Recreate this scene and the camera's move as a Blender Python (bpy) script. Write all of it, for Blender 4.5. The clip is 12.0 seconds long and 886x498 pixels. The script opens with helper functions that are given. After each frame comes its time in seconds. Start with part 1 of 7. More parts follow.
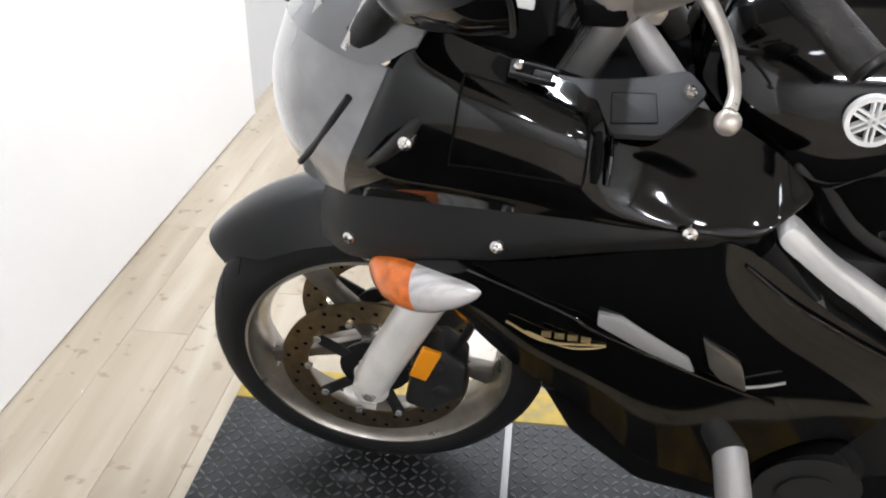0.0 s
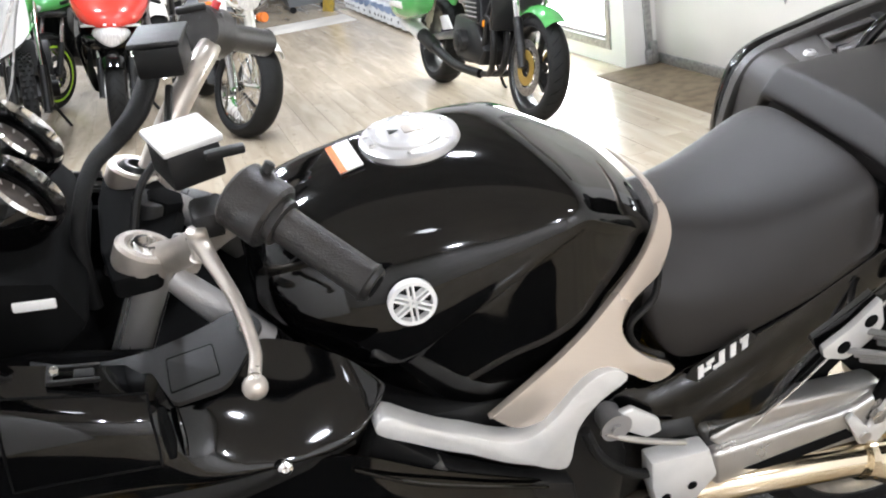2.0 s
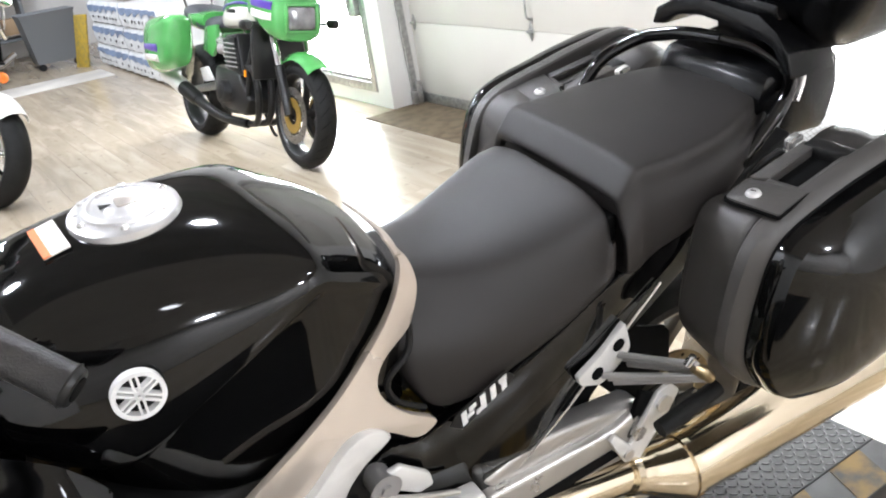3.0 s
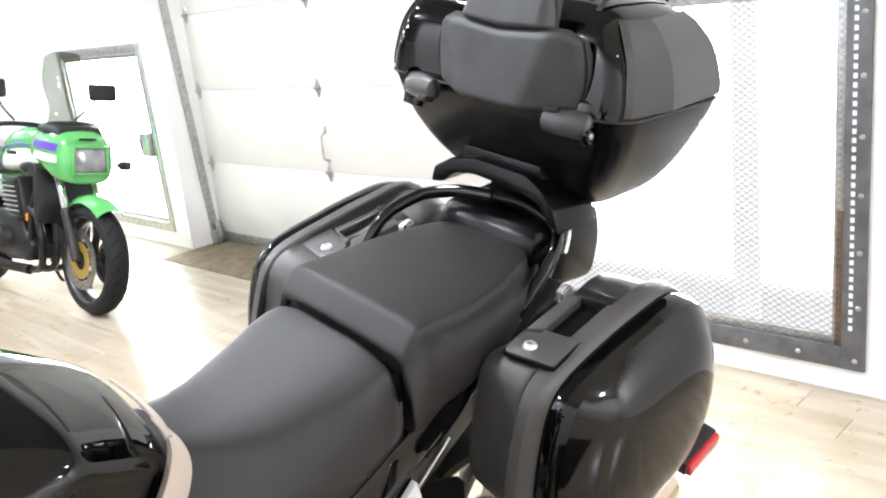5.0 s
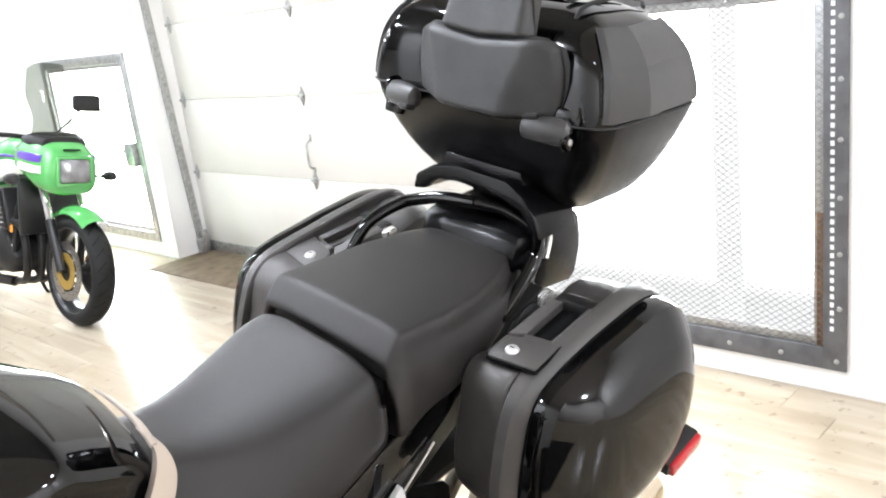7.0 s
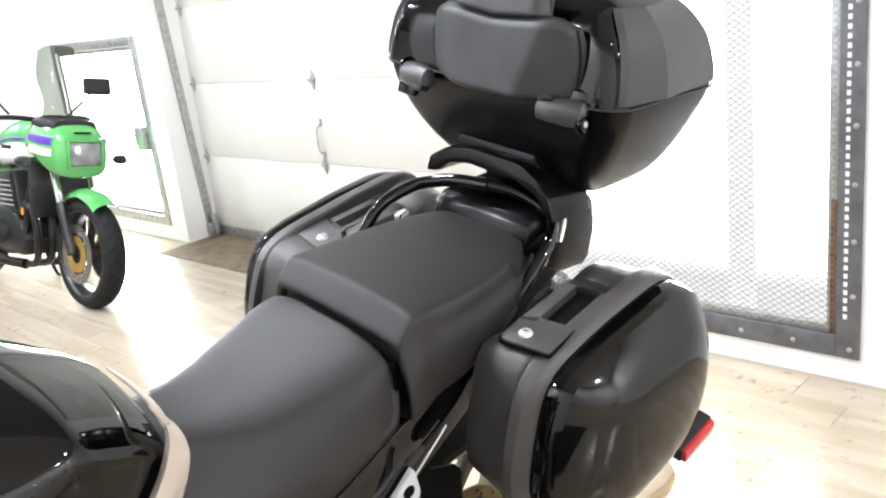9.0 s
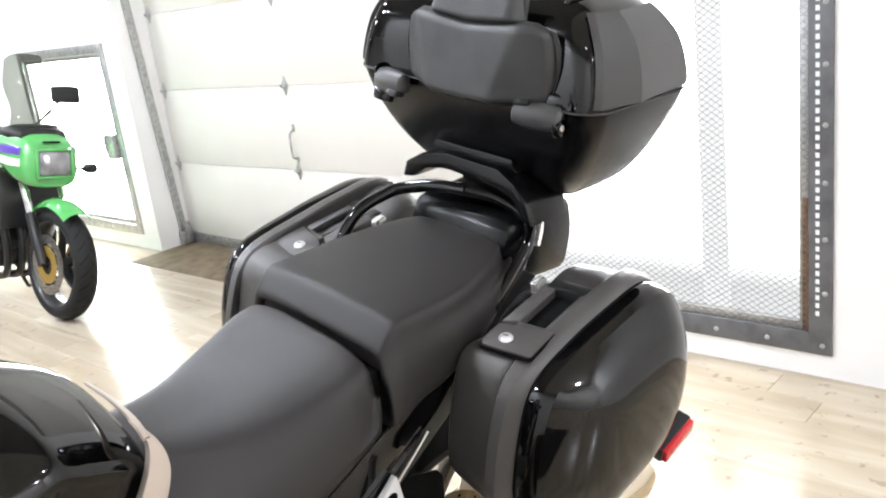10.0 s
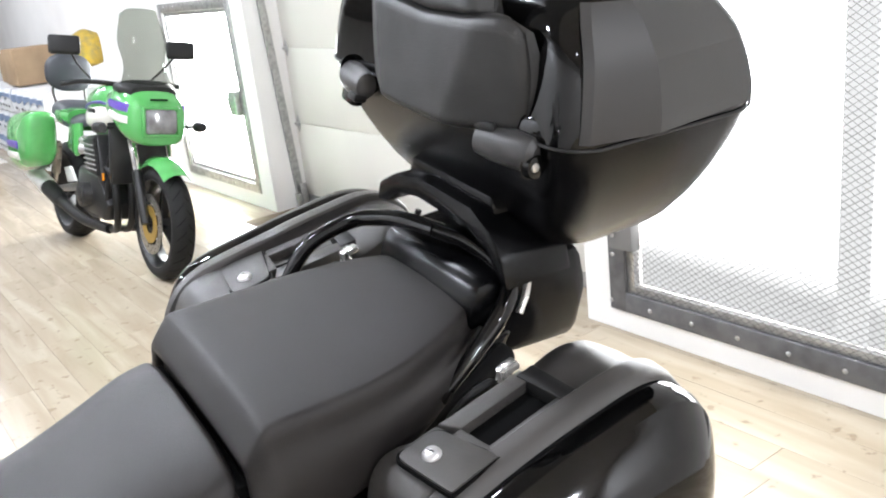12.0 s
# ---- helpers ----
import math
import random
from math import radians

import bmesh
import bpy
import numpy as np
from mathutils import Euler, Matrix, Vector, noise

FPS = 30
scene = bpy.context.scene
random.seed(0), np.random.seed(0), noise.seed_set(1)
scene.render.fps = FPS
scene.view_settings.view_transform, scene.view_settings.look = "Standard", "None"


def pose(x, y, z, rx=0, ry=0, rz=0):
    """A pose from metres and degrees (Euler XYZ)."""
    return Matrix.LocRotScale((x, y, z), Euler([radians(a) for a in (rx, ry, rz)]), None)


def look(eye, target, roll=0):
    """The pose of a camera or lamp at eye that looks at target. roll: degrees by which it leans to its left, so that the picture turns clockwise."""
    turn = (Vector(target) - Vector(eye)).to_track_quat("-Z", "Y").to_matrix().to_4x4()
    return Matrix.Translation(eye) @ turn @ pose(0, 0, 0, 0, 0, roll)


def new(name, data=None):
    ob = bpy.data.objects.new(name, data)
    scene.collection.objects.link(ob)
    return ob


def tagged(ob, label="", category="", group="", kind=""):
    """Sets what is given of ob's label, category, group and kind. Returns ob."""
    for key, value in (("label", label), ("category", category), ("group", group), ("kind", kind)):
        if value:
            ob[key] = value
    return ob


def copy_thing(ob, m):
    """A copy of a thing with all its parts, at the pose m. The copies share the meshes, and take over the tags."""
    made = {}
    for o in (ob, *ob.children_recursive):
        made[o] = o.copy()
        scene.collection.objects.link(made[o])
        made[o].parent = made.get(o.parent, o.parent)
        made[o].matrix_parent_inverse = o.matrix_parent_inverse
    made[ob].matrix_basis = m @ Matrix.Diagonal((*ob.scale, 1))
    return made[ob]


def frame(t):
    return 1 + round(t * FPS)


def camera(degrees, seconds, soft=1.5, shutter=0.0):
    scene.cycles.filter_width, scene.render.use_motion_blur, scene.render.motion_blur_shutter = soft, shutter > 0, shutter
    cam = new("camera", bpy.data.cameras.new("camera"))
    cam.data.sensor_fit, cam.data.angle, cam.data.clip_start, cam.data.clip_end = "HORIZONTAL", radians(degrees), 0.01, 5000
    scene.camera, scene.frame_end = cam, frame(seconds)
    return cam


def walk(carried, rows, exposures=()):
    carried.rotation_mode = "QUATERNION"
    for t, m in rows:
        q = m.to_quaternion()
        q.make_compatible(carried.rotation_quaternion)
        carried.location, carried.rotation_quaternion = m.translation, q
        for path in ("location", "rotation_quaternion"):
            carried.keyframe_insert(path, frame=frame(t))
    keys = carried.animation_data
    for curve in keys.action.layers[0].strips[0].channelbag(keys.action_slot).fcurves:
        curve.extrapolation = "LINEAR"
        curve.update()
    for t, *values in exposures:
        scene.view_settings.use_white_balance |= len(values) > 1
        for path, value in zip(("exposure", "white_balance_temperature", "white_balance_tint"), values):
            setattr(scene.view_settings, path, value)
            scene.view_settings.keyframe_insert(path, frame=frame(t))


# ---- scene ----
cam = camera(54.4, 12.0, soft=2.0)
STEER_ANGLE = 2.0
PATH = [
    (0, (0.304, -1.279, 1.231), (0.022, 0.431, 0.232), 1.2),
    (0.5, (0.32, -1.269, 1.282), (0.08, 0.485, 0.352), -3.3),
    (1, (0.353, -1.26, 1.307), (0.247, 0.547, 0.457), -5.3),
    (1.5, (0.412, -1.252, 1.344), (0.572, 0.583, 0.565), -6.8),
    (2, (0.463, -1.238, 1.346), (0.854, 0.558, 0.558), -8.5),
    (2.5, (0.509, -1.226, 1.335), (1.155, 0.491, 0.539), -7.6),
    (3, (0.549, -1.214, 1.341), (1.392, 0.43, 0.575), -8.7),
    (3.5, (0.584, -1.209, 1.35), (1.64, 0.337, 0.647), -8.6),
    (3.7, (0.591, -1.206, 1.346), (1.712, 0.305, 0.666), -8.0),
    (5.3, (0.6, -1.227, 1.386), (1.891, 0.21, 0.866), -6.3),
    (5.5, (0.601, -1.226, 1.387), (1.905, 0.202, 0.877), -6.2),
    (6, (0.602, -1.229, 1.387), (1.915, 0.192, 0.879), -6.3),
    (6.5, (0.602, -1.236, 1.384), (1.916, 0.18, 0.866), -6.5),
    (7, (0.596, -1.242, 1.383), (1.892, 0.186, 0.852), -6.9),
    (7.5, (0.592, -1.243, 1.381), (1.875, 0.196, 0.846), -6.2),
    (7.7, (0.595, -1.24, 1.38), (1.881, 0.193, 0.841), -6.1),
    (9.5, (0.595, -1.229, 1.374), (1.869, 0.206, 0.81), -7.0),
    (10, (0.592, -1.224, 1.379), (1.91, 0.173, 0.821), -7.2),
    (10.5, (0.576, -1.213, 1.378), (1.894, 0.171, 0.788), -8.7),
    (11, (0.666, -1.209, 1.376), (2.019, 0.122, 0.743), -10.2),
    (11.2, (0.751, -1.208, 1.378), (2.015, 0.232, 0.805), -9.9),
    (11.5, (0.863, -1.206, 1.398), (2.049, 0.323, 0.891), -6.1),
    (11.7, (0.932, -1.197, 1.393), (2.021, 0.383, 0.83), -7.6),
    (12, (1.081, -1.124, 1.378), (2.078, 0.497, 0.764), -6.6),
]
walk(cam, [(t, look(eye, target, roll)) for t, eye, target, roll in PATH],
     exposures=((0.0, -0.22), (1.0, -0.15), (2.0, -0.08), (3.0, -0.03), (3.5, 0.0), (5.3, 0.26), (7.7, 0.26), (9.5, 0.15), (10.5, 0.04), (11.0, -0.01), (12.0, -0.07)))

# ---- world, lamps, exposure ----
world = bpy.data.worlds.new("showroom_world")
world.use_nodes = True
scene.world = world
world.node_tree.nodes["Background"].inputs["Color"].default_value = (0.9, 0.95, 1.0, 1)
world.node_tree.nodes["Background"].inputs["Strength"].default_value = 0.6


def area_lamp(name, m, sx, sy, watts, color=(0.853, 0.9, 1.0), shape="RECTANGLE"):
    data = bpy.data.lights.new(name, "AREA")
    data.shape, data.size, data.size_y, data.energy, data.color = shape, sx, sy, watts, color
    ob = new(name, data)
    ob.matrix_world = m
    return ob


# the room is turned a little against the motorcycle
ROOM = pose(0, 0, 0, 0, 0, 3.2)
# ceiling lamps over the back of the room
for u in (-0.3, 1.5):
    for v in (0.9, 2.9, 4.9, 7.2, 9.4):
        area_lamp("ceiling_and_fill_lamp", ROOM @ pose(u, v, 3.1), 0.22, 0.22, 61, shape="DISK")
# added fill lamps, unseen: brighten the south wall that the black paint reflects
for u, v, watts in ((0.2, -2.4, 4), (0.2, -5.0, 125), (2.4, -2.4, 20), (2.4, -5.0, 150)):
    area_lamp("ceiling_and_fill_lamp", ROOM @ pose(u, v, 3.1), 0.22, 0.22, watts, shape="DISK")

# ---- materials ----
def material(name, color, rough=0.5, metal=0.0, vary=0.0, scale=8.0, bump=0.0, bump_scale=200.0, coat=0.0, spec=0.5,
             rough_vary=0.0, transmission=0.0, ior=1.45, second=None, per_object=0.0, stretch=(1, 1, 1)):
    m = bpy.data.materials.new(name)
    m.use_nodes = True
    nt = m.node_tree
    n, l = nt.nodes, nt.links
    b = n["Principled BSDF"]
    b.inputs["Base Color"].default_value = (*color, 1)
    b.inputs["Roughness"].default_value = rough
    b.inputs["Metallic"].default_value = metal
    b.inputs["Coat Weight"].default_value = coat
    b.inputs["Coat Roughness"].default_value = 0.03
    b.inputs["Specular IOR Level"].default_value = spec
    b.inputs["Transmission Weight"].default_value = transmission
    b.inputs["IOR"].default_value = ior
    coord = n.new("ShaderNodeTexCoord")
    mapping = n.new("ShaderNodeMapping")
    mapping.inputs["Scale"].default_value = stretch
    l.new(coord.outputs["Object"], mapping.inputs["Vector"])
    if vary or rough_vary:
        big = n.new("ShaderNodeTexNoise")
        big.inputs["Scale"].default_value = scale
        big.inputs["Detail"].default_value = 6
        l.new(mapping.outputs["Vector"], big.inputs["Vector"])
        if vary:
            mix = n.new("ShaderNodeMix")
            mix.data_type = "RGBA"
            other = second or tuple(max(0.0, c * (1 - vary)) for c in color)
            mix.inputs["A"].default_value = (*color, 1)
            mix.inputs["B"].default_value = (*other, 1)
            ramp = n.new("ShaderNodeMapRange")
            ramp.inputs["From Min"].default_value, ramp.inputs["From Max"].default_value = 0.4, 0.68
            l.new(big.outputs["Fac"], ramp.inputs["Value"])
            l.new(ramp.outputs["Result"], mix.inputs["Factor"])
            l.new(mix.outputs["Result"], b.inputs["Base Color"])
        if rough_vary:
            rr = n.new("ShaderNodeMapRange")
            rr.inputs["To Min"].default_value = max(0.02, rough - rough_vary)
            rr.inputs["To Max"].default_value = min(1, rough + rough_vary)
            l.new(big.outputs["Fac"], rr.inputs["Value"])
            l.new(rr.outputs["Result"], b.inputs["Roughness"])
    if bump:
        fine = n.new("ShaderNodeTexNoise")
        fine.inputs["Scale"].default_value = bump_scale
        fine.inputs["Detail"].default_value = 3
        l.new(mapping.outputs["Vector"], fine.inputs["Vector"])
        bn = n.new("ShaderNodeBump")
        bn.inputs["Strength"].default_value = bump
        bn.inputs["Distance"].default_value = 0.002
        l.new(fine.outputs["Fac"], bn.inputs["Height"])
        l.new(bn.outputs["Normal"], b.inputs["Normal"])
    return m


def glow(name, color, strength, base=None):
    m = bpy.data.materials.new(name)
    m.use_nodes = True
    b = m.node_tree.nodes["Principled BSDF"]
    b.inputs["Base Color"].default_value = (*(base or color), 1)
    b.inputs["Emission Color"].default_value = (*color, 1)
    b.inputs["Emission Strength"].default_value = strength
    return m


def glass(name, color, rough=0.02, gloss_most=0.8):
    """A thin pane: mostly clear, with a gloss that grows at grazing angles."""
    m = bpy.data.materials.new(name)
    m.use_nodes = True
    nt = m.node_tree
    n, l = nt.nodes, nt.links
    n.remove(n["Principled BSDF"])
    clear, gloss, fres, mix = (n.new("ShaderNodeBsdfTransparent"), n.new("ShaderNodeBsdfGlossy"), n.new("ShaderNodeLayerWeight"), n.new("ShaderNodeMixShader"))
    clear.inputs["Color"].default_value = (*color, 1)
    gloss.inputs["Roughness"].default_value = rough
    fres.inputs["Blend"].default_value = 0.5
    power, scaled = n.new("ShaderNodeMath"), n.new("ShaderNodeMath")
    power.operation, scaled.operation = "POWER", "MULTIPLY_ADD"
    power.inputs[1].default_value = 4.0
    scaled.inputs[1].default_value, scaled.inputs[2].default_value = gloss_most, 0.05 * gloss_most
    l.new(fres.outputs["Facing"], power.inputs[0])
    l.new(power.outputs["Value"], scaled.inputs[0])
    l.new(scaled.outputs["Value"], mix.inputs["Fac"])
    l.new(clear.outputs["BSDF"], mix.inputs[1])
    l.new(gloss.outputs["BSDF"], mix.inputs[2])
    l.new(mix.outputs["Shader"], n["Material Output"].inputs["Surface"])
    return m


BLACK = material("gloss_black_paint", (0.0015, 0.0015, 0.0015), 0.06, coat=0.0, spec=0.55, vary=0.3, scale=30, rough_vary=0.03)
SHELL = material("satin_black_shell", (0.003, 0.003, 0.0033), 0.22, spec=0.3, rough_vary=0.05, bump=0.1, bump_scale=700)
SATIN = material("satin_black_plastic", (0.009, 0.0087, 0.0084), 0.45, spec=0.4, bump=0.25, bump_scale=900, rough_vary=0.08)
# paler than the dark plastic, standing for light the pods reflect
POD = material("lit_grey_latch_plastic", (0.06, 0.058, 0.057), 0.32, bump=0.2, bump_scale=700, vary=0.3, scale=30)
CASE = material("textured_black_case", (0.056, 0.0515, 0.048), 0.33, spec=0.65, bump=0.35, bump_scale=1100, rough_vary=0.08, vary=0.15, scale=9)
PANEL = material("satin_grey_panel", (0.045, 0.044, 0.043), 0.3, bump=0.2, bump_scale=1100, rough_vary=0.06)
PLASTIC = material("dark_grey_plastic", (0.018, 0.0175, 0.017), 0.42, bump=0.3, bump_scale=1100, rough_vary=0.08)
COWL = material("grey_cowl_paint", (0.16, 0.16, 0.16), 0.15, coat=0.5, rough_vary=0.04, vary=0.1, scale=12)
# lighter than the seat vinyl: some wear, plus the light the pad faces
PAD = material("worn_lit_pad_vinyl", (0.036, 0.0355, 0.0345), 0.46, spec=0.5, bump=0.35, bump_scale=600, rough_vary=0.1, vary=0.3, scale=14)
VINYL = material("black_vinyl", (0.0135, 0.011, 0.0098), 0.47, spec=0.52, bump=0.4, bump_scale=700, rough_vary=0.08, vary=0.2, scale=5)
DASH = material("dark_dash_plastic", (0.016, 0.0157, 0.0155), 0.42, spec=0.35, bump=0.25, bump_scale=1000, rough_vary=0.06)
RUBBER = material("tyre_rubber", (0.0075, 0.0073, 0.007), 0.7, spec=0.35, bump=0.5, bump_scale=250, vary=0.4, scale=15)
GRIP = material("worn_rubber_grip", (0.034, 0.031, 0.029), 0.34, bump=0.5, bump_scale=400, vary=0.4, scale=40)
SILVER = material("champagne_silver_paint", (0.58, 0.505, 0.43), 0.26, metal=0.45, coat=0.5, rough_vary=0.06, vary=0.08, scale=6)
ALLOY = material("cast_aluminium", (0.78, 0.77, 0.745), 0.34, metal=0.3, bump=0.2, bump_scale=500, rough_vary=0.1, vary=0.12, scale=18)
GREY_ALLOY = material("grey_cast_metal", (0.36, 0.35, 0.34), 0.42, metal=0.4, bump=0.3, bump_scale=400, rough_vary=0.1)
ARM_ALLOY = material("satin_swing_arm_alloy", (0.5, 0.485, 0.46), 0.3, metal=0.75, bump=0.15, bump_scale=400, rough_vary=0.1, vary=0.15, scale=12)
POLISHED = material("polished_cap_metal", (0.62, 0.61, 0.6), 0.28, metal=0.6, rough_vary=0.06)
LEVER = material("worn_lever_metal", (0.56, 0.51, 0.45), 0.3, metal=0.6, rough_vary=0.08, vary=0.2, scale=30)
CHROME = material("chrome", (0.75, 0.74, 0.72), 0.08, metal=1.0, rough_vary=0.04)
STEEL = material("brushed_steel", (0.62, 0.6, 0.57), 0.28, metal=0.8, rough_vary=0.08, stretch=(1, 30, 1))
# gold colour: heat tint of the pipe, and painted-in reflection on the can
EXHAUST = material("polished_exhaust_steel", (0.76, 0.66, 0.5), 0.13, metal=1.0, rough_vary=0.06)
# golden tint painted in for the yellow that the steel discs reflect
DISC = material("gold_tinted_disc_steel", (0.42, 0.33, 0.2), 0.32, metal=1.0, vary=0.3, scale=60, rough_vary=0.1)
FORK = material("fork_leg_paint", (0.75, 0.72, 0.67), 0.35, metal=0.2, coat=0.3, vary=0.12, scale=20)
RIM = material("silver_rim_paint", (0.27, 0.245, 0.21), 0.3, metal=0.8, coat=0.3, vary=0.25, scale=25, rough_vary=0.08)
DARK_RIM = material("black_wheel_paint", (0.012, 0.012, 0.012), 0.35, rough_vary=0.1)
WHITE = material("white_paint", (0.8, 0.79, 0.77), 0.4)
DECAL = material("silver_decal", (0.82, 0.81, 0.79), 0.35, metal=0.1)
GOLD = material("gold_decal", (0.3, 0.22, 0.1), 0.35, metal=0.5)
STICKER = material("white_sticker", (0.78, 0.75, 0.7), 0.5)
STICKER_ORANGE = material("orange_sticker_band", (0.75, 0.2, 0.06), 0.5)
ORANGE = material("orange_lens", (0.85, 0.2, 0.03), 0.18, coat=0.6, vary=0.3, scale=60, bump=0.5, bump_scale=160)
AMBER = material("amber_reflector", (0.8, 0.28, 0.01), 0.2, coat=0.6, bump=0.6, bump_scale=300)
RED = material("red_reflector", (0.55, 0.02, 0.03), 0.2, coat=0.6, bump=0.6, bump_scale=300)
LENS = material("ribbed_clear_lens", (0.72, 0.7, 0.68), 0.18, metal=0.25, coat=0.8, vary=0.35, scale=25, stretch=(1, 6, 1))
LAMP_COVER = material("clear_headlamp_cover", (0.3, 0.3, 0.3), 0.1, metal=0.1, coat=1.0, vary=0.55, scale=7)
SCREEN = glass("clear_screen", (0.97, 0.975, 0.97), gloss_most=0.7)
TINT = glass("smoked_screen", (0.62, 0.64, 0.61), gloss_most=0.3)
PANE = glass("window_pane", (0.97, 0.98, 0.98), gloss_most=0.1)
DIAL = material("dial_face", (0.09, 0.075, 0.065), 0.3, vary=0.5, scale=60)
DIAL_MARK = material("dial_markings", (0.6, 0.58, 0.55), 0.5)


# ---- building tools ----
def part(name, bm, mat, parent=None, label="", angle=38, m=None):
    bmesh.ops.recalc_face_normals(bm, faces=bm.faces[:])
    me = bpy.data.meshes.new(name)
    bm.to_mesh(me)
    bm.free()
    for mt in (mat if isinstance(mat, (list, tuple)) else (mat,)):
        me.materials.append(mt)
    for p in me.polygons:
        p.use_smooth = True
    me.set_sharp_from_angle(angle=radians(angle))
    ob = new(name, me)
    if parent:
        ob.parent = parent
    if m is not None:
        ob.matrix_basis = m
    if label:
        ob["label"] = label
    return ob


def empty(name, m, label, category, group="", kind=""):
    ob = new(name)
    ob.empty_display_size = 0.05
    ob.matrix_world = m
    return tagged(ob, label, category, group, kind)


def smooth_line(pts, n, closed=False):
    """Catmull-Rom through the points, n steps a span."""
    p = np.array(pts, float)
    k = len(p)
    out = []
    spans = k if closed else k - 1
    for i in range(spans):
        if closed:
            a, b, c, d = p[(i - 1) % k], p[i], p[(i + 1) % k], p[(i + 2) % k]
        else:
            a, b, c, d = p[max(i - 1, 0)], p[i], p[i + 1], p[min(i + 2, k - 1)]
            if i == 0:
                a = 2 * b - c
            if i == k - 2:
                d = 2 * c - b
        for s in np.arange(n) / n:
            out.append(0.5 * (2 * b + (c - a) * s + (2 * a - 5 * b + 4 * c - d) * s**2 + (3 * b - a - 3 * c + d) * s**3))
    if not closed:
        out.append(p[-1])
    return np.array(out)


def dense(rows, nu, nv, closed_v=False):
    """A grid of control points, made fine by Catmull-Rom both ways."""
    a = [smooth_line(r, nv, closed_v) for r in rows]
    a = np.array(a)
    return np.stack([smooth_line(a[:, j], nu) for j in range(a.shape[1])], 1)


def grid_bm(g, thick=0.0, closed_v=False, cap=False):
    bm = bmesh.new()
    nu, nv = g.shape[:2]
    v = [[bm.verts.new(g[i, j]) for j in range(nv)] for i in range(nu)]
    for i in range(nu - 1):
        for j in range(nv if closed_v else nv - 1):
            q = [v[i][j], v[i][(j + 1) % nv], v[i + 1][(j + 1) % nv], v[i + 1][j]]
            if len({tuple(x.co) for x in q}) > 2:
                bm.faces.new(q)
    if cap:
        for r in (v[0], v[-1]):
            bm.faces.new(r)
    bmesh.ops.remove_doubles(bm, verts=bm.verts[:], dist=1e-5)
    if thick:
        bmesh.ops.recalc_face_normals(bm, faces=bm.faces[:])
        bmesh.ops.solidify(bm, geom=bm.faces[:], thickness=thick)
    return bm


def tube_bm(pts, radius, n=6, seg=12, smooth=True, cap=True):
    path = smooth_line(pts, n) if smooth and len(pts) > 2 else np.array(pts, float)
    k = len(path)
    rad = np.interp(np.linspace(0, 1, k), np.linspace(0, 1, len(radius)), radius) if isinstance(radius, (list, tuple)) else np.full(k, radius)
    rows, side = [], None
    for i in range(k):
        d = path[min(i + 1, k - 1)] - path[max(i - 1, 0)]
        d = d / (np.linalg.norm(d) + 1e-9)
        if side is None:
            up = np.array([0, 0, 1.0]) if abs(d[2]) < 0.9 else np.array([1.0, 0, 0])
            side = np.cross(d, up)
        side = side - d * (side @ d)
        side = side / np.linalg.norm(side)
        other = np.cross(d, side)
        rows.append([path[i] + rad[i] * (math.cos(2 * math.pi * s / seg) * side + math.sin(2 * math.pi * s / seg) * other) for s in range(seg)])
    return grid_bm(np.array(rows), closed_v=True, cap=cap)


def lathe_bm(profile, seg=48, axis="y", closed=False):
    """Turns (radius, along) round the axis."""
    rows = []
    for s in range(seg):
        a = 2 * math.pi * s / seg
        row = []
        for r, h in profile:
            c, d = r * math.cos(a), r * math.sin(a)
            row.append({"y": (c, h, d), "z": (c, d, h), "x": (h, c, d)}[axis])
        rows.append(row)
    g = np.array(rows + [rows[0]])
    return grid_bm(g, closed_v=closed)


def prism_bm(outline, a, b, axis="y", bevel=0.0, seg=2):
    """A plate of the outline (two of x, y, z) between a and b on the axis, with rounded edges."""
    bm = bmesh.new()
    put = {"y": lambda u, w, h: (u, h, w), "z": lambda u, w, h: (u, w, h), "x": lambda u, w, h: (h, u, w)}[axis]
    lo = [bm.verts.new(put(u, w, a)) for u, w in outline]
    hi = [bm.verts.new(put(u, w, b)) for u, w in outline]
    bm.faces.new(lo)
    bm.faces.new(hi[::-1])
    for i in range(len(lo)):
        j = (i + 1) % len(lo)
        bm.faces.new((lo[i], hi[i], hi[j], lo[j]))
    bmesh.ops.recalc_face_normals(bm, faces=bm.faces[:])
    if bevel:
        bmesh.ops.bevel(bm, geom=bm.edges[:], offset=bevel, segments=seg, profile=0.5, affect="EDGES", clamp_overlap=True)
    return bm


def box_bm(sx, sy, sz, bevel=0.0, at=(0, 0, 0), seg=2):
    bm = bmesh.new()
    bmesh.ops.create_cube(bm, size=1, matrix=Matrix.Translation(at) @ Matrix.Diagonal((sx, sy, sz, 1)))
    if bevel:
        bmesh.ops.bevel(bm, geom=bm.edges[:], offset=bevel, segments=seg, profile=0.5, affect="EDGES", clamp_overlap=True)
    return bm


def join(*bms):
    out = bms[0]
    for other in bms[1:]:
        me = bpy.data.meshes.new("tmp")
        other.to_mesh(me)
        other.free()
        out.from_mesh(me)
        bpy.data.meshes.remove(me)
    return out


def moved(bm, m):
    bmesh.ops.transform(bm, matrix=m, verts=bm.verts[:])
    return bm


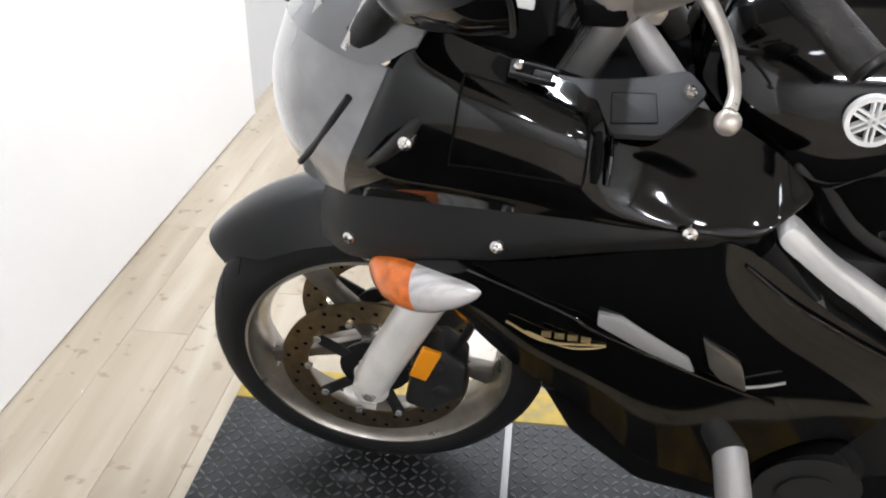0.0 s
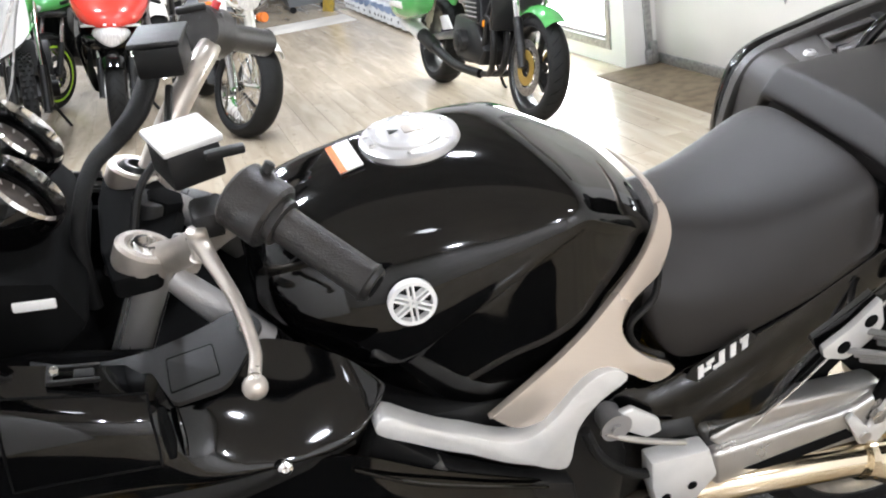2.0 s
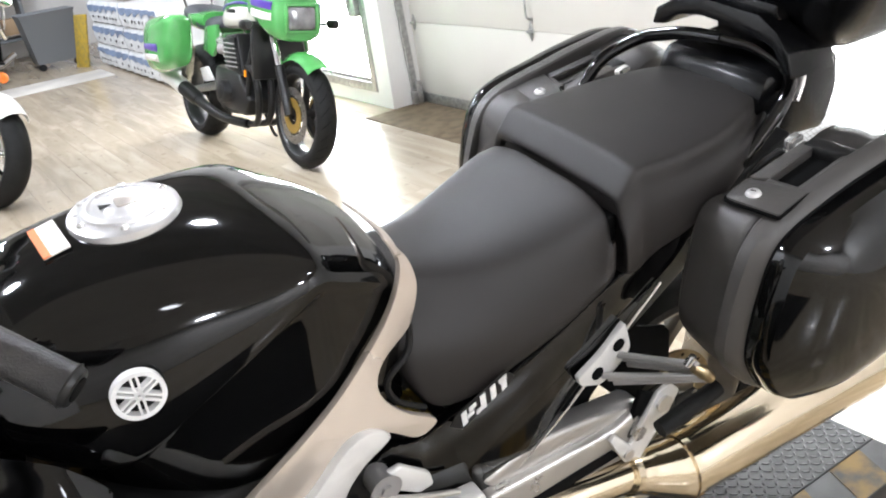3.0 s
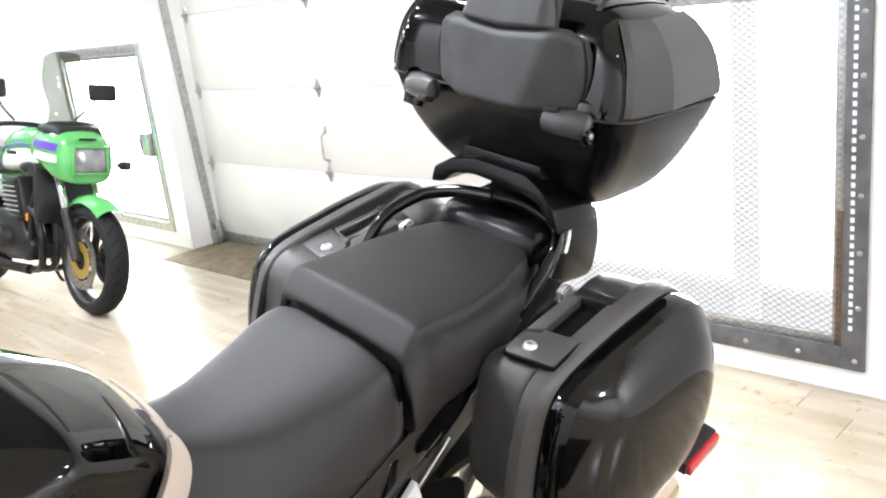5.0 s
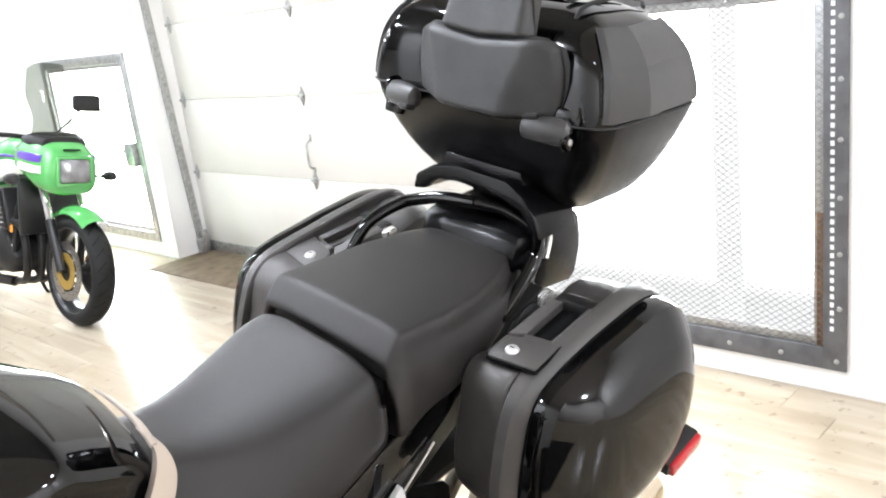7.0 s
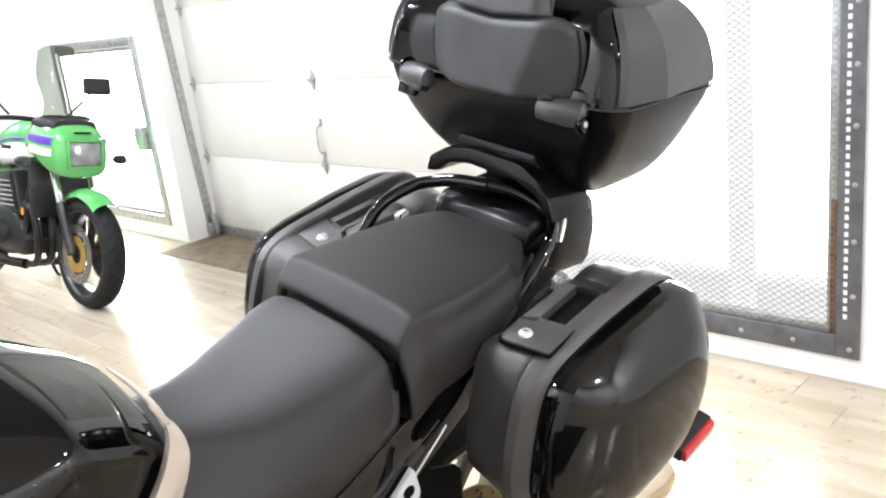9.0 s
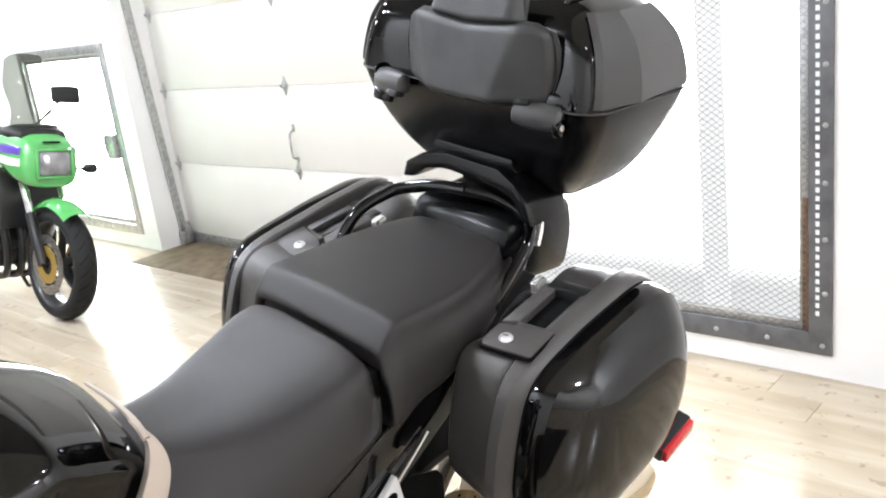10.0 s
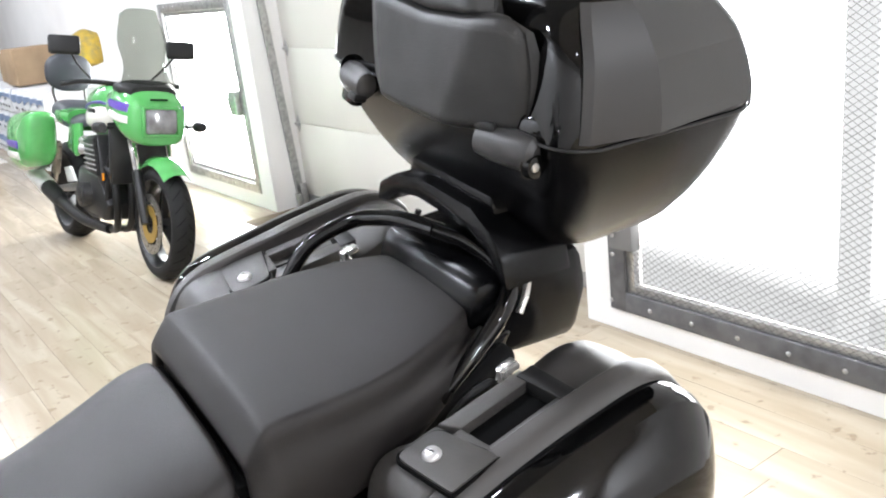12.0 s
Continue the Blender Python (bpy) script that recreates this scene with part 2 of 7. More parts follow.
def cyl_bm(p, q, r0, r1=None, seg=20, bevel=0.0):
    """A round bar from p to q."""
    bm = tube_bm([p, q], [r0, r1 if r1 is not None else r0], seg=seg, smooth=False)
    if bevel:
        rim = [e for e in bm.edges if any(len(f.verts) > 4 for f in e.link_faces)]
        bmesh.ops.bevel(bm, geom=rim, offset=bevel, segments=2, profile=0.5, affect="EDGES", clamp_overlap=True)
    return bm


def smooth_plate(outline, radii, n=5):
    """The outline with its corners rounded."""
    out = []
    k = len(outline)
    for i in range(k):
        a, b, c = (np.array(outline[q % k], float) for q in (i - 1, i, i + 1))
        u, v = (a - b) / np.linalg.norm(a - b), (c - b) / np.linalg.norm(c - b)
        p, q = b + u * radii[i], b + v * radii[i]
        for t in np.linspace(0, 1, n):
            out.append(tuple((1 - t) ** 2 * p + 2 * t * (1 - t) * b + t * t * q))
    return out


def mirror_y(g):
    h = np.array(g).copy()
    h[..., 1] *= -1
    return h


def frame_at(p, z, x=(1, 0, 0)):
    """A pose at p whose z axis points along z."""
    z = Vector(z).normalized()
    x = Vector(x)
    y = z.cross(x).normalized()
    x = y.cross(z)
    return Matrix.Translation(p) @ Matrix((x, y, z)).transposed().to_4x4()


def super_ring(cx, cy, cz, hy, hz_up, hz_dn, power=2.6, n=32):
    """A rounded section across the machine at x = cx."""
    out = []
    for i in range(n):
        a = 2 * math.pi * i / n
        c, s = math.cos(a), math.sin(a)
        y = hy * math.copysign(abs(c) ** (2 / power), c)
        hz = hz_up if s > 0 else hz_dn
        out.append((cx, cy + y, cz + hz * math.copysign(abs(s) ** (2 / power), s)))
    return out

# ---- the room ----
def wood_material():
    m = material("pale_oak_vinyl", (0.42, 0.36, 0.28), 0.28, vary=0.0, coat=0.15)
    nt = m.node_tree
    n, l = nt.nodes, nt.links
    b = n["Principled BSDF"]
    tc = n.new("ShaderNodeTexCoord")
    info = n.new("ShaderNodeObjectInfo")
    add = n.new("ShaderNodeVectorMath")
    mul = n.new("ShaderNodeVectorMath")
    mul.operation = "SCALE"
    mul.inputs[0].default_value = (31.0, 17.0, 3.0)
    l.new(info.outputs["Random"], mul.inputs["Scale"])
    l.new(tc.outputs["Object"], add.inputs[0])
    l.new(mul.outputs["Vector"], add.inputs[1])
    mp = n.new("ShaderNodeMapping")
    mp.inputs["Scale"].default_value = (10, 1.3, 1)
    l.new(add.outputs["Vector"], mp.inputs["Vector"])
    grain = n.new("ShaderNodeTexNoise")
    grain.inputs["Scale"].default_value, grain.inputs["Detail"].default_value, grain.inputs["Distortion"].default_value = 1.0, 8, 0.7
    l.new(mp.outputs["Vector"], grain.inputs["Vector"])
    ramp = n.new("ShaderNodeValToRGB")
    e = ramp.color_ramp.elements
    e[0].position, e[0].color = 0.25, (0.305, 0.247, 0.175, 1)
    e[1].position, e[1].color = 0.72, (0.445, 0.385, 0.296, 1)
    mid = ramp.color_ramp.elements.new(0.5)
    mid.color = (0.372, 0.31, 0.229, 1)
    l.new(grain.outputs["Fac"], ramp.inputs["Fac"])
    hue = n.new("ShaderNodeHueSaturation")
    mr = n.new("ShaderNodeMapRange")
    mr.inputs["To Min"].default_value, mr.inputs["To Max"].default_value = 0.96, 1.04
    l.new(info.outputs["Random"], mr.inputs["Value"])
    l.new(mr.outputs["Result"], hue.inputs["Value"])
    l.new(ramp.outputs["Color"], hue.inputs["Color"])
    spots = n.new("ShaderNodeTexNoise")
    spots.inputs["Scale"].default_value, spots.inputs["Detail"].default_value = 22.0, 5
    l.new(add.outputs["Vector"], spots.inputs["Vector"])
    sr = n.new("ShaderNodeMapRange")
    sr.inputs["From Min"].default_value, sr.inputs["From Max"].default_value = 0.63, 0.7
    sr.inputs["To Min"].default_value, sr.inputs["To Max"].default_value = 0.0, 0.55
    l.new(spots.outputs["Fac"], sr.inputs["Value"])
    dirt = n.new("ShaderNodeMix")
    dirt.data_type = "RGBA"
    dirt.inputs["B"].default_value = (0.2, 0.15, 0.1, 1)
    l.new(sr.outputs["Result"], dirt.inputs["Factor"])
    l.new(hue.outputs["Color"], dirt.inputs["A"])
    l.new(dirt.outputs["Result"], b.inputs["Base Color"])
    rr = n.new("ShaderNodeMapRange")
    rr.inputs["To Min"].default_value, rr.inputs["To Max"].default_value = 0.14, 0.3
    l.new(grain.outputs["Fac"], rr.inputs["Value"])
    l.new(rr.outputs["Result"], b.inputs["Roughness"])
    return m


WOOD = wood_material()
JOINT = material("floor_joint", (0.3, 0.245, 0.172), 0.6)
WALL = material("white_wall_paint", (0.8, 0.785, 0.76), 0.6, vary=0.06, scale=2.5, bump=0.25, bump_scale=120)
BACKDROP_WHITE = material("white_backdrop_board", (0.9, 0.9, 0.9), 0.5, vary=0.03, scale=2)
CEILING = material("dark_open_ceiling", (0.22, 0.215, 0.21), 0.9, vary=0.3, scale=2)
CEILING_REFLECT = material("reflection_ceiling", (0.6, 0.56, 0.52), 0.8, vary=0.1, scale=2)
DARK_WALL = material("pale_showroom_wall", (0.78, 0.755, 0.725), 0.8, vary=0.2, scale=3)
GREY_WALL = material("grey_wall_paint", (0.52, 0.52, 0.52), 0.6, vary=0.06, scale=2.5, bump=0.2, bump_scale=120)
DOOR_PAINT = material("cream_door_paint", (0.64, 0.615, 0.56), 0.45, vary=0.05, scale=1.5, bump=0.15, bump_scale=300)
GALV = material("galvanised_steel", (0.48, 0.48, 0.47), 0.4, metal=0.8, vary=0.3, scale=40, rough_vary=0.12)
FRAME_STEEL = material("dark_grey_steel_frame", (0.14, 0.14, 0.145), 0.5, metal=0.3, vary=0.35, scale=14, rough_vary=0.1)
MESH_STEEL = material("expanded_steel_mesh", (0.2, 0.2, 0.2), 0.5, metal=0.4)
CONCRETE = material("bare_concrete", (0.17, 0.13, 0.085), 0.85, spec=0.25, vary=0.35, scale=12, bump=0.5, bump_scale=150)
PLATE = material("black_tread_plate", (0.016, 0.0163, 0.0168), 0.55, metal=0.0, vary=0.4, scale=18, rough_vary=0.12)
TREAD = material("worn_tread_bars", (0.1, 0.1, 0.102), 0.36, metal=0.4, vary=0.4, scale=25, rough_vary=0.1)
YELLOW = material("yellow_edge_paint", (0.42, 0.28, 0.03), 0.55, vary=0.3, scale=25, second=(0.24, 0.19, 0.06))
# yellow darkened in its colour, to dim its reflection in the fairing
HAZARD = material("dimmed_hazard_paint", (0.17, 0.1, 0.015), 0.65, vary=0.5, scale=18, second=(0.03, 0.026, 0.02))
OUTDOORS = glow("bright_daylight", (0.96, 0.98, 1.0), 34.0)
# daylight put into the material: band and squares glow, though no lamps
SASH = glow("daylight_glow_white", (0.86, 0.87, 0.88), 1.0, (0.02, 0.02, 0.02))
# painted daylight: emission of an added sheet, weak below, strong above
DAYLIGHT_RAMP = glow("daylight_gradient", (0.9, 0.91, 0.92), 1.0, (0.02, 0.02, 0.02))
hn = DAYLIGHT_RAMP.node_tree
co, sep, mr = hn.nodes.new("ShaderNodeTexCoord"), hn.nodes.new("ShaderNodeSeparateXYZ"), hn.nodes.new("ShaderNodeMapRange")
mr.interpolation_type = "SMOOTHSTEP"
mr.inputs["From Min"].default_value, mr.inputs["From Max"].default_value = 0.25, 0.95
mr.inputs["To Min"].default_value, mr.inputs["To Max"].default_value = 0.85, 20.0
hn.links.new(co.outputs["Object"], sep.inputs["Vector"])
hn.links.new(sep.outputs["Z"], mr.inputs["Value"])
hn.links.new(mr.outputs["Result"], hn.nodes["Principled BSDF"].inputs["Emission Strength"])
RUST = material("rusty_steel", (0.2, 0.11, 0.06), 0.7, vary=0.5, scale=25, bump=0.5, bump_scale=200)


def structure(name, bm, mat, label="", parent=None, m=ROOM):
    ob = part(name, bm, mat, parent, "", m=None)
    if parent is None:
        ob.matrix_world = m
        tagged(ob, label, name.split("_")[0], kind="structure")
    return ob


def block(u0, u1, v0, v1, z0, z1, bevel=0.0):
    return box_bm(u1 - u0, v1 - v0, z1 - z0, bevel, ((u0 + u1) / 2, (v0 + v1) / 2, (z0 + z1) / 2))


H = 3.2
# ground below the boards
structure("floor", block(-4.2, 6.2, -6.2, 12.2, -0.2, -0.006), JOINT, "pale oak vinyl plank floor, worn and shiny")

WF = 3.27      # face of the garage wall
DOOR_U = 3.5   # face of the garage door
wall = join(
    block(WF, WF + 0.3, -6.2, -0.30, 0, H), block(WF, WF + 0.3, 0.91, 1.106, 0, H),
    block(WF, WF + 0.3, -0.30, 0.91, 0, 0.155), block(WF, WF + 0.3, -0.30, 0.91, 1.33, H),
    block(WF, WF + 0.3, 1.106, 3.885, 2.5, H), block(WF, WF + 0.3, 3.885, 4.14, 0, H),
    block(WF, WF + 0.3, 4.14, 5.28, 0, 0.165), block(WF, WF + 0.3, 4.14, 5.28, 1.295, H), block(WF, WF + 0.3, 5.28, 12.2, 0, H))
structure("wall_east", wall, WALL, "white painted wall with two openings and a garage door")
structure("wall_west", block(-1.02, -0.885, -4.2, 3.2, 0, H), GREY_WALL, "plain grey painted wall beside the white panel")
structure("wall_panel", block(-0.885, -0.84, -4.2, 1.76, 0.004, 2.6, 0.004), BACKDROP_WHITE, "tall white backdrop board standing against the wall")
structure("wall_south", block(-4.2, 6.2, -6.4, -6.2, 0, H), DARK_WALL, "plain grey wall of the showroom")
structure("wall_north", block(-4.2, 6.2, 12.2, 12.4, 0, H), WALL, "far white wall of the workshop")
structure("wall_far_west", block(-4.4, -4.2, -6.2, 12.2, 0, H), WALL, "plain white side wall of the showroom")
structure("wall_return", block(-4.2, -1.02, 3.06, 3.2, 0, H), GREY_WALL, "grey return wall of the showroom")
structure("ceiling", block(-4.4, 6.4, -0.5, 12.4, H, H + 0.1), CEILING, "dark open ceiling with lamps")
# unseen front ceiling, made paler than the rest to lift the tank's reflections
structure("ceiling_front", block(-4.4, 6.4, -6.4, -0.5, H - 0.02, H + 0.1), CEILING_REFLECT, "unseen front ceiling, paler to lift the reflections in the tank")
for v0, v1, z0, z1 in ((-0.30, 0.91, 0.155, 1.33), (4.14, 5.28, 0.165, 1.295)):
    structure("backdrop", block(WF + 0.13, WF + 0.14, v0, v1, z0, z1), OUTDOORS, "bright white daylight outside the window")
# added out of view, so that the lower fairing mirrors something dark
structure("floor_mat", block(-0.85, 1.0, -1.75, -0.48, -0.004, 0.008, 0.002), RUBBER, "unseen dark sheet on the floor, added to darken reflections in the fairing")
structure("threshold", block(3.03, 3.6, 1.9, 3.86, -0.01, 0.004, 0.003), CONCRETE, "bare worn concrete patch inside the garage door")


# garage door: sections with seams, hinges, handle and track
def garage_door():
    door = empty("garage_door", ROOM @ pose(DOOR_U, 2.495, 0), "closed cream sectional garage door with galvanised hinges", "garage door", kind="structure")
    z = 0.07
    for k in range(5):
        part("panel", block(0, 0.045, -1.385, 1.385, z + 0.001, z + 0.4735, 0.004), DOOR_PAINT, door)
        z += 0.474
    hinge = join(
        prism_bm([(-0.022, -0.012), (0, -0.055), (0.022, -0.012), (0.022, 0.012), (0, 0.055), (-0.022, 0.012)], -0.006, 0.0, "x", 0.002, 1),
        cyl_bm((-0.012, -0.024, 0), (-0.012, 0.024, 0), 0.008, seg=10), box_bm(0.02, 0.02, 0.022, 0.003, (-0.012, 0.0, 0.0)))
    first = part("hinge", hinge, GALV, door, "galvanised strap hinge")
    places = [(v, 0.07 + 0.474 * k) for k in (1, 2, 3, 4) for v in (0.097, 1.34, -1.34)]
    for i, (v, zz) in enumerate(places):
        ob = first if i == 0 else first.copy()
        if i:
            scene.collection.objects.link(ob)
        ob.matrix_basis = pose(-0.002, v, zz)
    part("pull_handle", join(tube_bm([(-0.004, 0.09, 0.61), (-0.035, 0.09, 0.63), (-0.038, 0.09, 0.69), (-0.035, 0.09, 0.75), (-0.004, 0.09, 0.775)], 0.006, seg=8),
                             box_bm(0.006, 0.022, 0.04, 0.002, (-0.003, 0.09, 0.785)), box_bm(0.006, 0.022, 0.03, 0.002, (-0.003, 0.09, 0.605))), GALV, door)
    part("bottom_seal", block(-0.004, 0.05, -1.385, 1.385, 0.0, 0.07, 0.006), GALV, door)
    for v in (1.372, -1.372):
        s = 1 if v > 0 else -1
        part("track", join(block(-0.075, -0.07, v - 0.01, v + 0.012, 0.03, 2.4), block(-0.075, -0.02, v + 0.010 * s - 0.002, v + 0.010 * s + 0.002, 0.03, 2.4),
                           block(-0.09, -0.02, v - 0.035, v + 0.004, 0.0, 0.1, 0.003), block(-0.06, -0.02, v - 0.05, v - 0.03, 0.02, 0.16, 0.003)), GALV, door, "galvanised vertical track").matrix_basis = pose(0, 0, 0, 0, -2.6, 0)
    return door


garage_door()


def mesh_bm(v0, v1, z0, z1, step_v, step_z, wire, u):
    """Expanded metal: rows of lozenges."""
    bm = bmesh.new()
    rows = int((z1 - z0) / (step_z / 2))
    cols = int((v1 - v0) / step_v)
    for r in range(rows):
        za, zb = z0 + r * step_z / 2, z0 + (r + 1) * step_z / 2
        for c in range(cols):
            v = v0 + (c + 0.5 * (r % 2)) * step_v
            for e in (0.5, -0.5):
                p = (v, za), (v + e * step_v, zb)
                if max(p[0][0], p[1][0]) > v1:
                    continue
                q = [bm.verts.new((u, a, b)) for a, b in ((p[0][0] - wire, p[0][1]), (p[0][0] + wire, p[0][1]), (p[1][0] + wire, p[1][1]), (p[1][0] - wire, p[1][1]))]
                bm.faces.new(q)
    bmesh.ops.solidify(bm, geom=bm.faces[:], thickness=0.0015)
    return bm


def security_gate(name, v0, v1, z0, z1, label, latch_v, close):
    g = empty(name, ROOM @ pose(WF, 0, 0), label, "window", kind="structure")
    w, d = (0.075, 0.012) if close else (0.06, 0.012)
    part("frame", join(block(-d, 0.02, v0, v0 + w, z0, z1, 0.002), block(-d, 0.02, v1 - w, v1, z0, z1, 0.002),
                       block(-d + 0.001, 0.02, v0 + w, v1 - w, z0, z0 + w, 0.002), block(-d + 0.001, 0.02, v0 + w, v1 - w, z1 - w, z1, 0.002)), FRAME_STEEL if close else GALV, g, "grey steel frame")
    part("inner_frame", join(block(0.004, 0.03, v0 + w, v0 + w + 0.035, z0 + w, z1 - w, 0.002), block(0.004, 0.03, v1 - w - 0.035, v1 - w, z0 + w, z1 - w, 0.002),
                             block(0.005, 0.03, v0 + w + 0.035, v1 - w - 0.035, z0 + w, z0 + w + 0.03, 0.002), block(0.005, 0.03, v0 + w + 0.035, v1 - w - 0.035, z1 - w - 0.03, z1 - w, 0.002)), GALV, g, "grey steel inner frame")
    part("mesh", mesh_bm(v0 + w, v1 - w, z0 + w * 0.6, z1 - w * 0.6, 0.032 if close else 0.06, 0.022 if close else 0.05, 0.0016 if close else 0.0008, -0.004), MESH_STEEL, g, "expanded steel mesh")
    first = part("bolt", moved(lathe_bm([(0.0001, 0.004), (0.006, 0.004), (0.009, 0.001), (0.009, -0.001)], 14, "x"), pose(0, 0, 0, 0, 0, 180)), GALV, g)
    spots = [(v, z0 + w * 0.45) for v in np.arange(v0 + 0.03, v1, 0.185)] + [(vv, z) for vv in (v0 + 0.022, v1 - 0.022) for z in np.arange(z0 + 0.22, z1, 0.185)] + [(v, z1 - w * 0.45) for v in np.arange(v0 + 0.03, v1, 0.185)]
    for i, (v, z) in enumerate(spots):
        ob = first if i == 0 else first.copy()
        if i:
            scene.collection.objects.link(ob)
        ob.matrix_basis = pose(-d - 0.001, v, z)
    zl = z0 + (0.36 if close else 0.62)
    part("latch_box", join(block(-0.05, -0.004, latch_v - 0.11, latch_v, zl - 0.1, zl + 0.06, 0.004)), MESH_STEEL if close else GALV, g, "meshed latch guard")
    part("latch", join(block(-0.06, -0.012, latch_v - 0.045, latch_v + 0.04, zl - 0.004, zl + 0.012, 0.003), cyl_bm((-0.06, latch_v - 0.03, zl - 0.05), (-0.06, latch_v - 0.03, zl + 0.03), 0.006, seg=8)), GALV, g, "steel slide latch")
    pane = part("pane", block(0.112, 0.116, v0 + 0.02, v1 - 0.02, z0 + 0.02, z1 - 0.02), PANE, g, "window pane")
    pane.visible_shadow = False
    if close:
        part("post", block(0.0, 0.03, -0.287, -0.262, 0.16, 0.62, 0.002), RUST, g, "rusty steel post")
        # small glowing squares on the frame stand for daylight through holes
        holes = bmesh.new()
        for k in range(40):
            holes = join(holes, block(-d - 0.0015, -d, v0 + 0.04, v0 + 0.052, z0 + 0.14 + 0.028 * k, z0 + 0.156 + 0.028 * k))
        tagged(part("perforation", holes, SASH, g, "row of glowing squares standing for daylit holes"), kind="stuff")
        part("sash", block(0.09, 0.097, 0.03, 0.13, 0.16, 1.325), SASH, g, "added sash band that glows in place of daylight")
        part("daylight_sheet", block(0.098, 0.108, -0.295, 0.905, 0.16, 0.95), DAYLIGHT_RAMP, g, "bright ground outside")
    return g


security_gate("window_1", -0.362, 0.97, 0.085, 1.39, "bright window behind a bolted expanded steel mesh gate", 0.93, True)
security_gate("window_2", 4.07, 5.35, 0.1, 1.36, "bright window with a grey steel gate", 4.24, False)

# thermostat on the grey wall
th = empty("wall_heater_control", ROOM @ pose(-0.885, 2.52, 0.71, 0, -8, 0), "small beige wall control box with a dark display", "control box")
part("case", box_bm(0.05, 0.5, 0.085, 0.006, (0.025, 0, 0)), material("beige_plastic", (0.5, 0.47, 0.42), 0.5), th)
part("display", box_bm(0.004, 0.3, 0.018, 0.001, (0.051, -0.05, 0.024)), DIAL, th)
part("cover", box_bm(0.004, 0.44, 0.04, 0.001, (0.051, 0, -0.012)), PLASTIC, th)


# ---- lift platform under the motorcycle ----
def lift_platform():
    p = empty("lift_platform", ROOM, "black tread plate motorcycle lift with yellow edges, on the floor", "lift")
    v_near, v_far, u0, u1, zt = -0.31, 0.075, -0.352, 2.09, 0.0405
    part("deck", join(block(u0, 0.222, v_near, v_far, 0.0, zt, 0.003), block(0.236, u1, v_near, v_far, 0.0, zt, 0.003)), PLATE, p)
    part("joint_strip", block(0.222, 0.236, v_near, v_far, 0.0, zt - 0.004, 0.001), GREY_ALLOY, p, "bright metal joint strip")
    part("edge_rail", block(u0, u1, v_far + 0.001, v_far + 0.109, 0.0, zt + 0.001, 0.004), YELLOW, p, "scuffed yellow edge rail")
    part("edge_rail", block(u0, u1, v_near - 0.109, v_near - 0.001, 0.0, zt, 0.004), PLATE, p, "black edge rail with yellow hazard patches")
    for k in range(12):
        u = u0 + 0.03 + 0.2 * k
        patch = [(u, v_near - 0.106), (u + 0.11, v_near - 0.106), (min(u + 0.15, u1 - 0.004), v_near - 0.004), (u + 0.04, v_near - 0.004)]
        part("hazard_patch", prism_bm(patch, zt - 0.001, zt + 0.0012, "z"), HAZARD, p)
    bm = bmesh.new()
    lo, hi = zt, zt + 0.0022
    pitch = 0.019
    nu, nv = int((u1 - u0) / pitch), int((v_far - v_near) / pitch)
    for i in range(nu):
        for j in range(nv):
            u, v = u0 + (i + 0.5) * pitch, v_near + (j + 0.5) * pitch
            if 0.218 < u < 0.24:
                continue
            a = radians(45 if (i + j) % 2 else -45)
            c, s = math.cos(a), math.sin(a)
            ln, wd = 0.0094, 0.0025
            base = [(ln, 0), (0.4 * ln, wd), (-0.4 * ln, wd), (-ln, 0), (-0.4 * ln, -wd), (0.4 * ln, -wd)]
            lower = [bm.verts.new((u + c * x - s * y, v + s * x + c * y, lo)) for x, y in base]
            top = [bm.verts.new((u + 0.75 * (c * x - s * y), v + 0.75 * (s * x + c * y), hi)) for x, y in base]
            bm.faces.new(top)
            for k in range(6):
                bm.faces.new((lower[k], lower[(k + 1) % 6], top[(k + 1) % 6], top[k]))
    tagged(part("tread_relief", bm, TREAD, p, "raised diamond tread"), kind="stuff")
    return p


lift_platform()

# ---- the black touring motorcycle (its own frame: x to the rear, y to its right, z up) ----
BIKE = pose(0, -0.02, 0.045, 11.0, 0, 1.5)
bike = empty("motorcycle", BIKE, "gloss black touring motorcycle with hard luggage, parked on the lift", "motorcycle")

STEER = STEER_ANGLE
AXIS = Vector((math.sin(radians(26)), 0, math.cos(radians(26))))
FOOT = Vector((-0.109, 0, 0))
TURNED = Matrix.Translation(FOOT) @ Matrix.Rotation(radians(STEER), 4, AXIS) @ Matrix.Translation(-FOOT)


def B(name, bm, mat, parent=None, label="", angle=38):
    return part(name, bm, mat, parent or bike, label, angle)


def tyre_bm(r, w, seg=64):
    h = w / 2
    return lathe_bm([(r * 0.745, -h * 0.78), (r * 0.775, -h * 0.93), (r * 0.85, -h), (r * 0.92, -h * 0.86), (r * 0.968, -h * 0.55), (r * 0.99, -h * 0.25), (r, 0),
                     (r * 0.99, h * 0.25), (r * 0.968, h * 0.55), (r * 0.92, h * 0.86), (r * 0.85, h), (r * 0.775, h * 0.93), (r * 0.745, h * 0.78)], seg)


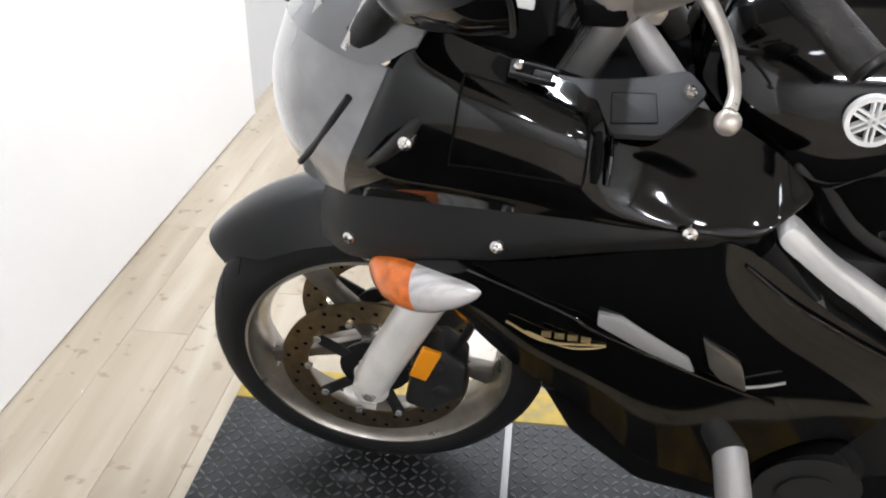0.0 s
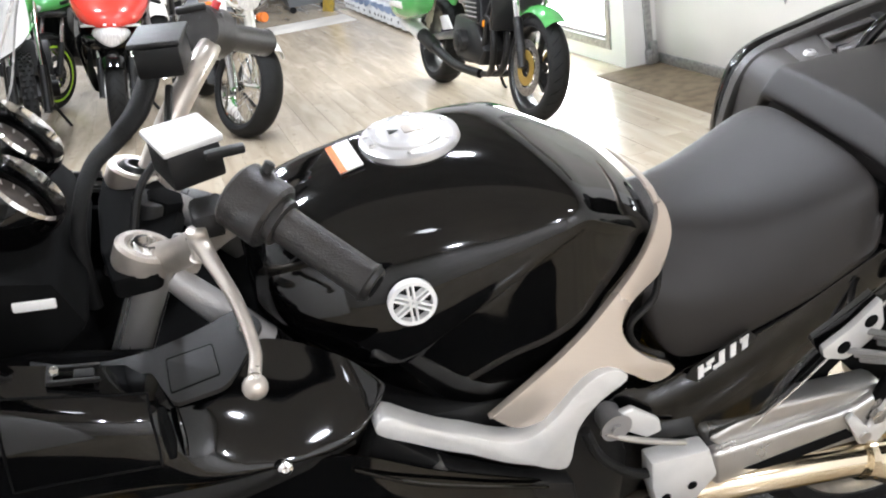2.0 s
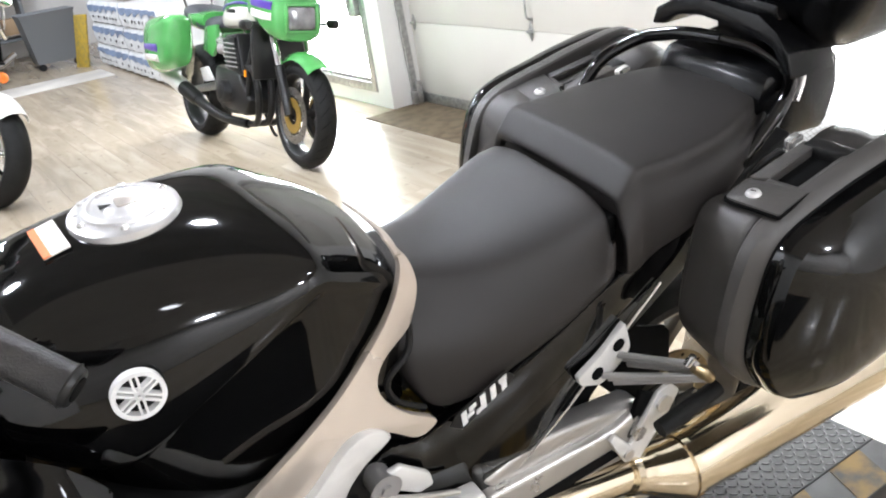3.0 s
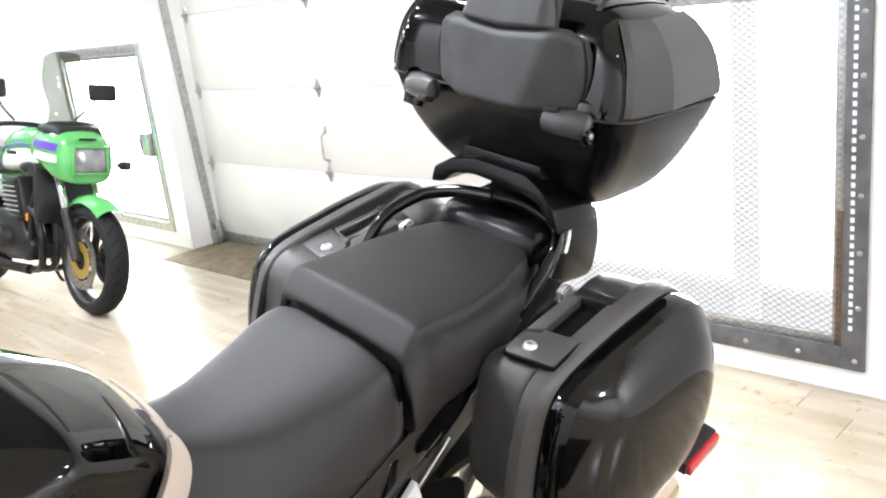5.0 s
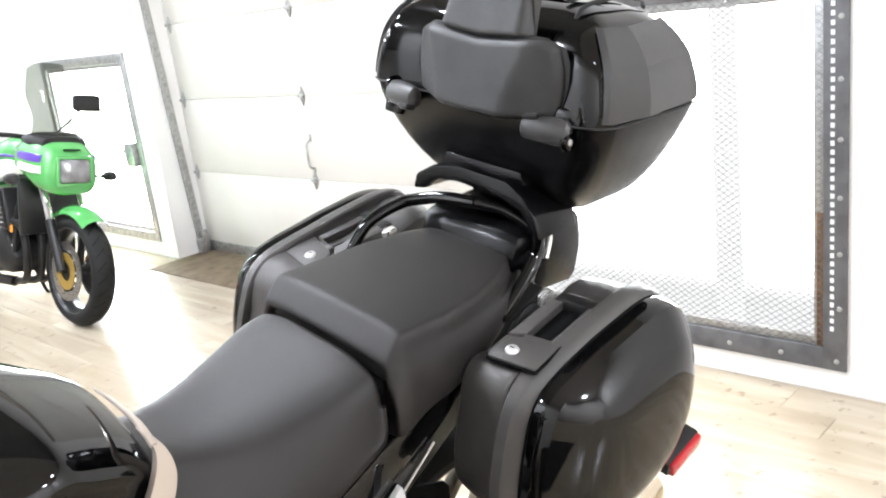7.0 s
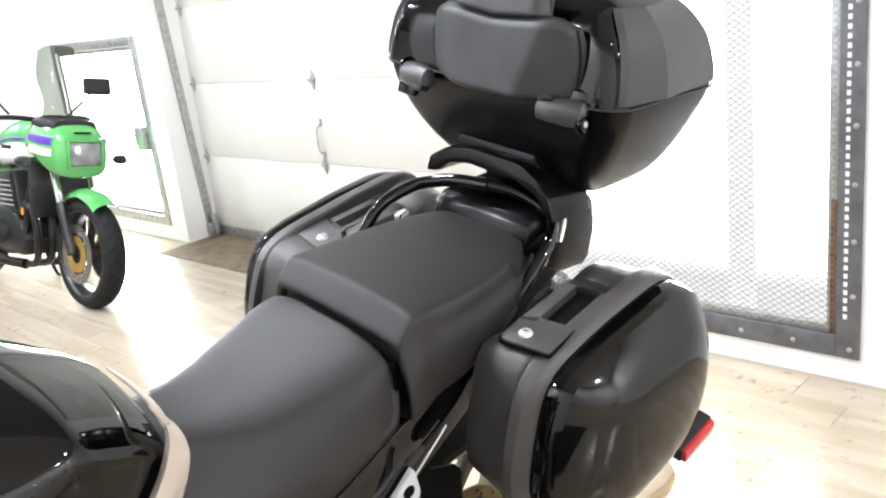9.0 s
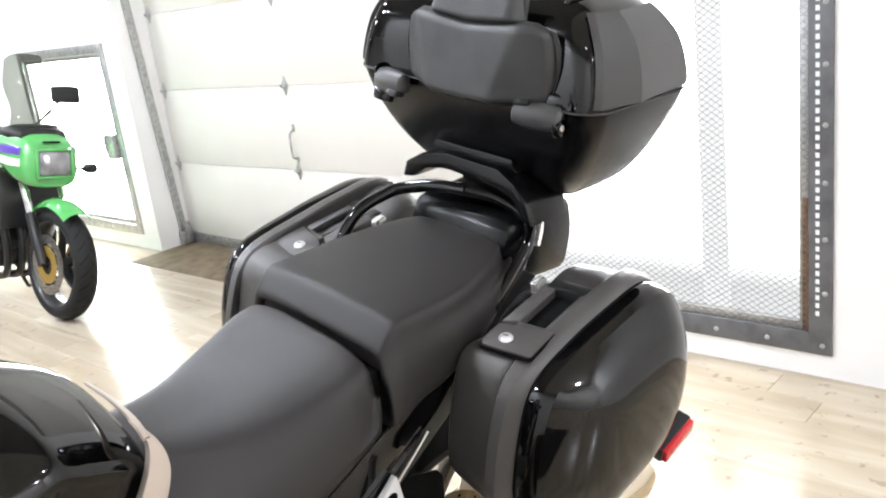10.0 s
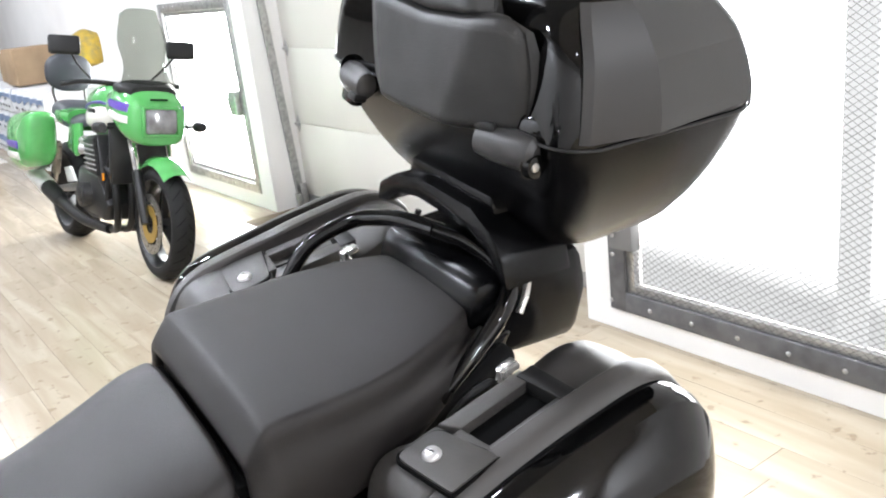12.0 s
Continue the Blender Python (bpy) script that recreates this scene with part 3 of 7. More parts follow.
def tread_bm(r, w, n=26):
    """Slanted grooves, as thin dark ribs let into the shoulders."""
    out = bmesh.new()
    h = w / 2
    prof = [(0.08, 0.9995), (0.3, 0.989), (0.55, 0.969), (0.8, 0.935)]
    for k in range(n):
        for side in (1, -1):
            a0 = 2 * math.pi * (k + (0.5 if side < 0 else 0)) / n
            pts = []
            for i, (f, q) in enumerate(prof):
                a = a0 + 0.16 * i / 3
                pts.append((r * q * math.cos(a), side * f * h, r * q * math.sin(a)))
            rows = []
            for i, p in enumerate(pts):
                p = np.array(p)
                rad = p * [1, 0, 1]
                rad = rad / np.linalg.norm(rad)
                t = np.array([-rad[2], 0, rad[0]])
                wd = 0.0022
                rows.append([p - t * wd + rad * 0.0004, p + rad * 0.0006, p + t * wd + rad * 0.0004])
            g = np.array(rows)
            v = [[out.verts.new(c) for c in row] for row in g]
            for i in range(len(v) - 1):
                for j in range(2):
                    out.faces.new((v[i][j], v[i][j + 1], v[i + 1][j + 1], v[i + 1][j]))
    return out


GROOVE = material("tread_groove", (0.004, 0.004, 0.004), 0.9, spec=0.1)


def wheel(parent, m, r, w, rim_mat, spokes=5, disc=0.16, disc_mat=None, discs=(-1, 1), rubber=None, spoke_mat=None, label=""):
    """A cast wheel on the y axis, placed by m."""
    wh = part("wheel", moved(lathe_bm([(0.001, -0.05), (0.028, -0.05), (0.036, -0.03), (0.036, 0.03), (0.028, 0.05), (0.001, 0.05)], 24), m), rim_mat, parent, label)
    part("tyre", moved(tyre_bm(r, w), m), rubber or RUBBER, wh, "black rubber tyre with slanted tread")
    part("tread", moved(tread_bm(r, w), m), GROOVE, wh)
    h = w * 0.42
    part("rim", moved(lathe_bm([(r * 0.775, -h - 0.004), (r * 0.755, -h - 0.006), (r * 0.735, -h), (r * 0.715, -h * 0.6), (r * 0.685, -h * 0.25), (r * 0.68, h * 0.25), (r * 0.715, h * 0.6), (r * 0.735, h),
                                (r * 0.755, h + 0.006), (r * 0.775, h + 0.004)], 64), m), rim_mat, wh, "silver cast rim")
    for k in range(spokes):
        a = 2 * math.pi * k / spokes + 0.35
        bm = prism_bm([(0.03, -0.02), (r * 0.45, -0.0105), (r * 0.69, -0.017), (r * 0.69, 0.017), (r * 0.45, 0.0105), (0.03, 0.02)], -0.016, 0.016, "y", 0.005)
        part("spoke", moved(bm, m @ Matrix.Rotation(a, 4, "Y")), spoke_mat or rim_mat, wh)
    for s in discs:
        y = s * 0.072
        ring = lathe_bm([(disc * 0.72, y - 0.0025), (disc, y - 0.0025), (disc, y + 0.0025), (disc * 0.72, y + 0.0025)], 56, closed=True)
        d = part("brake_disc", moved(ring, m), disc_mat or DISC, wh, "drilled steel brake disc")
        holes = bmesh.new()
        for k in range(42):
            a = 2 * math.pi * k / 42
            rr = disc * (0.79, 0.86, 0.93)[k % 3]
            c = Matrix.Translation((rr * math.cos(a), y, rr * math.sin(a))) @ Matrix.Rotation(radians(90), 4, "X")
            bmesh.ops.create_cone(holes, cap_ends=True, segments=8, radius1=0.0038, radius2=0.0038, depth=0.0062, matrix=c)
        tagged(part("drilling", moved(holes, m), GROOVE, wh), kind="stuff")
        carrier = lathe_bm([(0.03, y * 0.9 - 0.003), (0.062, y * 0.9 - 0.003), (0.062, y * 0.9 + 0.003), (0.03, y * 0.9 + 0.003)], 32, closed=True)
        for k in range(5):
            a = 2 * math.pi * k / 5
            carrier = join(carrier, moved(box_bm(disc * 0.42, 0.005, 0.022, 0.002, (disc * 0.56, y, 0)), Matrix.Rotation(a, 4, "Y")))
        part("disc_carrier", moved(carrier, m), DARK_RIM, wh, "black disc carrier")
        studs = bmesh.new()
        for k in range(10):
            a = 2 * math.pi * k / 10
            c = Matrix.Translation((disc * 0.72 * math.cos(a), y + s * 0.003, disc * 0.72 * math.sin(a))) @ Matrix.Rotation(radians(90), 4, "X")
            bmesh.ops.create_cone(studs, cap_ends=True, segments=10, radius1=0.007, radius2=0.006, depth=0.008, matrix=c)
        tagged(part("disc_stud", moved(studs, m), STEEL, wh), kind="stuff")
    return wh


FW = TURNED @ Matrix.Translation((0, 0, 0.297))
wheel(bike, FW, 0.298, 0.118, RIM, spoke_mat=RIM, label="front wheel with a silver rim and twin drilled discs")

# fork, mudguard, caliper
for s in (-1, 1):
    leg = B("fork_leg", moved(join(tube_bm([(0.0, s * 0.103, 0.28), (0.012, s * 0.103, 0.33), (0.075, s * 0.1, 0.46), (0.15, s * 0.1, 0.615)], [0.027, 0.033, 0.034, 0.034], seg=20),
                                   cyl_bm((0.0, s * 0.085, 0.297), (0.0, s * 0.122, 0.297), 0.031, seg=20, bevel=0.004)), TURNED), FORK, label="grey painted lower fork leg")
    part("axle_bolt", moved(cyl_bm((0, s * 0.122, 0.297), (0, s * 0.134, 0.297), 0.015, 0.012, seg=6, bevel=0.002), TURNED), STEEL, leg)
    B("fork_tube", moved(tube_bm([(0.15, s * 0.1, 0.6), (0.338, s * 0.1, 0.985)], 0.0235, smooth=False, seg=24), Matrix.Translation((-0.008, 0.015, 0)) @ TURNED), STEEL, label="bright fork tube")
    B("caliper", moved(join(prism_bm([(0.055, 0.27), (0.1, 0.25), (0.155, 0.30), (0.16, 0.37), (0.125, 0.41), (0.08, 0.4)], s * 0.058, s * 0.118, "y", 0.008),
                            cyl_bm((0.12, s * 0.11, 0.315), (0.12, s * 0.126, 0.315), 0.018, seg=16, bevel=0.003), cyl_bm((0.11, s * 0.11, 0.37), (0.11, s * 0.126, 0.37), 0.018, seg=16, bevel=0.003)), TURNED), PLASTIC, label="dark cast brake caliper")
    B("side_reflector", moved(prism_bm([(0.068, 0.362), (0.096, 0.35), (0.122, 0.415), (0.092, 0.428)], s * 0.124, s * 0.134, "y", 0.003), TURNED), AMBER, label="amber fork reflector")
    B("brake_hose", moved(tube_bm([(0.14, s * 0.11, 0.4), (0.17, s * 0.12, 0.5), (0.16, s * 0.125, 0.62), (0.25, s * 0.12, 0.8)], 0.006, seg=8), TURNED), SATIN)

rows = []
for a in np.linspace(139, 38, 15):
    c, sn = math.cos(radians(a)), math.sin(radians(a))
    edge = np.interp(a, [38, 60, 120, 139], [0.055, 0.078, 0.08, 0.05])
    row = []
    for f in np.linspace(-1, 1, 13):
        drop = 0.055 * abs(f) ** 3 * (1.2 if 60 < a < 130 else 0.8)
        r = 0.352 - drop
        row.append((r * c, f * edge, 0.297 + r * sn))
    rows.append(row)
B("front_mudguard", moved(grid_bm(np.array(rows), 0.004), TURNED), BLACK, label="gloss black front mudguard")


# headlamp cover and nose
lamp = dense([
    [(-0.085, 0, 0.722), (-0.108, 0, 0.80), (-0.106, 0, 0.86), (-0.078, 0, 0.935)],
    [(-0.078, -0.07, 0.716), (-0.098, -0.075, 0.80), (-0.093, -0.08, 0.87), (-0.062, -0.085, 0.948)],
    [(-0.042, -0.135, 0.738), (-0.05, -0.156, 0.81), (-0.036, -0.172, 0.885), (0.0, -0.176, 0.962)],
    [(0.016, -0.186, 0.758), (0.032, -0.214, 0.82), (0.06, -0.229, 0.885), (0.092, -0.224, 0.955)],
], 6, 6)
headlamp = B("headlamp", grid_bm(lamp, 0.004), LAMP_COVER, label="clear faceted headlamp cover")
B("headlamp", grid_bm(mirror_y(lamp), 0.004), LAMP_COVER, label="clear faceted headlamp cover")
for s in (1, -1):
    seam = np.array([(-0.04, -0.158, 0.782), (-0.007, -0.182, 0.83), (0.022, -0.203, 0.877), (0.046, -0.213, 0.914)]) * [1, s, 1]
    B("lamp_divider", tube_bm(seam + [-0.0045, -0.004 * s, 0], 0.0045, seg=8), SATIN, headlamp if s == 1 else None)

upper = dense([
    [(0.013, -0.182, 0.752), (0.028, -0.211, 0.815), (0.055, -0.229, 0.88), (0.088, -0.224, 0.955), (0.105, -0.2, 1.0)],
    [(0.07, -0.206, 0.77), (0.08, -0.236, 0.82), (0.09, -0.247, 0.89), (0.11, -0.24, 0.955), (0.13, -0.205, 1.0)],
    [(0.16, -0.24, 0.793), (0.17, -0.26, 0.84), (0.18, -0.266, 0.9), (0.185, -0.25, 0.95), (0.19, -0.208, 0.978)],
    [(0.28, -0.27, 0.813), (0.285, -0.281, 0.85), (0.29, -0.278, 0.888), (0.29, -0.258, 0.925), (0.29, -0.2, 0.938)],
    [(0.35, -0.283, 0.818), (0.352, -0.286, 0.835), (0.354, -0.262, 0.866), (0.354, -0.232, 0.893), (0.354, -0.185, 0.917)],
    [(0.43, -0.282, 0.812), (0.432, -0.281, 0.822), (0.434, -0.245, 0.849), (0.434, -0.208, 0.875), (0.432, -0.165, 0.899)],
    [(0.494, -0.265, 0.804), (0.498, -0.264, 0.813), (0.503, -0.242, 0.832), (0.503, -0.219, 0.852), (0.498, -0.19, 0.875)],
    [(0.528, -0.25, 0.826), (0.537, -0.247, 0.836), (0.545, -0.24, 0.848), (0.541, -0.232, 0.854), (0.53, -0.218, 0.861)],
], 6, 6)
B("upper_fairing", grid_bm(upper, 0.004), BLACK, label="gloss black upper fairing side")
B("upper_fairing", grid_bm(mirror_y(upper), 0.004), BLACK, label="gloss black upper fairing side")

# pocket lid and dash plates on top of the fairing
def lifted(g, d):
    """The grid moved out along its normals."""
    du, dv = np.gradient(g, axis=0), np.gradient(g, axis=1)
    nrm = np.cross(du, dv)
    nrm /= np.linalg.norm(nrm, axis=2, keepdims=True) + 1e-9
    return g + nrm * d


for s in (1, -1):
    ys = np.array([1, s, 1])
    lid = lifted(upper[11:20, 9:21], -0.002 if (np.cross(upper[12, 12] - upper[11, 12], upper[11, 13] - upper[11, 12])[1] > 0) else 0.002) * ys
    B("pocket_lid", grid_bm(lid, 0.004), BLACK, label="gloss black pocket lid")
    loop = np.concatenate([lid[0], lid[1:, -1], lid[-1, -2::-1], lid[-2::-1, 0]])
    rear = lifted(upper[19:22, 10:19], 0.0) * ys
    B("pocket_gap", tube_bm(rear[1], [0.004, 0.007, 0.007, 0.004], smooth=False, seg=8), GROOVE)
    B("pocket_lip", tube_bm(rear[2] + np.array((0.004, -0.002, 0.001)) * ys, [0.002, 0.0035, 0.0035, 0.002], smooth=False, seg=8), BLACK, label="gloss lip behind the pocket lid")
    B("pocket_seam", tube_bm(loop, 0.0016, smooth=False, seg=6), GROOVE)
    def dash_z(bm):
        for v in bm.verts:
            v.co.z += 0.9155 - 0.3 * (v.co.x - 0.411) + 0.31 * (v.co.y + 0.157)
            v.co.y *= s
        return bm

    flat = smooth_plate([(0.2, -0.192), (0.232, -0.199), (0.269, -0.196), (0.3, -0.188), (0.347, -0.168), (0.411, -0.128), (0.432, -0.15), (0.41, -0.188), (0.38, -0.231), (0.327, -0.249), (0.318, -0.231), (0.31, -0.21), (0.265, -0.22), (0.205, -0.236)], (0.004, 0.01, 0.02, 0.02, 0.03, 0.008, 0.008, 0.02, 0.012, 0.006, 0.004, 0.006, 0.01, 0.006))
    plate = B("dash_plate", dash_z(prism_bm(flat, -0.006, 0.0, "z", 0.0015)), DASH, label="grey plastic dash side plate")
    cap = [(0.326, -0.197), (0.373, -0.179), (0.375, -0.216), (0.326, -0.236)]
    wide = [(0.325, -0.1955), (0.374, -0.177), (0.3763, -0.217), (0.3248, -0.238)]
    part("dash_cap", dash_z(prism_bm(smooth_plate(cap, (0.003,) * 4), -0.002, 0.0012, "z", 0.0005)), DASH, plate, "square blanking cap")
    part("cap_gap", dash_z(prism_bm(smooth_plate(wide, (0.003,) * 4), -0.002, 0.0005, "z")), GROOVE, plate)
    part("panel_screw", moved(lathe_bm([(0.001, 0.002), (0.004, 0.002), (0.0045, 0.005), (0.008, 0.004), (0.0095, 0.0), (0.0095, -0.002)], 16, "z"), frame_at(np.array((0.411, -0.16, 0.9155)) * ys, np.array((0.3, -0.31, 1)) * ys)), CHROME, plate)
    part("dash_latch", moved(join(box_bm(0.05, 0.004, 0.008, 0.0015, (0, 0.008, 0)), box_bm(0.05, 0.004, 0.008, 0.0015, (0, -0.008, 0)), box_bm(0.006, 0.018, 0.007, 0.001, (-0.022, 0, 0)), box_bm(0.02, 0.01, 0.006, 0.002, (0.01, 0, 0))), frame_at(np.array((0.242, -0.224, 0.962)) * ys, np.array((0.2, -0.4, 1.0)) * ys, (1, 0, -0.25))), SATIN, plate, "small black latch")
    part("latch_pin", moved(lathe_bm([(0.001, 0.004), (0.0045, 0.003), (0.006, 0.0)], 12, "z"), frame_at(np.array((0.226, -0.222, 0.97)) * ys, np.array((0.2, -0.4, 1.0)) * ys)), CHROME, plate, "bright latch pin")

# cowl between lamp and screen, and the screen
cowl = [
    [(-0.078, 0, 0.937), (-0.04, 0, 0.985), (0.02, 0, 1.02), (0.07, 0, 1.03)],
    [(-0.062, -0.085, 0.95), (-0.025, -0.08, 0.992), (0.03, -0.075, 1.025), (0.08, -0.07, 1.03)],
    [(-0.014, -0.172, 0.964), (0.01, -0.155, 1.0), (0.06, -0.14, 1.03), (0.1, -0.13, 1.035)],
    [(0.066, -0.222, 0.958), (0.075, -0.21, 0.99), (0.1, -0.195, 1.02), (0.14, -0.18, 1.035)],
    [(0.12, -0.225, 0.985), (0.13, -0.215, 1.0), (0.15, -0.2, 1.02), (0.18, -0.185, 1.035)]]
cowl = dense(cowl, 5, 5)
B("nose_cowl", grid_bm(cowl, 0.004), COWL, label="grey gloss nose cowl")
B("nose_cowl", grid_bm(mirror_y(cowl), 0.004), COWL, label="grey gloss nose cowl")
half = [
    [(0.03, 0, 1.03), (0.075, 0, 1.12), (0.14, 0, 1.22), (0.23, 0, 1.33), (0.3, 0, 1.4)],
    [(0.045, -0.09, 1.03), (0.09, -0.1, 1.12), (0.155, -0.1, 1.22), (0.24, -0.09, 1.33), (0.3, -0.075, 1.39)],
    [(0.1, -0.165, 1.04), (0.14, -0.175, 1.12), (0.195, -0.17, 1.22), (0.265, -0.15, 1.31), (0.31, -0.125, 1.365)],
    [(0.165, -0.198, 1.065), (0.2, -0.2, 1.115), (0.238, -0.198, 1.21), (0.285, -0.18, 1.29), (0.315, -0.155, 1.34)]]
g = dense(half, 6, 5)
full = np.concatenate([mirror_y(g)[::-1], g[1:]])
screen = B("windscreen", grid_bm(full, 0.004), SCREEN, label="clear plastic windscreen")
screen.visible_shadow = False
# glint along the clear screen's border, drawn as a thin pale tube
edge = np.concatenate([full[0], full[1:, -1], full[-1, -2::-1]])
part("screen_edge_glint", tube_bm(edge, 0.0016, smooth=False, seg=6), POLISHED, screen, "pale tube standing for light along the screen edge")
part("screen_strip", tube_bm([(-0.09, 0.0, 0.925), (-0.052, 0.0, 0.985), (-0.006, 0.0, 1.038), (0.047, 0.0, 1.085)], [0.012, 0.015, 0.015, 0.009], seg=12), SATIN, screen, "black screen mounting strip")

# satin band with screws below the upper fairing
for s in (1, -1):
    ys = np.array([1, s, 1])
    band = dense([
        [(-0.026, -0.128, 0.728), (-0.034, -0.14, 0.69), (-0.034, -0.143, 0.645)],
        [(0.02, -0.172, 0.757), (0.016, -0.183, 0.685), (0.016, -0.178, 0.645)],
        [(0.12, -0.22, 0.787), (0.118, -0.23, 0.722), (0.118, -0.226, 0.69)],
        [(0.22, -0.252, 0.806), (0.216, -0.262, 0.758), (0.216, -0.258, 0.732)],
        [(0.33, -0.275, 0.824), (0.33, -0.284, 0.796), (0.33, -0.28, 0.776)],
        [(0.43, -0.282, 0.822), (0.43, -0.285, 0.812), (0.43, -0.282, 0.797)],
        [(0.5, -0.255, 0.803), (0.5, -0.256, 0.797), (0.5, -0.254, 0.788)]], 6, 4) * ys
    b = B("fairing_band", grid_bm(band, 0.006), SATIN, label="satin black band with domed screws")
    for p, q in (((0.016, -0.186, 0.685), (-0.5, -1, 0.2)), ((0.215, -0.266, 0.76), (-0.3, -1, 0.25)), ((0.418, -0.294, 0.825), (0, -1, 0.3)), ((0.112, -0.259, 0.888), (-0.3, -1, 0.3))):
        part("screw", moved(lathe_bm([(0.0012, 0.001), (0.0035, 0.001), (0.004, 0.006), (0.0078, 0.004), (0.0092, 0.0), (0.0092, -0.003)], 16, "z"), frame_at(np.array(p) * ys, np.array(q) * ys)), CHROME, b, "bright domed screw")
    B("fairing_brace", tube_bm(np.array([(0.062, -0.228, 0.835), (0.09, -0.247, 0.868), (0.12, -0.249, 0.905), (0.163, -0.238, 0.948)]) * ys, [0.006, 0.0085, 0.0085, 0.006], seg=10), SATIN)

# lower fairing with its vents
for s in (1, -1):
    ys = np.array([1, s, 1])
    low = dense([
        [(-0.03, -0.138, 0.65), (-0.028, -0.135, 0.64), (-0.02, -0.13, 0.63), (-0.012, -0.12, 0.62)],
        [(0.06, -0.2, 0.668), (0.06, -0.2, 0.655), (0.06, -0.198, 0.64), (0.06, -0.19, 0.628)],
        [(0.15, -0.242, 0.71), (0.15, -0.248, 0.68), (0.152, -0.242, 0.64), (0.155, -0.222, 0.605)],
        [(0.25, -0.266, 0.742), (0.25, -0.276, 0.68), (0.245, -0.266, 0.61), (0.24, -0.248, 0.545)],
        [(0.36, -0.282, 0.782), (0.36, -0.29, 0.69), (0.355, -0.278, 0.57), (0.345, -0.25, 0.465)],
        [(0.47, -0.274, 0.8), (0.475, -0.282, 0.68), (0.465, -0.27, 0.52), (0.43, -0.24, 0.36)],
        [(0.6, -0.245, 0.69), (0.6, -0.255, 0.6), (0.575, -0.24, 0.45), (0.54, -0.222, 0.295)],
        [(0.75, -0.215, 0.575), (0.74, -0.222, 0.5), (0.7, -0.21, 0.38), (0.66, -0.2, 0.24)]], 6, 6) * ys
    lf = B("lower_fairing", grid_bm(low, 0.004), BLACK, label="gloss black lower fairing")
    for outline, y0, slope, mat in (([(0.337, 0.697), (0.365, 0.692), (0.452, 0.626), (0.463, 0.601), (0.43, 0.613), (0.338, 0.677)], -0.2965, 0.09, GREY_ALLOY), ([(0.462, 0.664), (0.513, 0.621), (0.52, 0.607), (0.532, 0.568), (0.495, 0.592), (0.478, 0.615)], -0.2905, 0.17, RIM)):
        bm = prism_bm(outline, 0.0, 0.008, "y", 0.002)
        for v in bm.verts:
            v.co.y = s * (v.co.y + y0 + (v.co.x - outline[0][0]) * slope)
        part("vent", bm, mat, lf, "silver vent insert")
    part("vent_rim", tube_bm(np.array([(0.53, -0.272, 0.57), (0.552, -0.27, 0.574), (0.578, -0.266, 0.58)]) * ys, 0.0022, seg=8), GREY_ALLOY, lf)
    part("seam_rib", tube_bm(np.array([(0.18, -0.26, 0.715), (0.3, -0.288, 0.685), (0.34, -0.294, 0.665), (0.46, -0.284, 0.6), (0.58, -0.252, 0.52)]) * ys, 0.0025, seg=6), BLACK, lf)
    part("seam_rib", tube_bm(np.array([(0.49, -0.274, 0.77), (0.56, -0.268, 0.71), (0.65, -0.246, 0.64), (0.75, -0.222, 0.57)]) * ys, 0.0025, seg=6), BLACK, lf)
    bars = bmesh.new()
    for k in range(4):
        bars = join(bars, box_bm(0.012, 0.002, 0.009, 0.0, (0.28 + 0.016 * k, (-0.2855 if s == 1 else 0.2855), 0.644 - 0.001 * k)))
    bars = join(bars, tube_bm(np.array([(0.23, -0.276, 0.65), (0.28, -0.286, 0.632), (0.352, -0.288, 0.637), (0.31, -0.288, 0.627), (0.255, -0.281, 0.641)]) * ys, 0.0018, seg=6))
    part("badge", bars, GOLD, lf, "faded gold badge, lettering as plain bars")

    # turn signal set in the lower fairing
    c0, c1 = np.array((0.042, -0.19, 0.628)), np.array((0.198, -0.262, 0.682))
    d = c1 - c0
    rings = []
    for f, hh, out in ((0.0, 0.012, 0.002), (0.06, 0.03, 0.012), (0.2, 0.039, 0.026), (0.4, 0.041, 0.033), (0.6, 0.036, 0.033), (0.8, 0.025, 0.025), (0.94, 0.013, 0.013), (1.0, 0.003, 0.002)):
        c = c0 + d * f + np.array((0, 0, -0.006 * math.sin(math.pi * f)))
        rings.append([c + np.array((-0.35, -0.94, 0)) * out * math.cos(a) + np.array((-0.2, 0, 0.98)) * hh * math.sin(a) for a in np.linspace(0, 2 * math.pi, 20, endpoint=False)])
    rings = np.array(rings)
    sm = np.stack([smooth_line(rings[:, j], 4) for j in range(20)], 1) * ys
    cut = 14
    sig = B("turn_signal", grid_bm(sm[:cut + 1], closed_v=True, cap=True), ORANGE, label="orange and clear teardrop turn signal")
    part("clear_lens", grid_bm(sm[cut:], closed_v=True, cap=True), LENS, sig, "ribbed clear lens")

# mirrors: an angular shell behind a raked glass
MIRROR = material("mirror_glass", (0.85, 0.85, 0.86), 0.02, metal=1.0)
rear_rim = [(0.123, -0.235, 1.142), (0.165, -0.305, 1.151), (0.205, -0.37, 1.149), (0.224, -0.385, 1.118), (0.228, -0.37, 1.085), (0.222, -0.33, 1.057), (0.185, -0.28, 1.046), (0.14, -0.235, 1.05), (0.115, -0.22, 1.095)]
crease = [(0.078, -0.205, 1.108), (0.115, -0.275, 1.134), (0.163, -0.352, 1.13), (0.183, -0.375, 1.105), (0.187, -0.362, 1.076), (0.168, -0.325, 1.052), (0.125, -0.295, 1.044), (0.085, -0.235, 1.043), (0.06, -0.2, 1.072)]
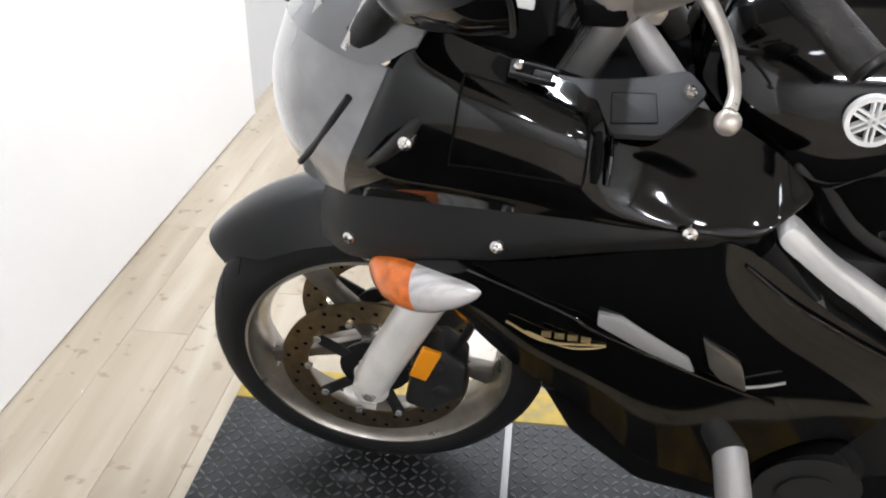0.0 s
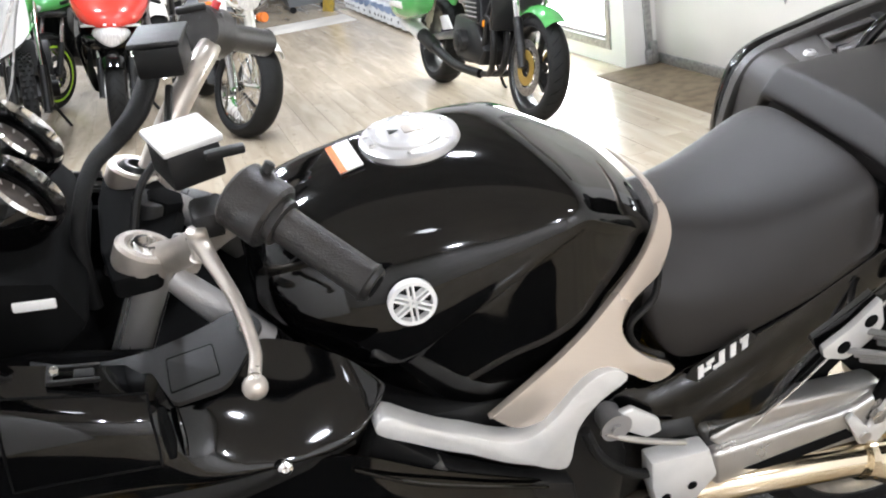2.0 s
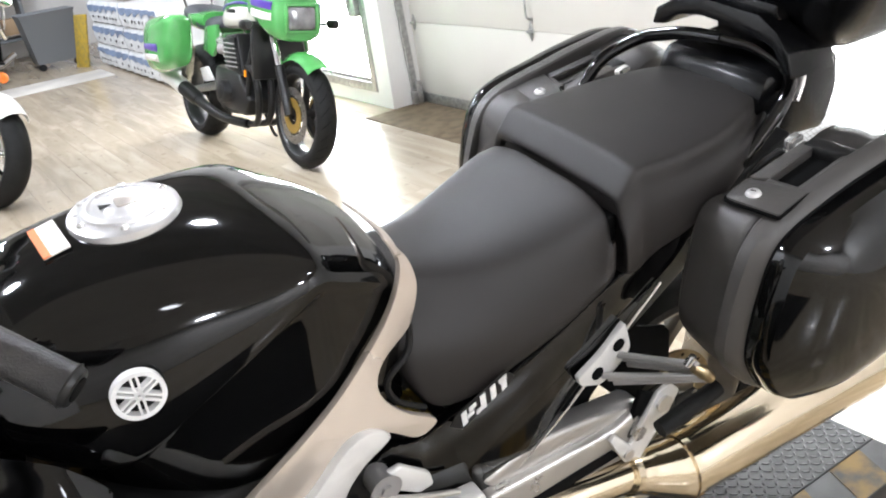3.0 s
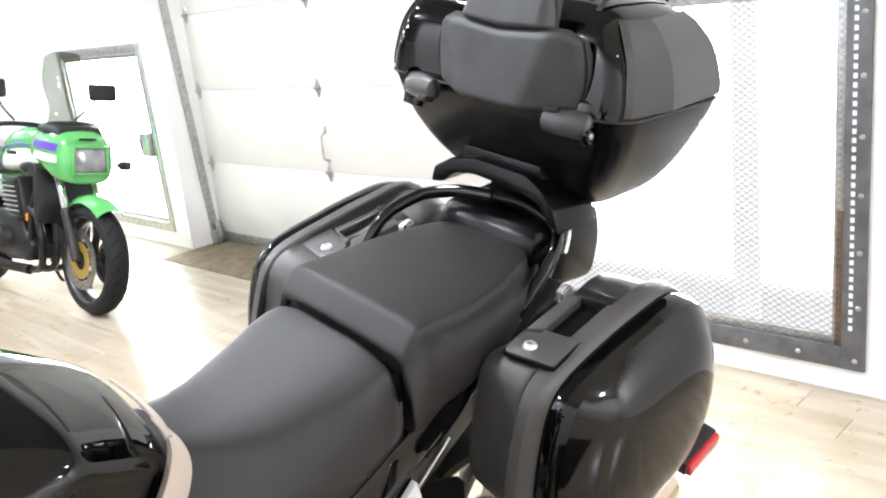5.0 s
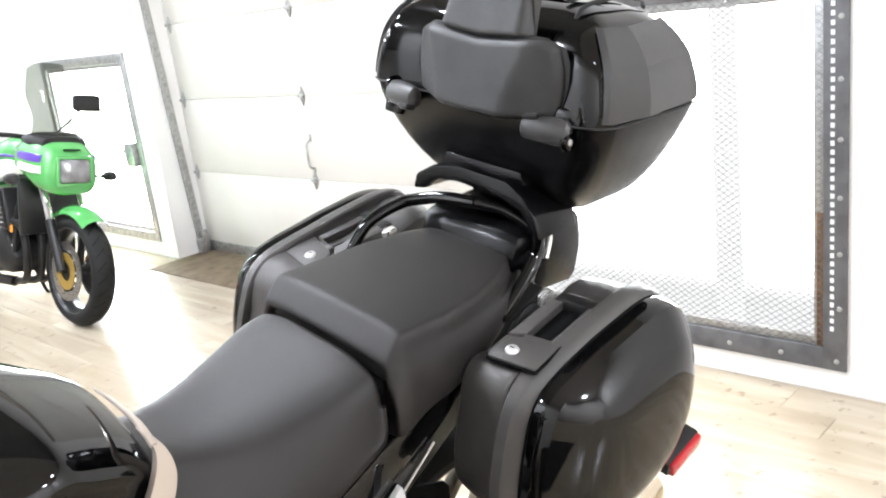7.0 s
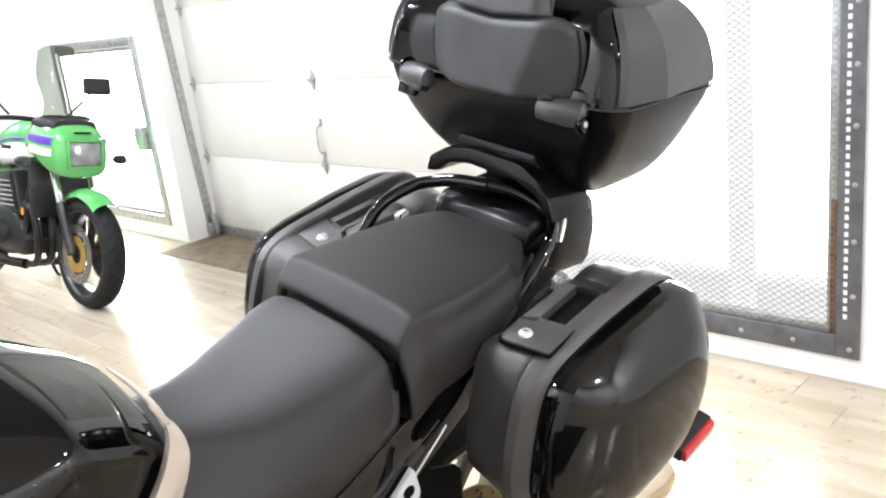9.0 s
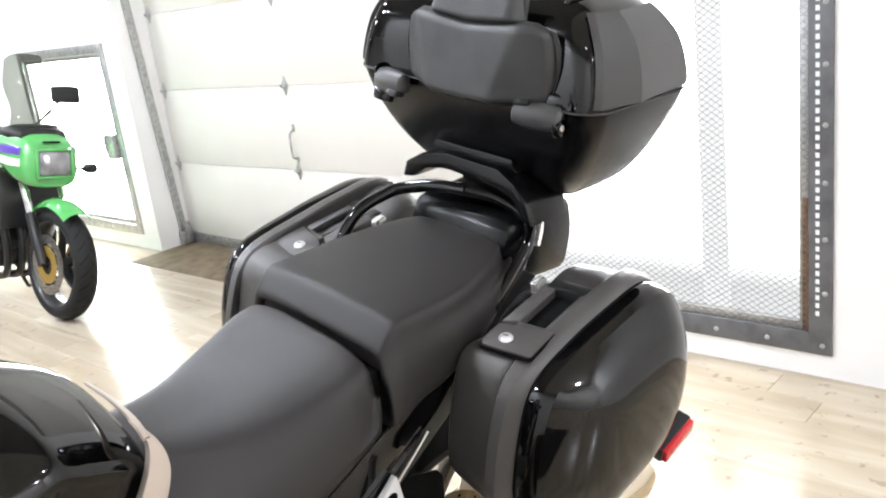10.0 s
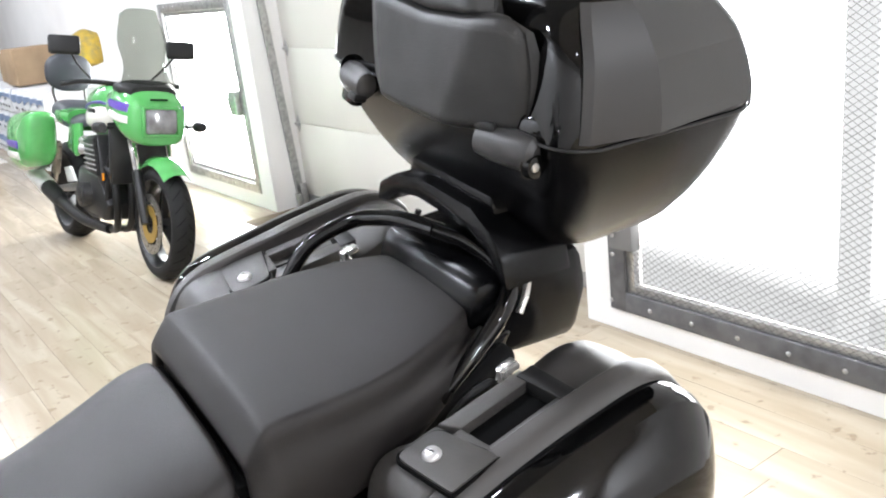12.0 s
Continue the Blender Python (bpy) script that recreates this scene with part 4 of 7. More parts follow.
nose = [(0.06, -0.2, 1.086), (0.09, -0.26, 1.1), (0.125, -0.32, 1.102), (0.14, -0.335, 1.09), (0.14, -0.33, 1.075), (0.125, -0.31, 1.062), (0.1, -0.285, 1.055), (0.07, -0.23, 1.052), (0.05, -0.2, 1.068)]
for s in (1, -1):
    ys = np.array([1, s, 1])
    mid = np.array(rear_rim)
    deep = mid.mean(0) + (mid - mid.mean(0)) * 0.93 + [0.006, 0, 0]
    rings = np.array([deep, mid, np.array(crease), np.array(nose), np.array(nose).mean(0) + (np.array(nose) - np.array(nose).mean(0)) * 0.4 - [0.006, -0.004, 0]])
    fine = np.stack([smooth_line(r, 4, True) for r in rings]) * ys + ([0, 0, 0] if s == 1 else [-0.01, 0, 0.075])
    fine = np.concatenate([fine[:1], np.stack([smooth_line(fine[1:, j], 3) for j in range(fine.shape[1])], 1)])
    mir = B("mirror", grid_bm(fine, closed_v=True, cap=True), BLACK, label="gloss black mirror housing", angle=30)
    part("mirror_rim", tube_bm(list(fine[1]) + [fine[1][0]], 0.0025, smooth=False, seg=8), SATIN, mir)
    part("rim_strip", tube_bm(fine[1][1:8] + [-0.001, 0, 0.0015], 0.0028, smooth=False, seg=8), SILVER, mir, "pale strip along the rim")
    glass_ring = fine[0] + [0.002, 0, 0]
    bm = bmesh.new()
    bm.faces.new([bm.verts.new(tuple(p)) for p in glass_ring])
    bmesh.ops.solidify(bm, geom=bm.faces[:], thickness=0.002)
    part("mirror_glass", bm, MIRROR, mir, "mirror glass")
    part("mirror_stalk", tube_bm(np.array([(0.11, -0.235, 1.055), (0.085, -0.215, 1.02), (0.06, -0.19, 0.975)]) * ys, [0.02, 0.017, 0.022], seg=12), SATIN, mir)
    part("mount_plate", moved(box_bm(0.12, 0.035, 0.012, 0.004), frame_at(np.array((0.03, -0.165, 0.985)) * ys, np.array((-0.5, -0.35, 0.8)) * ys, np.array((0.75, -0.6, 0.1)) * ys)), SATIN, mir)
    for q in ((0.0, -0.145), (0.05, -0.19)):
        part("mount_pin", cyl_bm(np.array((q[0] - 0.012, q[1] - 0.012, 0.965)) * ys, np.array((q[0] + 0.016, q[1] - 0.004, 1.02)) * ys, 0.005, seg=10), STEEL, mir)

# tank
tank = []
for x, zt, hy, zb in ((0.43, 0.95, 0.10, 0.88), (0.465, 0.978, 0.14, 0.84), (0.52, 1.0, 0.168, 0.8), (0.58, 1.013, 0.182, 0.75), (0.66, 1.02, 0.187, 0.7), (0.74, 1.017, 0.186, 0.67), (0.795, 1.007, 0.181, 0.658), (0.83, 0.993, 0.174, 0.655), (0.86, 0.977, 0.166, 0.655), (0.89, 0.96, 0.157, 0.655), (0.92, 0.942, 0.147, 0.672), (0.942, 0.926, 0.138, 0.69)):
    # the crease over the knee recess runs up to the rear and fades out there
    fade = 1.0 - min(1.0, max(0.0, (x - 0.74) / 0.09))
    zc = min(max(0.805 + (x - 0.554) * 0.52, zb + 0.035), zt - 0.05)
    row = [(x, -hy * math.sin(a) ** 0.92, zc + (zt - zc) * max(0.0, math.cos(a)) ** 0.86) for a in np.radians((0, 14, 28, 42, 56, 70, 82))]
    foot_y = 0.84 * hy + 0.012 * (1 - fade)
    low_y = hy - 0.003 - 0.019 * fade
    row += [(x, -0.999 * hy, zc + 0.003), (x, -hy + 0.001 + 0.002 * fade, zc - 0.004), (x, -hy + 0.002 + 0.012 * fade, zc - 0.009), (x, -low_y, zc - 0.022), (x, -0.5 * low_y - 0.5 * foot_y - 0.002, 0.6 * zc + 0.4 * zb), (x, -foot_y, zb)]
    tank.append(row)
tank = dense(tank, 4, 3)
ring = np.concatenate([tank, mirror_y(tank)[:, ::-1][:, 1:-1]], 1) + [0, 0.008, 0]
tk = B("fuel_tank", grid_bm(ring, closed_v=True, cap=True), BLACK, label="gloss black fuel tank", angle=55)
capm = frame_at((0.665, 0.012, 1.019), (-0.03, 0, 1))
part("filler_cap", moved(lathe_bm([(0.001, 0.0125), (0.022, 0.0125), (0.024, 0.011), (0.038, 0.011), (0.0395, 0.0125), (0.047, 0.0105), (0.0485, 0.007), (0.058, 0.006), (0.064, 0.003), (0.066, -0.004), (0.066, -0.012)], 48, "z"), capm), POLISHED, tk, "polished round filler cap")
part("lock_flap", moved(prism_bm(smooth_plate([(-0.008, -0.013), (0.02, -0.013), (0.02, 0.013), (-0.008, 0.013)], (0.004,) * 4), 0.0126, 0.0146, "z", 0.0006), capm), LEVER, tk, "key flap in the middle of the cap")
for k in range(6):
    a = math.pi * k / 3 + 0.3
    part("cap_screw", moved(lathe_bm([(0.001, 0.003), (0.004, 0.0025), (0.005, 0)], 10, "z"), capm @ Matrix.Translation((0.0545 * math.cos(a), 0.0545 * math.sin(a), 0.0062))), STEEL, tk)
part("key_flap", moved(prism_bm([(-0.026, -0.006), (-0.012, 0.0), (-0.026, 0.007)], 0.0125, 0.0138, "z", 0.0004), capm), SATIN, tk)
stm = frame_at((0.5775, 0.006, 1.0145), (-0.19, -0.04, 1), (1, 0.06, 0.19))
part("warning_sticker", moved(box_bm(0.031, 0.07, 0.002), stm), STICKER, tk, "small white and orange warning sticker")
part("sticker_band", moved(box_bm(0.009, 0.07, 0.002, 0, (-0.011, 0, 0.0004)), stm), STICKER_ORANGE, tk)


def tank_emblem(s):
    m = frame_at((0.602, 0.008 - 0.186 * s, 0.905), (-0.06, -1.0 * s, 0.12), (1, 0, 0))
    part("emblem", moved(lathe_bm([(0.0235, -0.008), (0.0235, 0.003), (0.0288, 0.003), (0.0288, -0.008)], 40, "z", closed=True), m), DECAL, tk, "round silver emblem as a plain ring with bars")
    for k in range(3):
        for q in (-0.0031, 0.0031):
            part("emblem_bar", moved(box_bm(0.048, 0.0028, 0.01, 0.0004, (0, q, -0.002)), m @ Matrix.Rotation(math.pi * k / 3 + 0.55, 4, "Z")), DECAL, tk)


tank_emblem(1)
tank_emblem(-1)

# silver trim between tank and seat
for s in (1, -1):
    outline = [(0.935, 0.945), (0.941, 0.921), (0.931, 0.889), (0.905, 0.851), (0.863, 0.811), (0.82, 0.776), (0.769, 0.744), (0.69, 0.702), (0.688, 0.697), (0.716, 0.674), (0.75, 0.672), (0.784, 0.683), (0.829, 0.702), (0.855, 0.709), (0.881, 0.706), (0.922, 0.68), (0.953, 0.692), (0.917, 0.716), (0.889, 0.745), (0.879, 0.776), (0.895, 0.806), (0.936, 0.835), (0.963, 0.866), (0.966, 0.892), (0.954, 0.924)]
    sm = smooth_line([(a, b, 0) for a, b in outline], 4, True)[:, :2]
    bm = prism_bm([tuple(p) for p in sm], -0.009, 0.002, "y", 0.003, 2)
    for v in bm.verts:
        back = max(0.0, (v.co.x - 0.94) / 0.02) if v.co.z > 0.8 else 0.0
        v.co.z -= 0.9 * max(0.0, v.co.z - 0.88) if s == -1 else 0.0
        v.co.y = s * (v.co.y - 0.13 - (0.94 - v.co.z) * 0.22 + 0.012 * back + 1.1 * max(0.0, v.co.z - 0.928))
    if s == 1:
        B("trim_edge", tube_bm([(0.941, -0.138, 0.93), (0.941, -0.12, 0.94), (0.941, -0.095, 0.946), (0.94, -0.05, 0.948), (0.938, 0.0, 0.946)], [0.005, 0.005, 0.004, 0.003, 0.002], seg=8), SILVER)
    B("tank_trim", bm, SILVER, label="champagne silver side trim")

# frame spars, engine
for s in (1, -1):
    outline = [(0.526, 0.78), (0.54, 0.8), (0.585, 0.755), (0.63, 0.714), (0.704, 0.665), (0.753, 0.672), (0.818, 0.72), (0.86, 0.722), (0.885, 0.695), (0.84, 0.675), (0.805, 0.64), (0.788, 0.574), (0.735, 0.606), (0.69, 0.632), (0.62, 0.688), (0.565, 0.74)]
    sm = smooth_line([(a, b, 0) for a, b in outline], 3, True)[:, :2]
    bm = prism_bm([tuple(p) for p in sm], -0.212 * s, -0.178 * s, "y", 0.006)
    for v in bm.verts:
        v.co.y += -s * 0.03 * max(0.0, (0.65 - v.co.x) / 0.12) + s * 0.015 * max(0.0, (v.co.x - 0.75) / 0.1)
    B("frame_spar", bm, ALLOY, label="bare cast aluminium frame spar")
    B("spar_bolt", cyl_bm((0.6, -0.232 * s, 0.672), (0.6, -0.2 * s, 0.672), 0.008, seg=12, bevel=0.002), STEEL)
    B("side_guard", prism_bm([(0.53, 0.765), (0.62, 0.66), (0.72, 0.59), (0.79, 0.56), (0.8, 0.5), (0.62, 0.56), (0.5, 0.7)], -0.222 * s, -0.19 * s, "y", 0.006), SATIN, label="black frame cover")
B("engine", join(prism_bm([(0.3, 0.5), (0.45, 0.72), (0.85, 0.68), (0.92, 0.5), (0.9, 0.28), (0.6, 0.2), (0.4, 0.28)], -0.16, 0.16, "y", 0.03),
                 cyl_bm((0.68, -0.2, 0.32), (0.68, -0.15, 0.32), 0.07, seg=32, bevel=0.008), cyl_bm((0.5, -0.19, 0.36), (0.5, -0.15, 0.36), 0.055, seg=32, bevel=0.008)), SATIN, label="dark finned engine block")
B("clutch_cover", join(cyl_bm((0.675, -0.232, 0.315), (0.675, -0.18, 0.315), 0.066, seg=36, bevel=0.01), cyl_bm((0.675, -0.238, 0.315), (0.675, -0.23, 0.315), 0.04, seg=36, bevel=0.003)), PLASTIC, label="dark grey round engine cover")
B("crash_bobbin", join(cyl_bm((0.545, -0.19, 0.42), (0.566, -0.285, 0.33), 0.0235, 0.0255, seg=24, bevel=0.004)), GREY_ALLOY, label="grey round crash bobbin")
B("bobbin_bolt", cyl_bm((0.566, -0.282, 0.332), (0.5672, -0.288, 0.3265), 0.013, seg=16), GROOVE)
# added dark block, fills the dark gap behind the engine
B("rear_filler", prism_bm([(0.82, 0.3), (1.06, 0.3), (1.12, 0.4), (1.02, 0.52), (0.85, 0.58)], -0.13, 0.13, "y", 0.02), SATIN, label="added dark block filling the gap behind the engine")
# added near-black block for the shadow under the fairing, hides the far rail
B("belly_filler", prism_bm([(0.22, 0.52), (0.27, 0.4), (0.33, 0.28), (0.45, 0.17), (0.62, 0.13), (0.85, 0.15), (0.85, 0.3), (0.6, 0.45), (0.35, 0.6)], -0.15, 0.15, "y", 0.02), GROOVE, label="added dark block standing for the shadow under the fairing")
B("radiator", box_bm(0.04, 0.34, 0.3, 0.01, (0.3, 0, 0.55)), DARK_RIM)

# linkage behind the spar
B("shift_rod", tube_bm([(0.85, -0.185, 0.6), (0.9, -0.19, 0.57), (0.985, -0.19, 0.53)], 0.005, seg=10), STEEL, label="thin steel shift rod")
B("pivot_boss", join(cyl_bm((0.87, -0.19, 0.605), (0.87, -0.15, 0.605), 0.02, seg=20, bevel=0.004), cyl_bm((0.87, -0.196, 0.605), (0.87, -0.19, 0.605), 0.009, seg=6, bevel=0.001)), GREY_ALLOY, label="cast pivot boss with a bolt")
B("link_arm", prism_bm([(0.86, 0.62), (0.9, 0.625), (0.945, 0.585), (0.95, 0.56), (0.925, 0.555), (0.88, 0.59)], -0.182, -0.17, "y", 0.004), ALLOY, label="cast aluminium link arm")
B("hose", tube_bm([(0.82, -0.19, 0.62), (0.845, -0.195, 0.56), (0.9, -0.19, 0.5), (0.96, -0.18, 0.47)], 0.008, seg=8), RUBBER)

# seats
def seat_bm(stations, nu=5, nv=5):
    rows = []
    for x, zt, hy, zb, crown in stations:
        rows.append([(x, 0, zt + crown), (x, -0.5 * hy, zt + crown * 0.7), (x, -0.82 * hy, zt - 0.008), (x, -0.97 * hy, zt - 0.035), (x, -1.0 * hy, zt - 0.07), (x, -1.0 * hy, (zt + zb) / 2 - 0.03), (x, -0.95 * hy, zb), (x, -0.5 * hy, zb - 0.004)])
    g = dense(rows, nu, nv)
    ring = np.concatenate([g, mirror_y(g)[:, ::-1][:, :-1]], 1)
    return grid_bm(ring, closed_v=True, cap=True)


rows = []
for x, zt, wt, wb, zb in ((0.925, 0.885, 0.07, 0.1, 0.77), (0.945, 0.87, 0.07, 0.142, 0.715), (0.975, 0.855, 0.079, 0.157, 0.675), (1.03, 0.843, 0.096, 0.164, 0.668), (1.1, 0.844, 0.115, 0.167, 0.688), (1.18, 0.862, 0.133, 0.174, 0.722), (1.24, 0.881, 0.144, 0.175, 0.752), (1.272, 0.889, 0.144, 0.173, 0.767), (1.287, 0.889, 0.141, 0.168, 0.775), (1.295, 0.875, 0.13, 0.155, 0.785)):
    rows.append([(x, 0, zt + 0.004), (x, -0.5 * wt, zt + 0.003), (x, -0.8 * wt, zt - 0.005), (x, -wt, zt - 0.02), (x, -wt - 0.5 * (wb - wt), zt - 0.055), (x, -wt - 0.85 * (wb - wt), zt - 0.095 if zt - zb > 0.12 else 0.5 * (zt + zb)), (x, -wb, zb + 0.014), (x, -wb + 0.012, zb), (x, -0.5 * wb, zb - 0.004)])
g = dense(rows, 5, 5)
seat = B("rider_seat", grid_bm(np.concatenate([g, mirror_y(g)[:, ::-1][:, :-1]], 1), closed_v=True, cap=True), VINYL, label="black vinyl rider seat")
B("seat_piping", tube_bm([(0.915, -0.112, 0.895), (0.945, -0.138, 0.85), (0.94, -0.15, 0.79), (0.905, -0.152, 0.755), (0.915, -0.152, 0.715), (0.96, -0.15, 0.678)], 0.005, seg=8), SATIN, seat)
rows = []
for x, zt, wt, wb, zb in ((1.306, 0.886, 0.138, 0.158, 0.8), (1.2985, 0.8895, 0.144, 0.168, 0.79), (1.2955, 0.896, 0.149, 0.176, 0.785), (1.298, 0.905, 0.151, 0.18, 0.784), (1.309, 0.9215, 0.151, 0.181, 0.785), (1.317, 0.932, 0.151, 0.181, 0.787), (1.323, 0.9372, 0.151, 0.181, 0.79), (1.333, 0.9392, 0.151, 0.18, 0.795), (1.36, 0.9395, 0.15, 0.178, 0.804), (1.42, 0.94, 0.152, 0.176, 0.815), (1.5, 0.944, 0.146, 0.168, 0.84), (1.57, 0.951, 0.126, 0.152, 0.872), (1.625, 0.955, 0.1, 0.126, 0.9), (1.66, 0.949, 0.073, 0.098, 0.915), (1.675, 0.937, 0.05, 0.07, 0.925)):
    rows.append([(x, 0, zt + 0.004), (x, -0.5 * wt, zt + 0.003), (x, -0.88 * wt, zt), (x, -0.99 * wt, zt - 0.006), (x, -wt - 0.25 * (wb - wt), zt - 0.03), (x, -wt - 0.75 * (wb - wt), 0.5 * (zt + zb)), (x, -wb, zb + 0.012), (x, -wb + 0.014, zb), (x, -0.5 * wb, zb - 0.004)])
g = dense(rows, 4, 4) + [0, -0.006, 0]
ring = np.concatenate([g, (mirror_y(g) + [0, -0.012, 0])[:, ::-1][:, :-1]], 1)
pill = B("pillion_seat", grid_bm(ring, closed_v=True, cap=True), VINYL, label="raised black vinyl pillion seat")
# near-black box painted in for the shadow between the two seats
B("seat_gap_shade", box_bm(0.02, 0.28, 0.06, 0.004, (1.294, -0.006, 0.838)), GROOVE, pill)

# tail covers with a lettered decal as bars
for s in (1, -1):
    outline = [(0.945, 0.632), (1.02, 0.662), (1.11, 0.69), (1.2, 0.735), (1.3, 0.783), (1.4, 0.805), (1.52, 0.85), (1.62, 0.9), (1.7, 0.905), (1.62, 0.84), (1.47, 0.795), (1.375, 0.742), (1.28, 0.655), (1.18, 0.56), (1.09, 0.474), (1.02, 0.478), (0.95, 0.51), (0.88, 0.56), (0.86, 0.61), (0.9, 0.64)]
    sm = smooth_line([(a, b, 0) for a, b in outline], 3, True)[:, :2]
    bm = prism_bm([tuple(p) for p in sm], -0.176 * s, -0.155 * s, "y", 0.006)
    for v in bm.verts:
        v.co.y += s * (0.015 * max(0, (1.15 - v.co.x) / 0.2) + 0.06 * max(0, (v.co.x - 1.4) / 0.3))
    tc = B("tail_cover", bm, BLACK, label="gloss black tail side cover")
    d = Vector((0.09, 0.0, 0.043)).normalized()
    part("cover_edge", tube_bm(np.array([(1.078, -0.17, 0.465), (1.18, -0.179, 0.556), (1.28, -0.179, 0.65), (1.375, -0.179, 0.738)]) * [1, s, 1], 0.0022, seg=6), STEEL, tc, "bright lower edge")
    plate = [(0.984, 0.648), (0.994, 0.663), (1.079, 0.705), (1.096, 0.687), (1.089, 0.677), (1.005, 0.632)]
    part("decal_field", prism_bm(plate, -0.1762 * s, -0.1745 * s, "y"), SATIN, tc, "dark six-sided decal field")
    base = Vector((0.999, -0.1772 * s, 0.648))
    for off, ln, wd, cross in ((0.004, 0.008, 0.02, 0), (0.016, 0.011, 0.006, 0.006), (0.013, 0.01, 0.006, -0.002), (0.034, 0.008, 0.022, 0), (0.026, 0.014, 0.006, -0.008), (0.05, 0.008, 0.02, 0), (0.064, 0.012, 0.006, 0.006), (0.067, 0.008, 0.018, -0.001)):
        m = frame_at(base + d * 1.2 * (off + ln / 2), (0, -s, 0.0), d)
        shapes = box_bm(1.2 * ln, 1.15 * wd, 0.0016, 0.0, (0, 1.15 * cross * s, 0))
        for v in shapes.verts:
            v.co.x += v.co.y * 0.35 * s
        part("decal", moved(shapes, m), DECAL, tc, "silver decal lettering as plain bars")
B("under_tail", prism_bm([(1.0, 0.64), (1.3, 0.76), (1.68, 0.9), (1.68, 0.86), (1.3, 0.6), (1.05, 0.5)], -0.15, 0.15, "y", 0.01), SATIN)

# grab rail, rack plate, tail lamp housing
for s in (1, -1):
    B("grab_rail", tube_bm([(1.545, -0.155, 0.872), (1.6, -0.15, 0.914), (1.65, -0.142, 0.952), (1.686, -0.12, 0.978), (1.688, -0.09, 0.997), (1.675, -0.045, 1.014), (1.655, 0.0, 1.02)] if s == 1 else [(1.5, 0.178, 0.872), (1.514, 0.18, 0.906), (1.552, 0.175, 0.957), (1.605, 0.142, 0.993), (1.628, 0.1, 1.008), (1.642, 0.06, 1.016), (1.655, 0.0, 1.02)], [0.008, 0.011, 0.012, 0.012, 0.012, 0.012, 0.012], seg=12), BLACK, label="gloss black tubular grab rail")
    B("rail_bolt", cyl_bm((1.556, -0.164 * s, 0.884), (1.556, -0.15 * s, 0.884), 0.007, seg=10, bevel=0.002), CHROME)
    B("rail_strut", tube_bm(np.array([(1.712, -0.126, 0.988), (1.705, -0.131, 0.965), (1.69, -0.137, 0.945)]) * [1, s, 1], 0.005, seg=8), STEEL if s == 1 else SATIN)
rack = [(0.17, 1.0), (0.163, 1.032), (0.12, 1.058), (0.06, 1.072), (-0.06, 1.07), (-0.1, 1.05), (-0.128, 1.02), (-0.142, 0.982), (-0.122, 0.988), (-0.095, 1.022), (-0.05, 1.036), (0.06, 1.04), (0.11, 1.03), (0.14, 1.006)]
B("luggage_rack", join(prism_bm([(a + 0.005, b) for a, b in rack], 1.668, 1.78, "x", 0.006), prism_bm([(0.12, 1.06), (-0.08, 1.06), (-0.07, 1.085), (0.11, 1.085)], 1.69, 1.9, "x", 0.006)), SHELL, label="black plastic luggage rack plate")
B("tail_housing", join(prism_bm([(1.64, 0.99), (1.82, 1.0), (1.84, 0.93), (1.825, 0.85), (1.7, 0.86), (1.62, 0.93)], -0.115, 0.115, "y", 0.02), box_bm(0.1, 0.16, 0.04, 0.01, (1.78, 0, 1.02))), SHELL, label="gloss black tail housing")


# hard cases at the sides
def deck_bm(outline, lo, hi, bevel=0.002):
    """A plate on the sloping top of a side case, between two heights over it."""
    bm = prism_bm(outline, lo, hi, "z", bevel, 2)
    for v in bm.verts:
        v.co.z += 0.884 + 0.17 * (v.co.x - 1.479)
    return bm


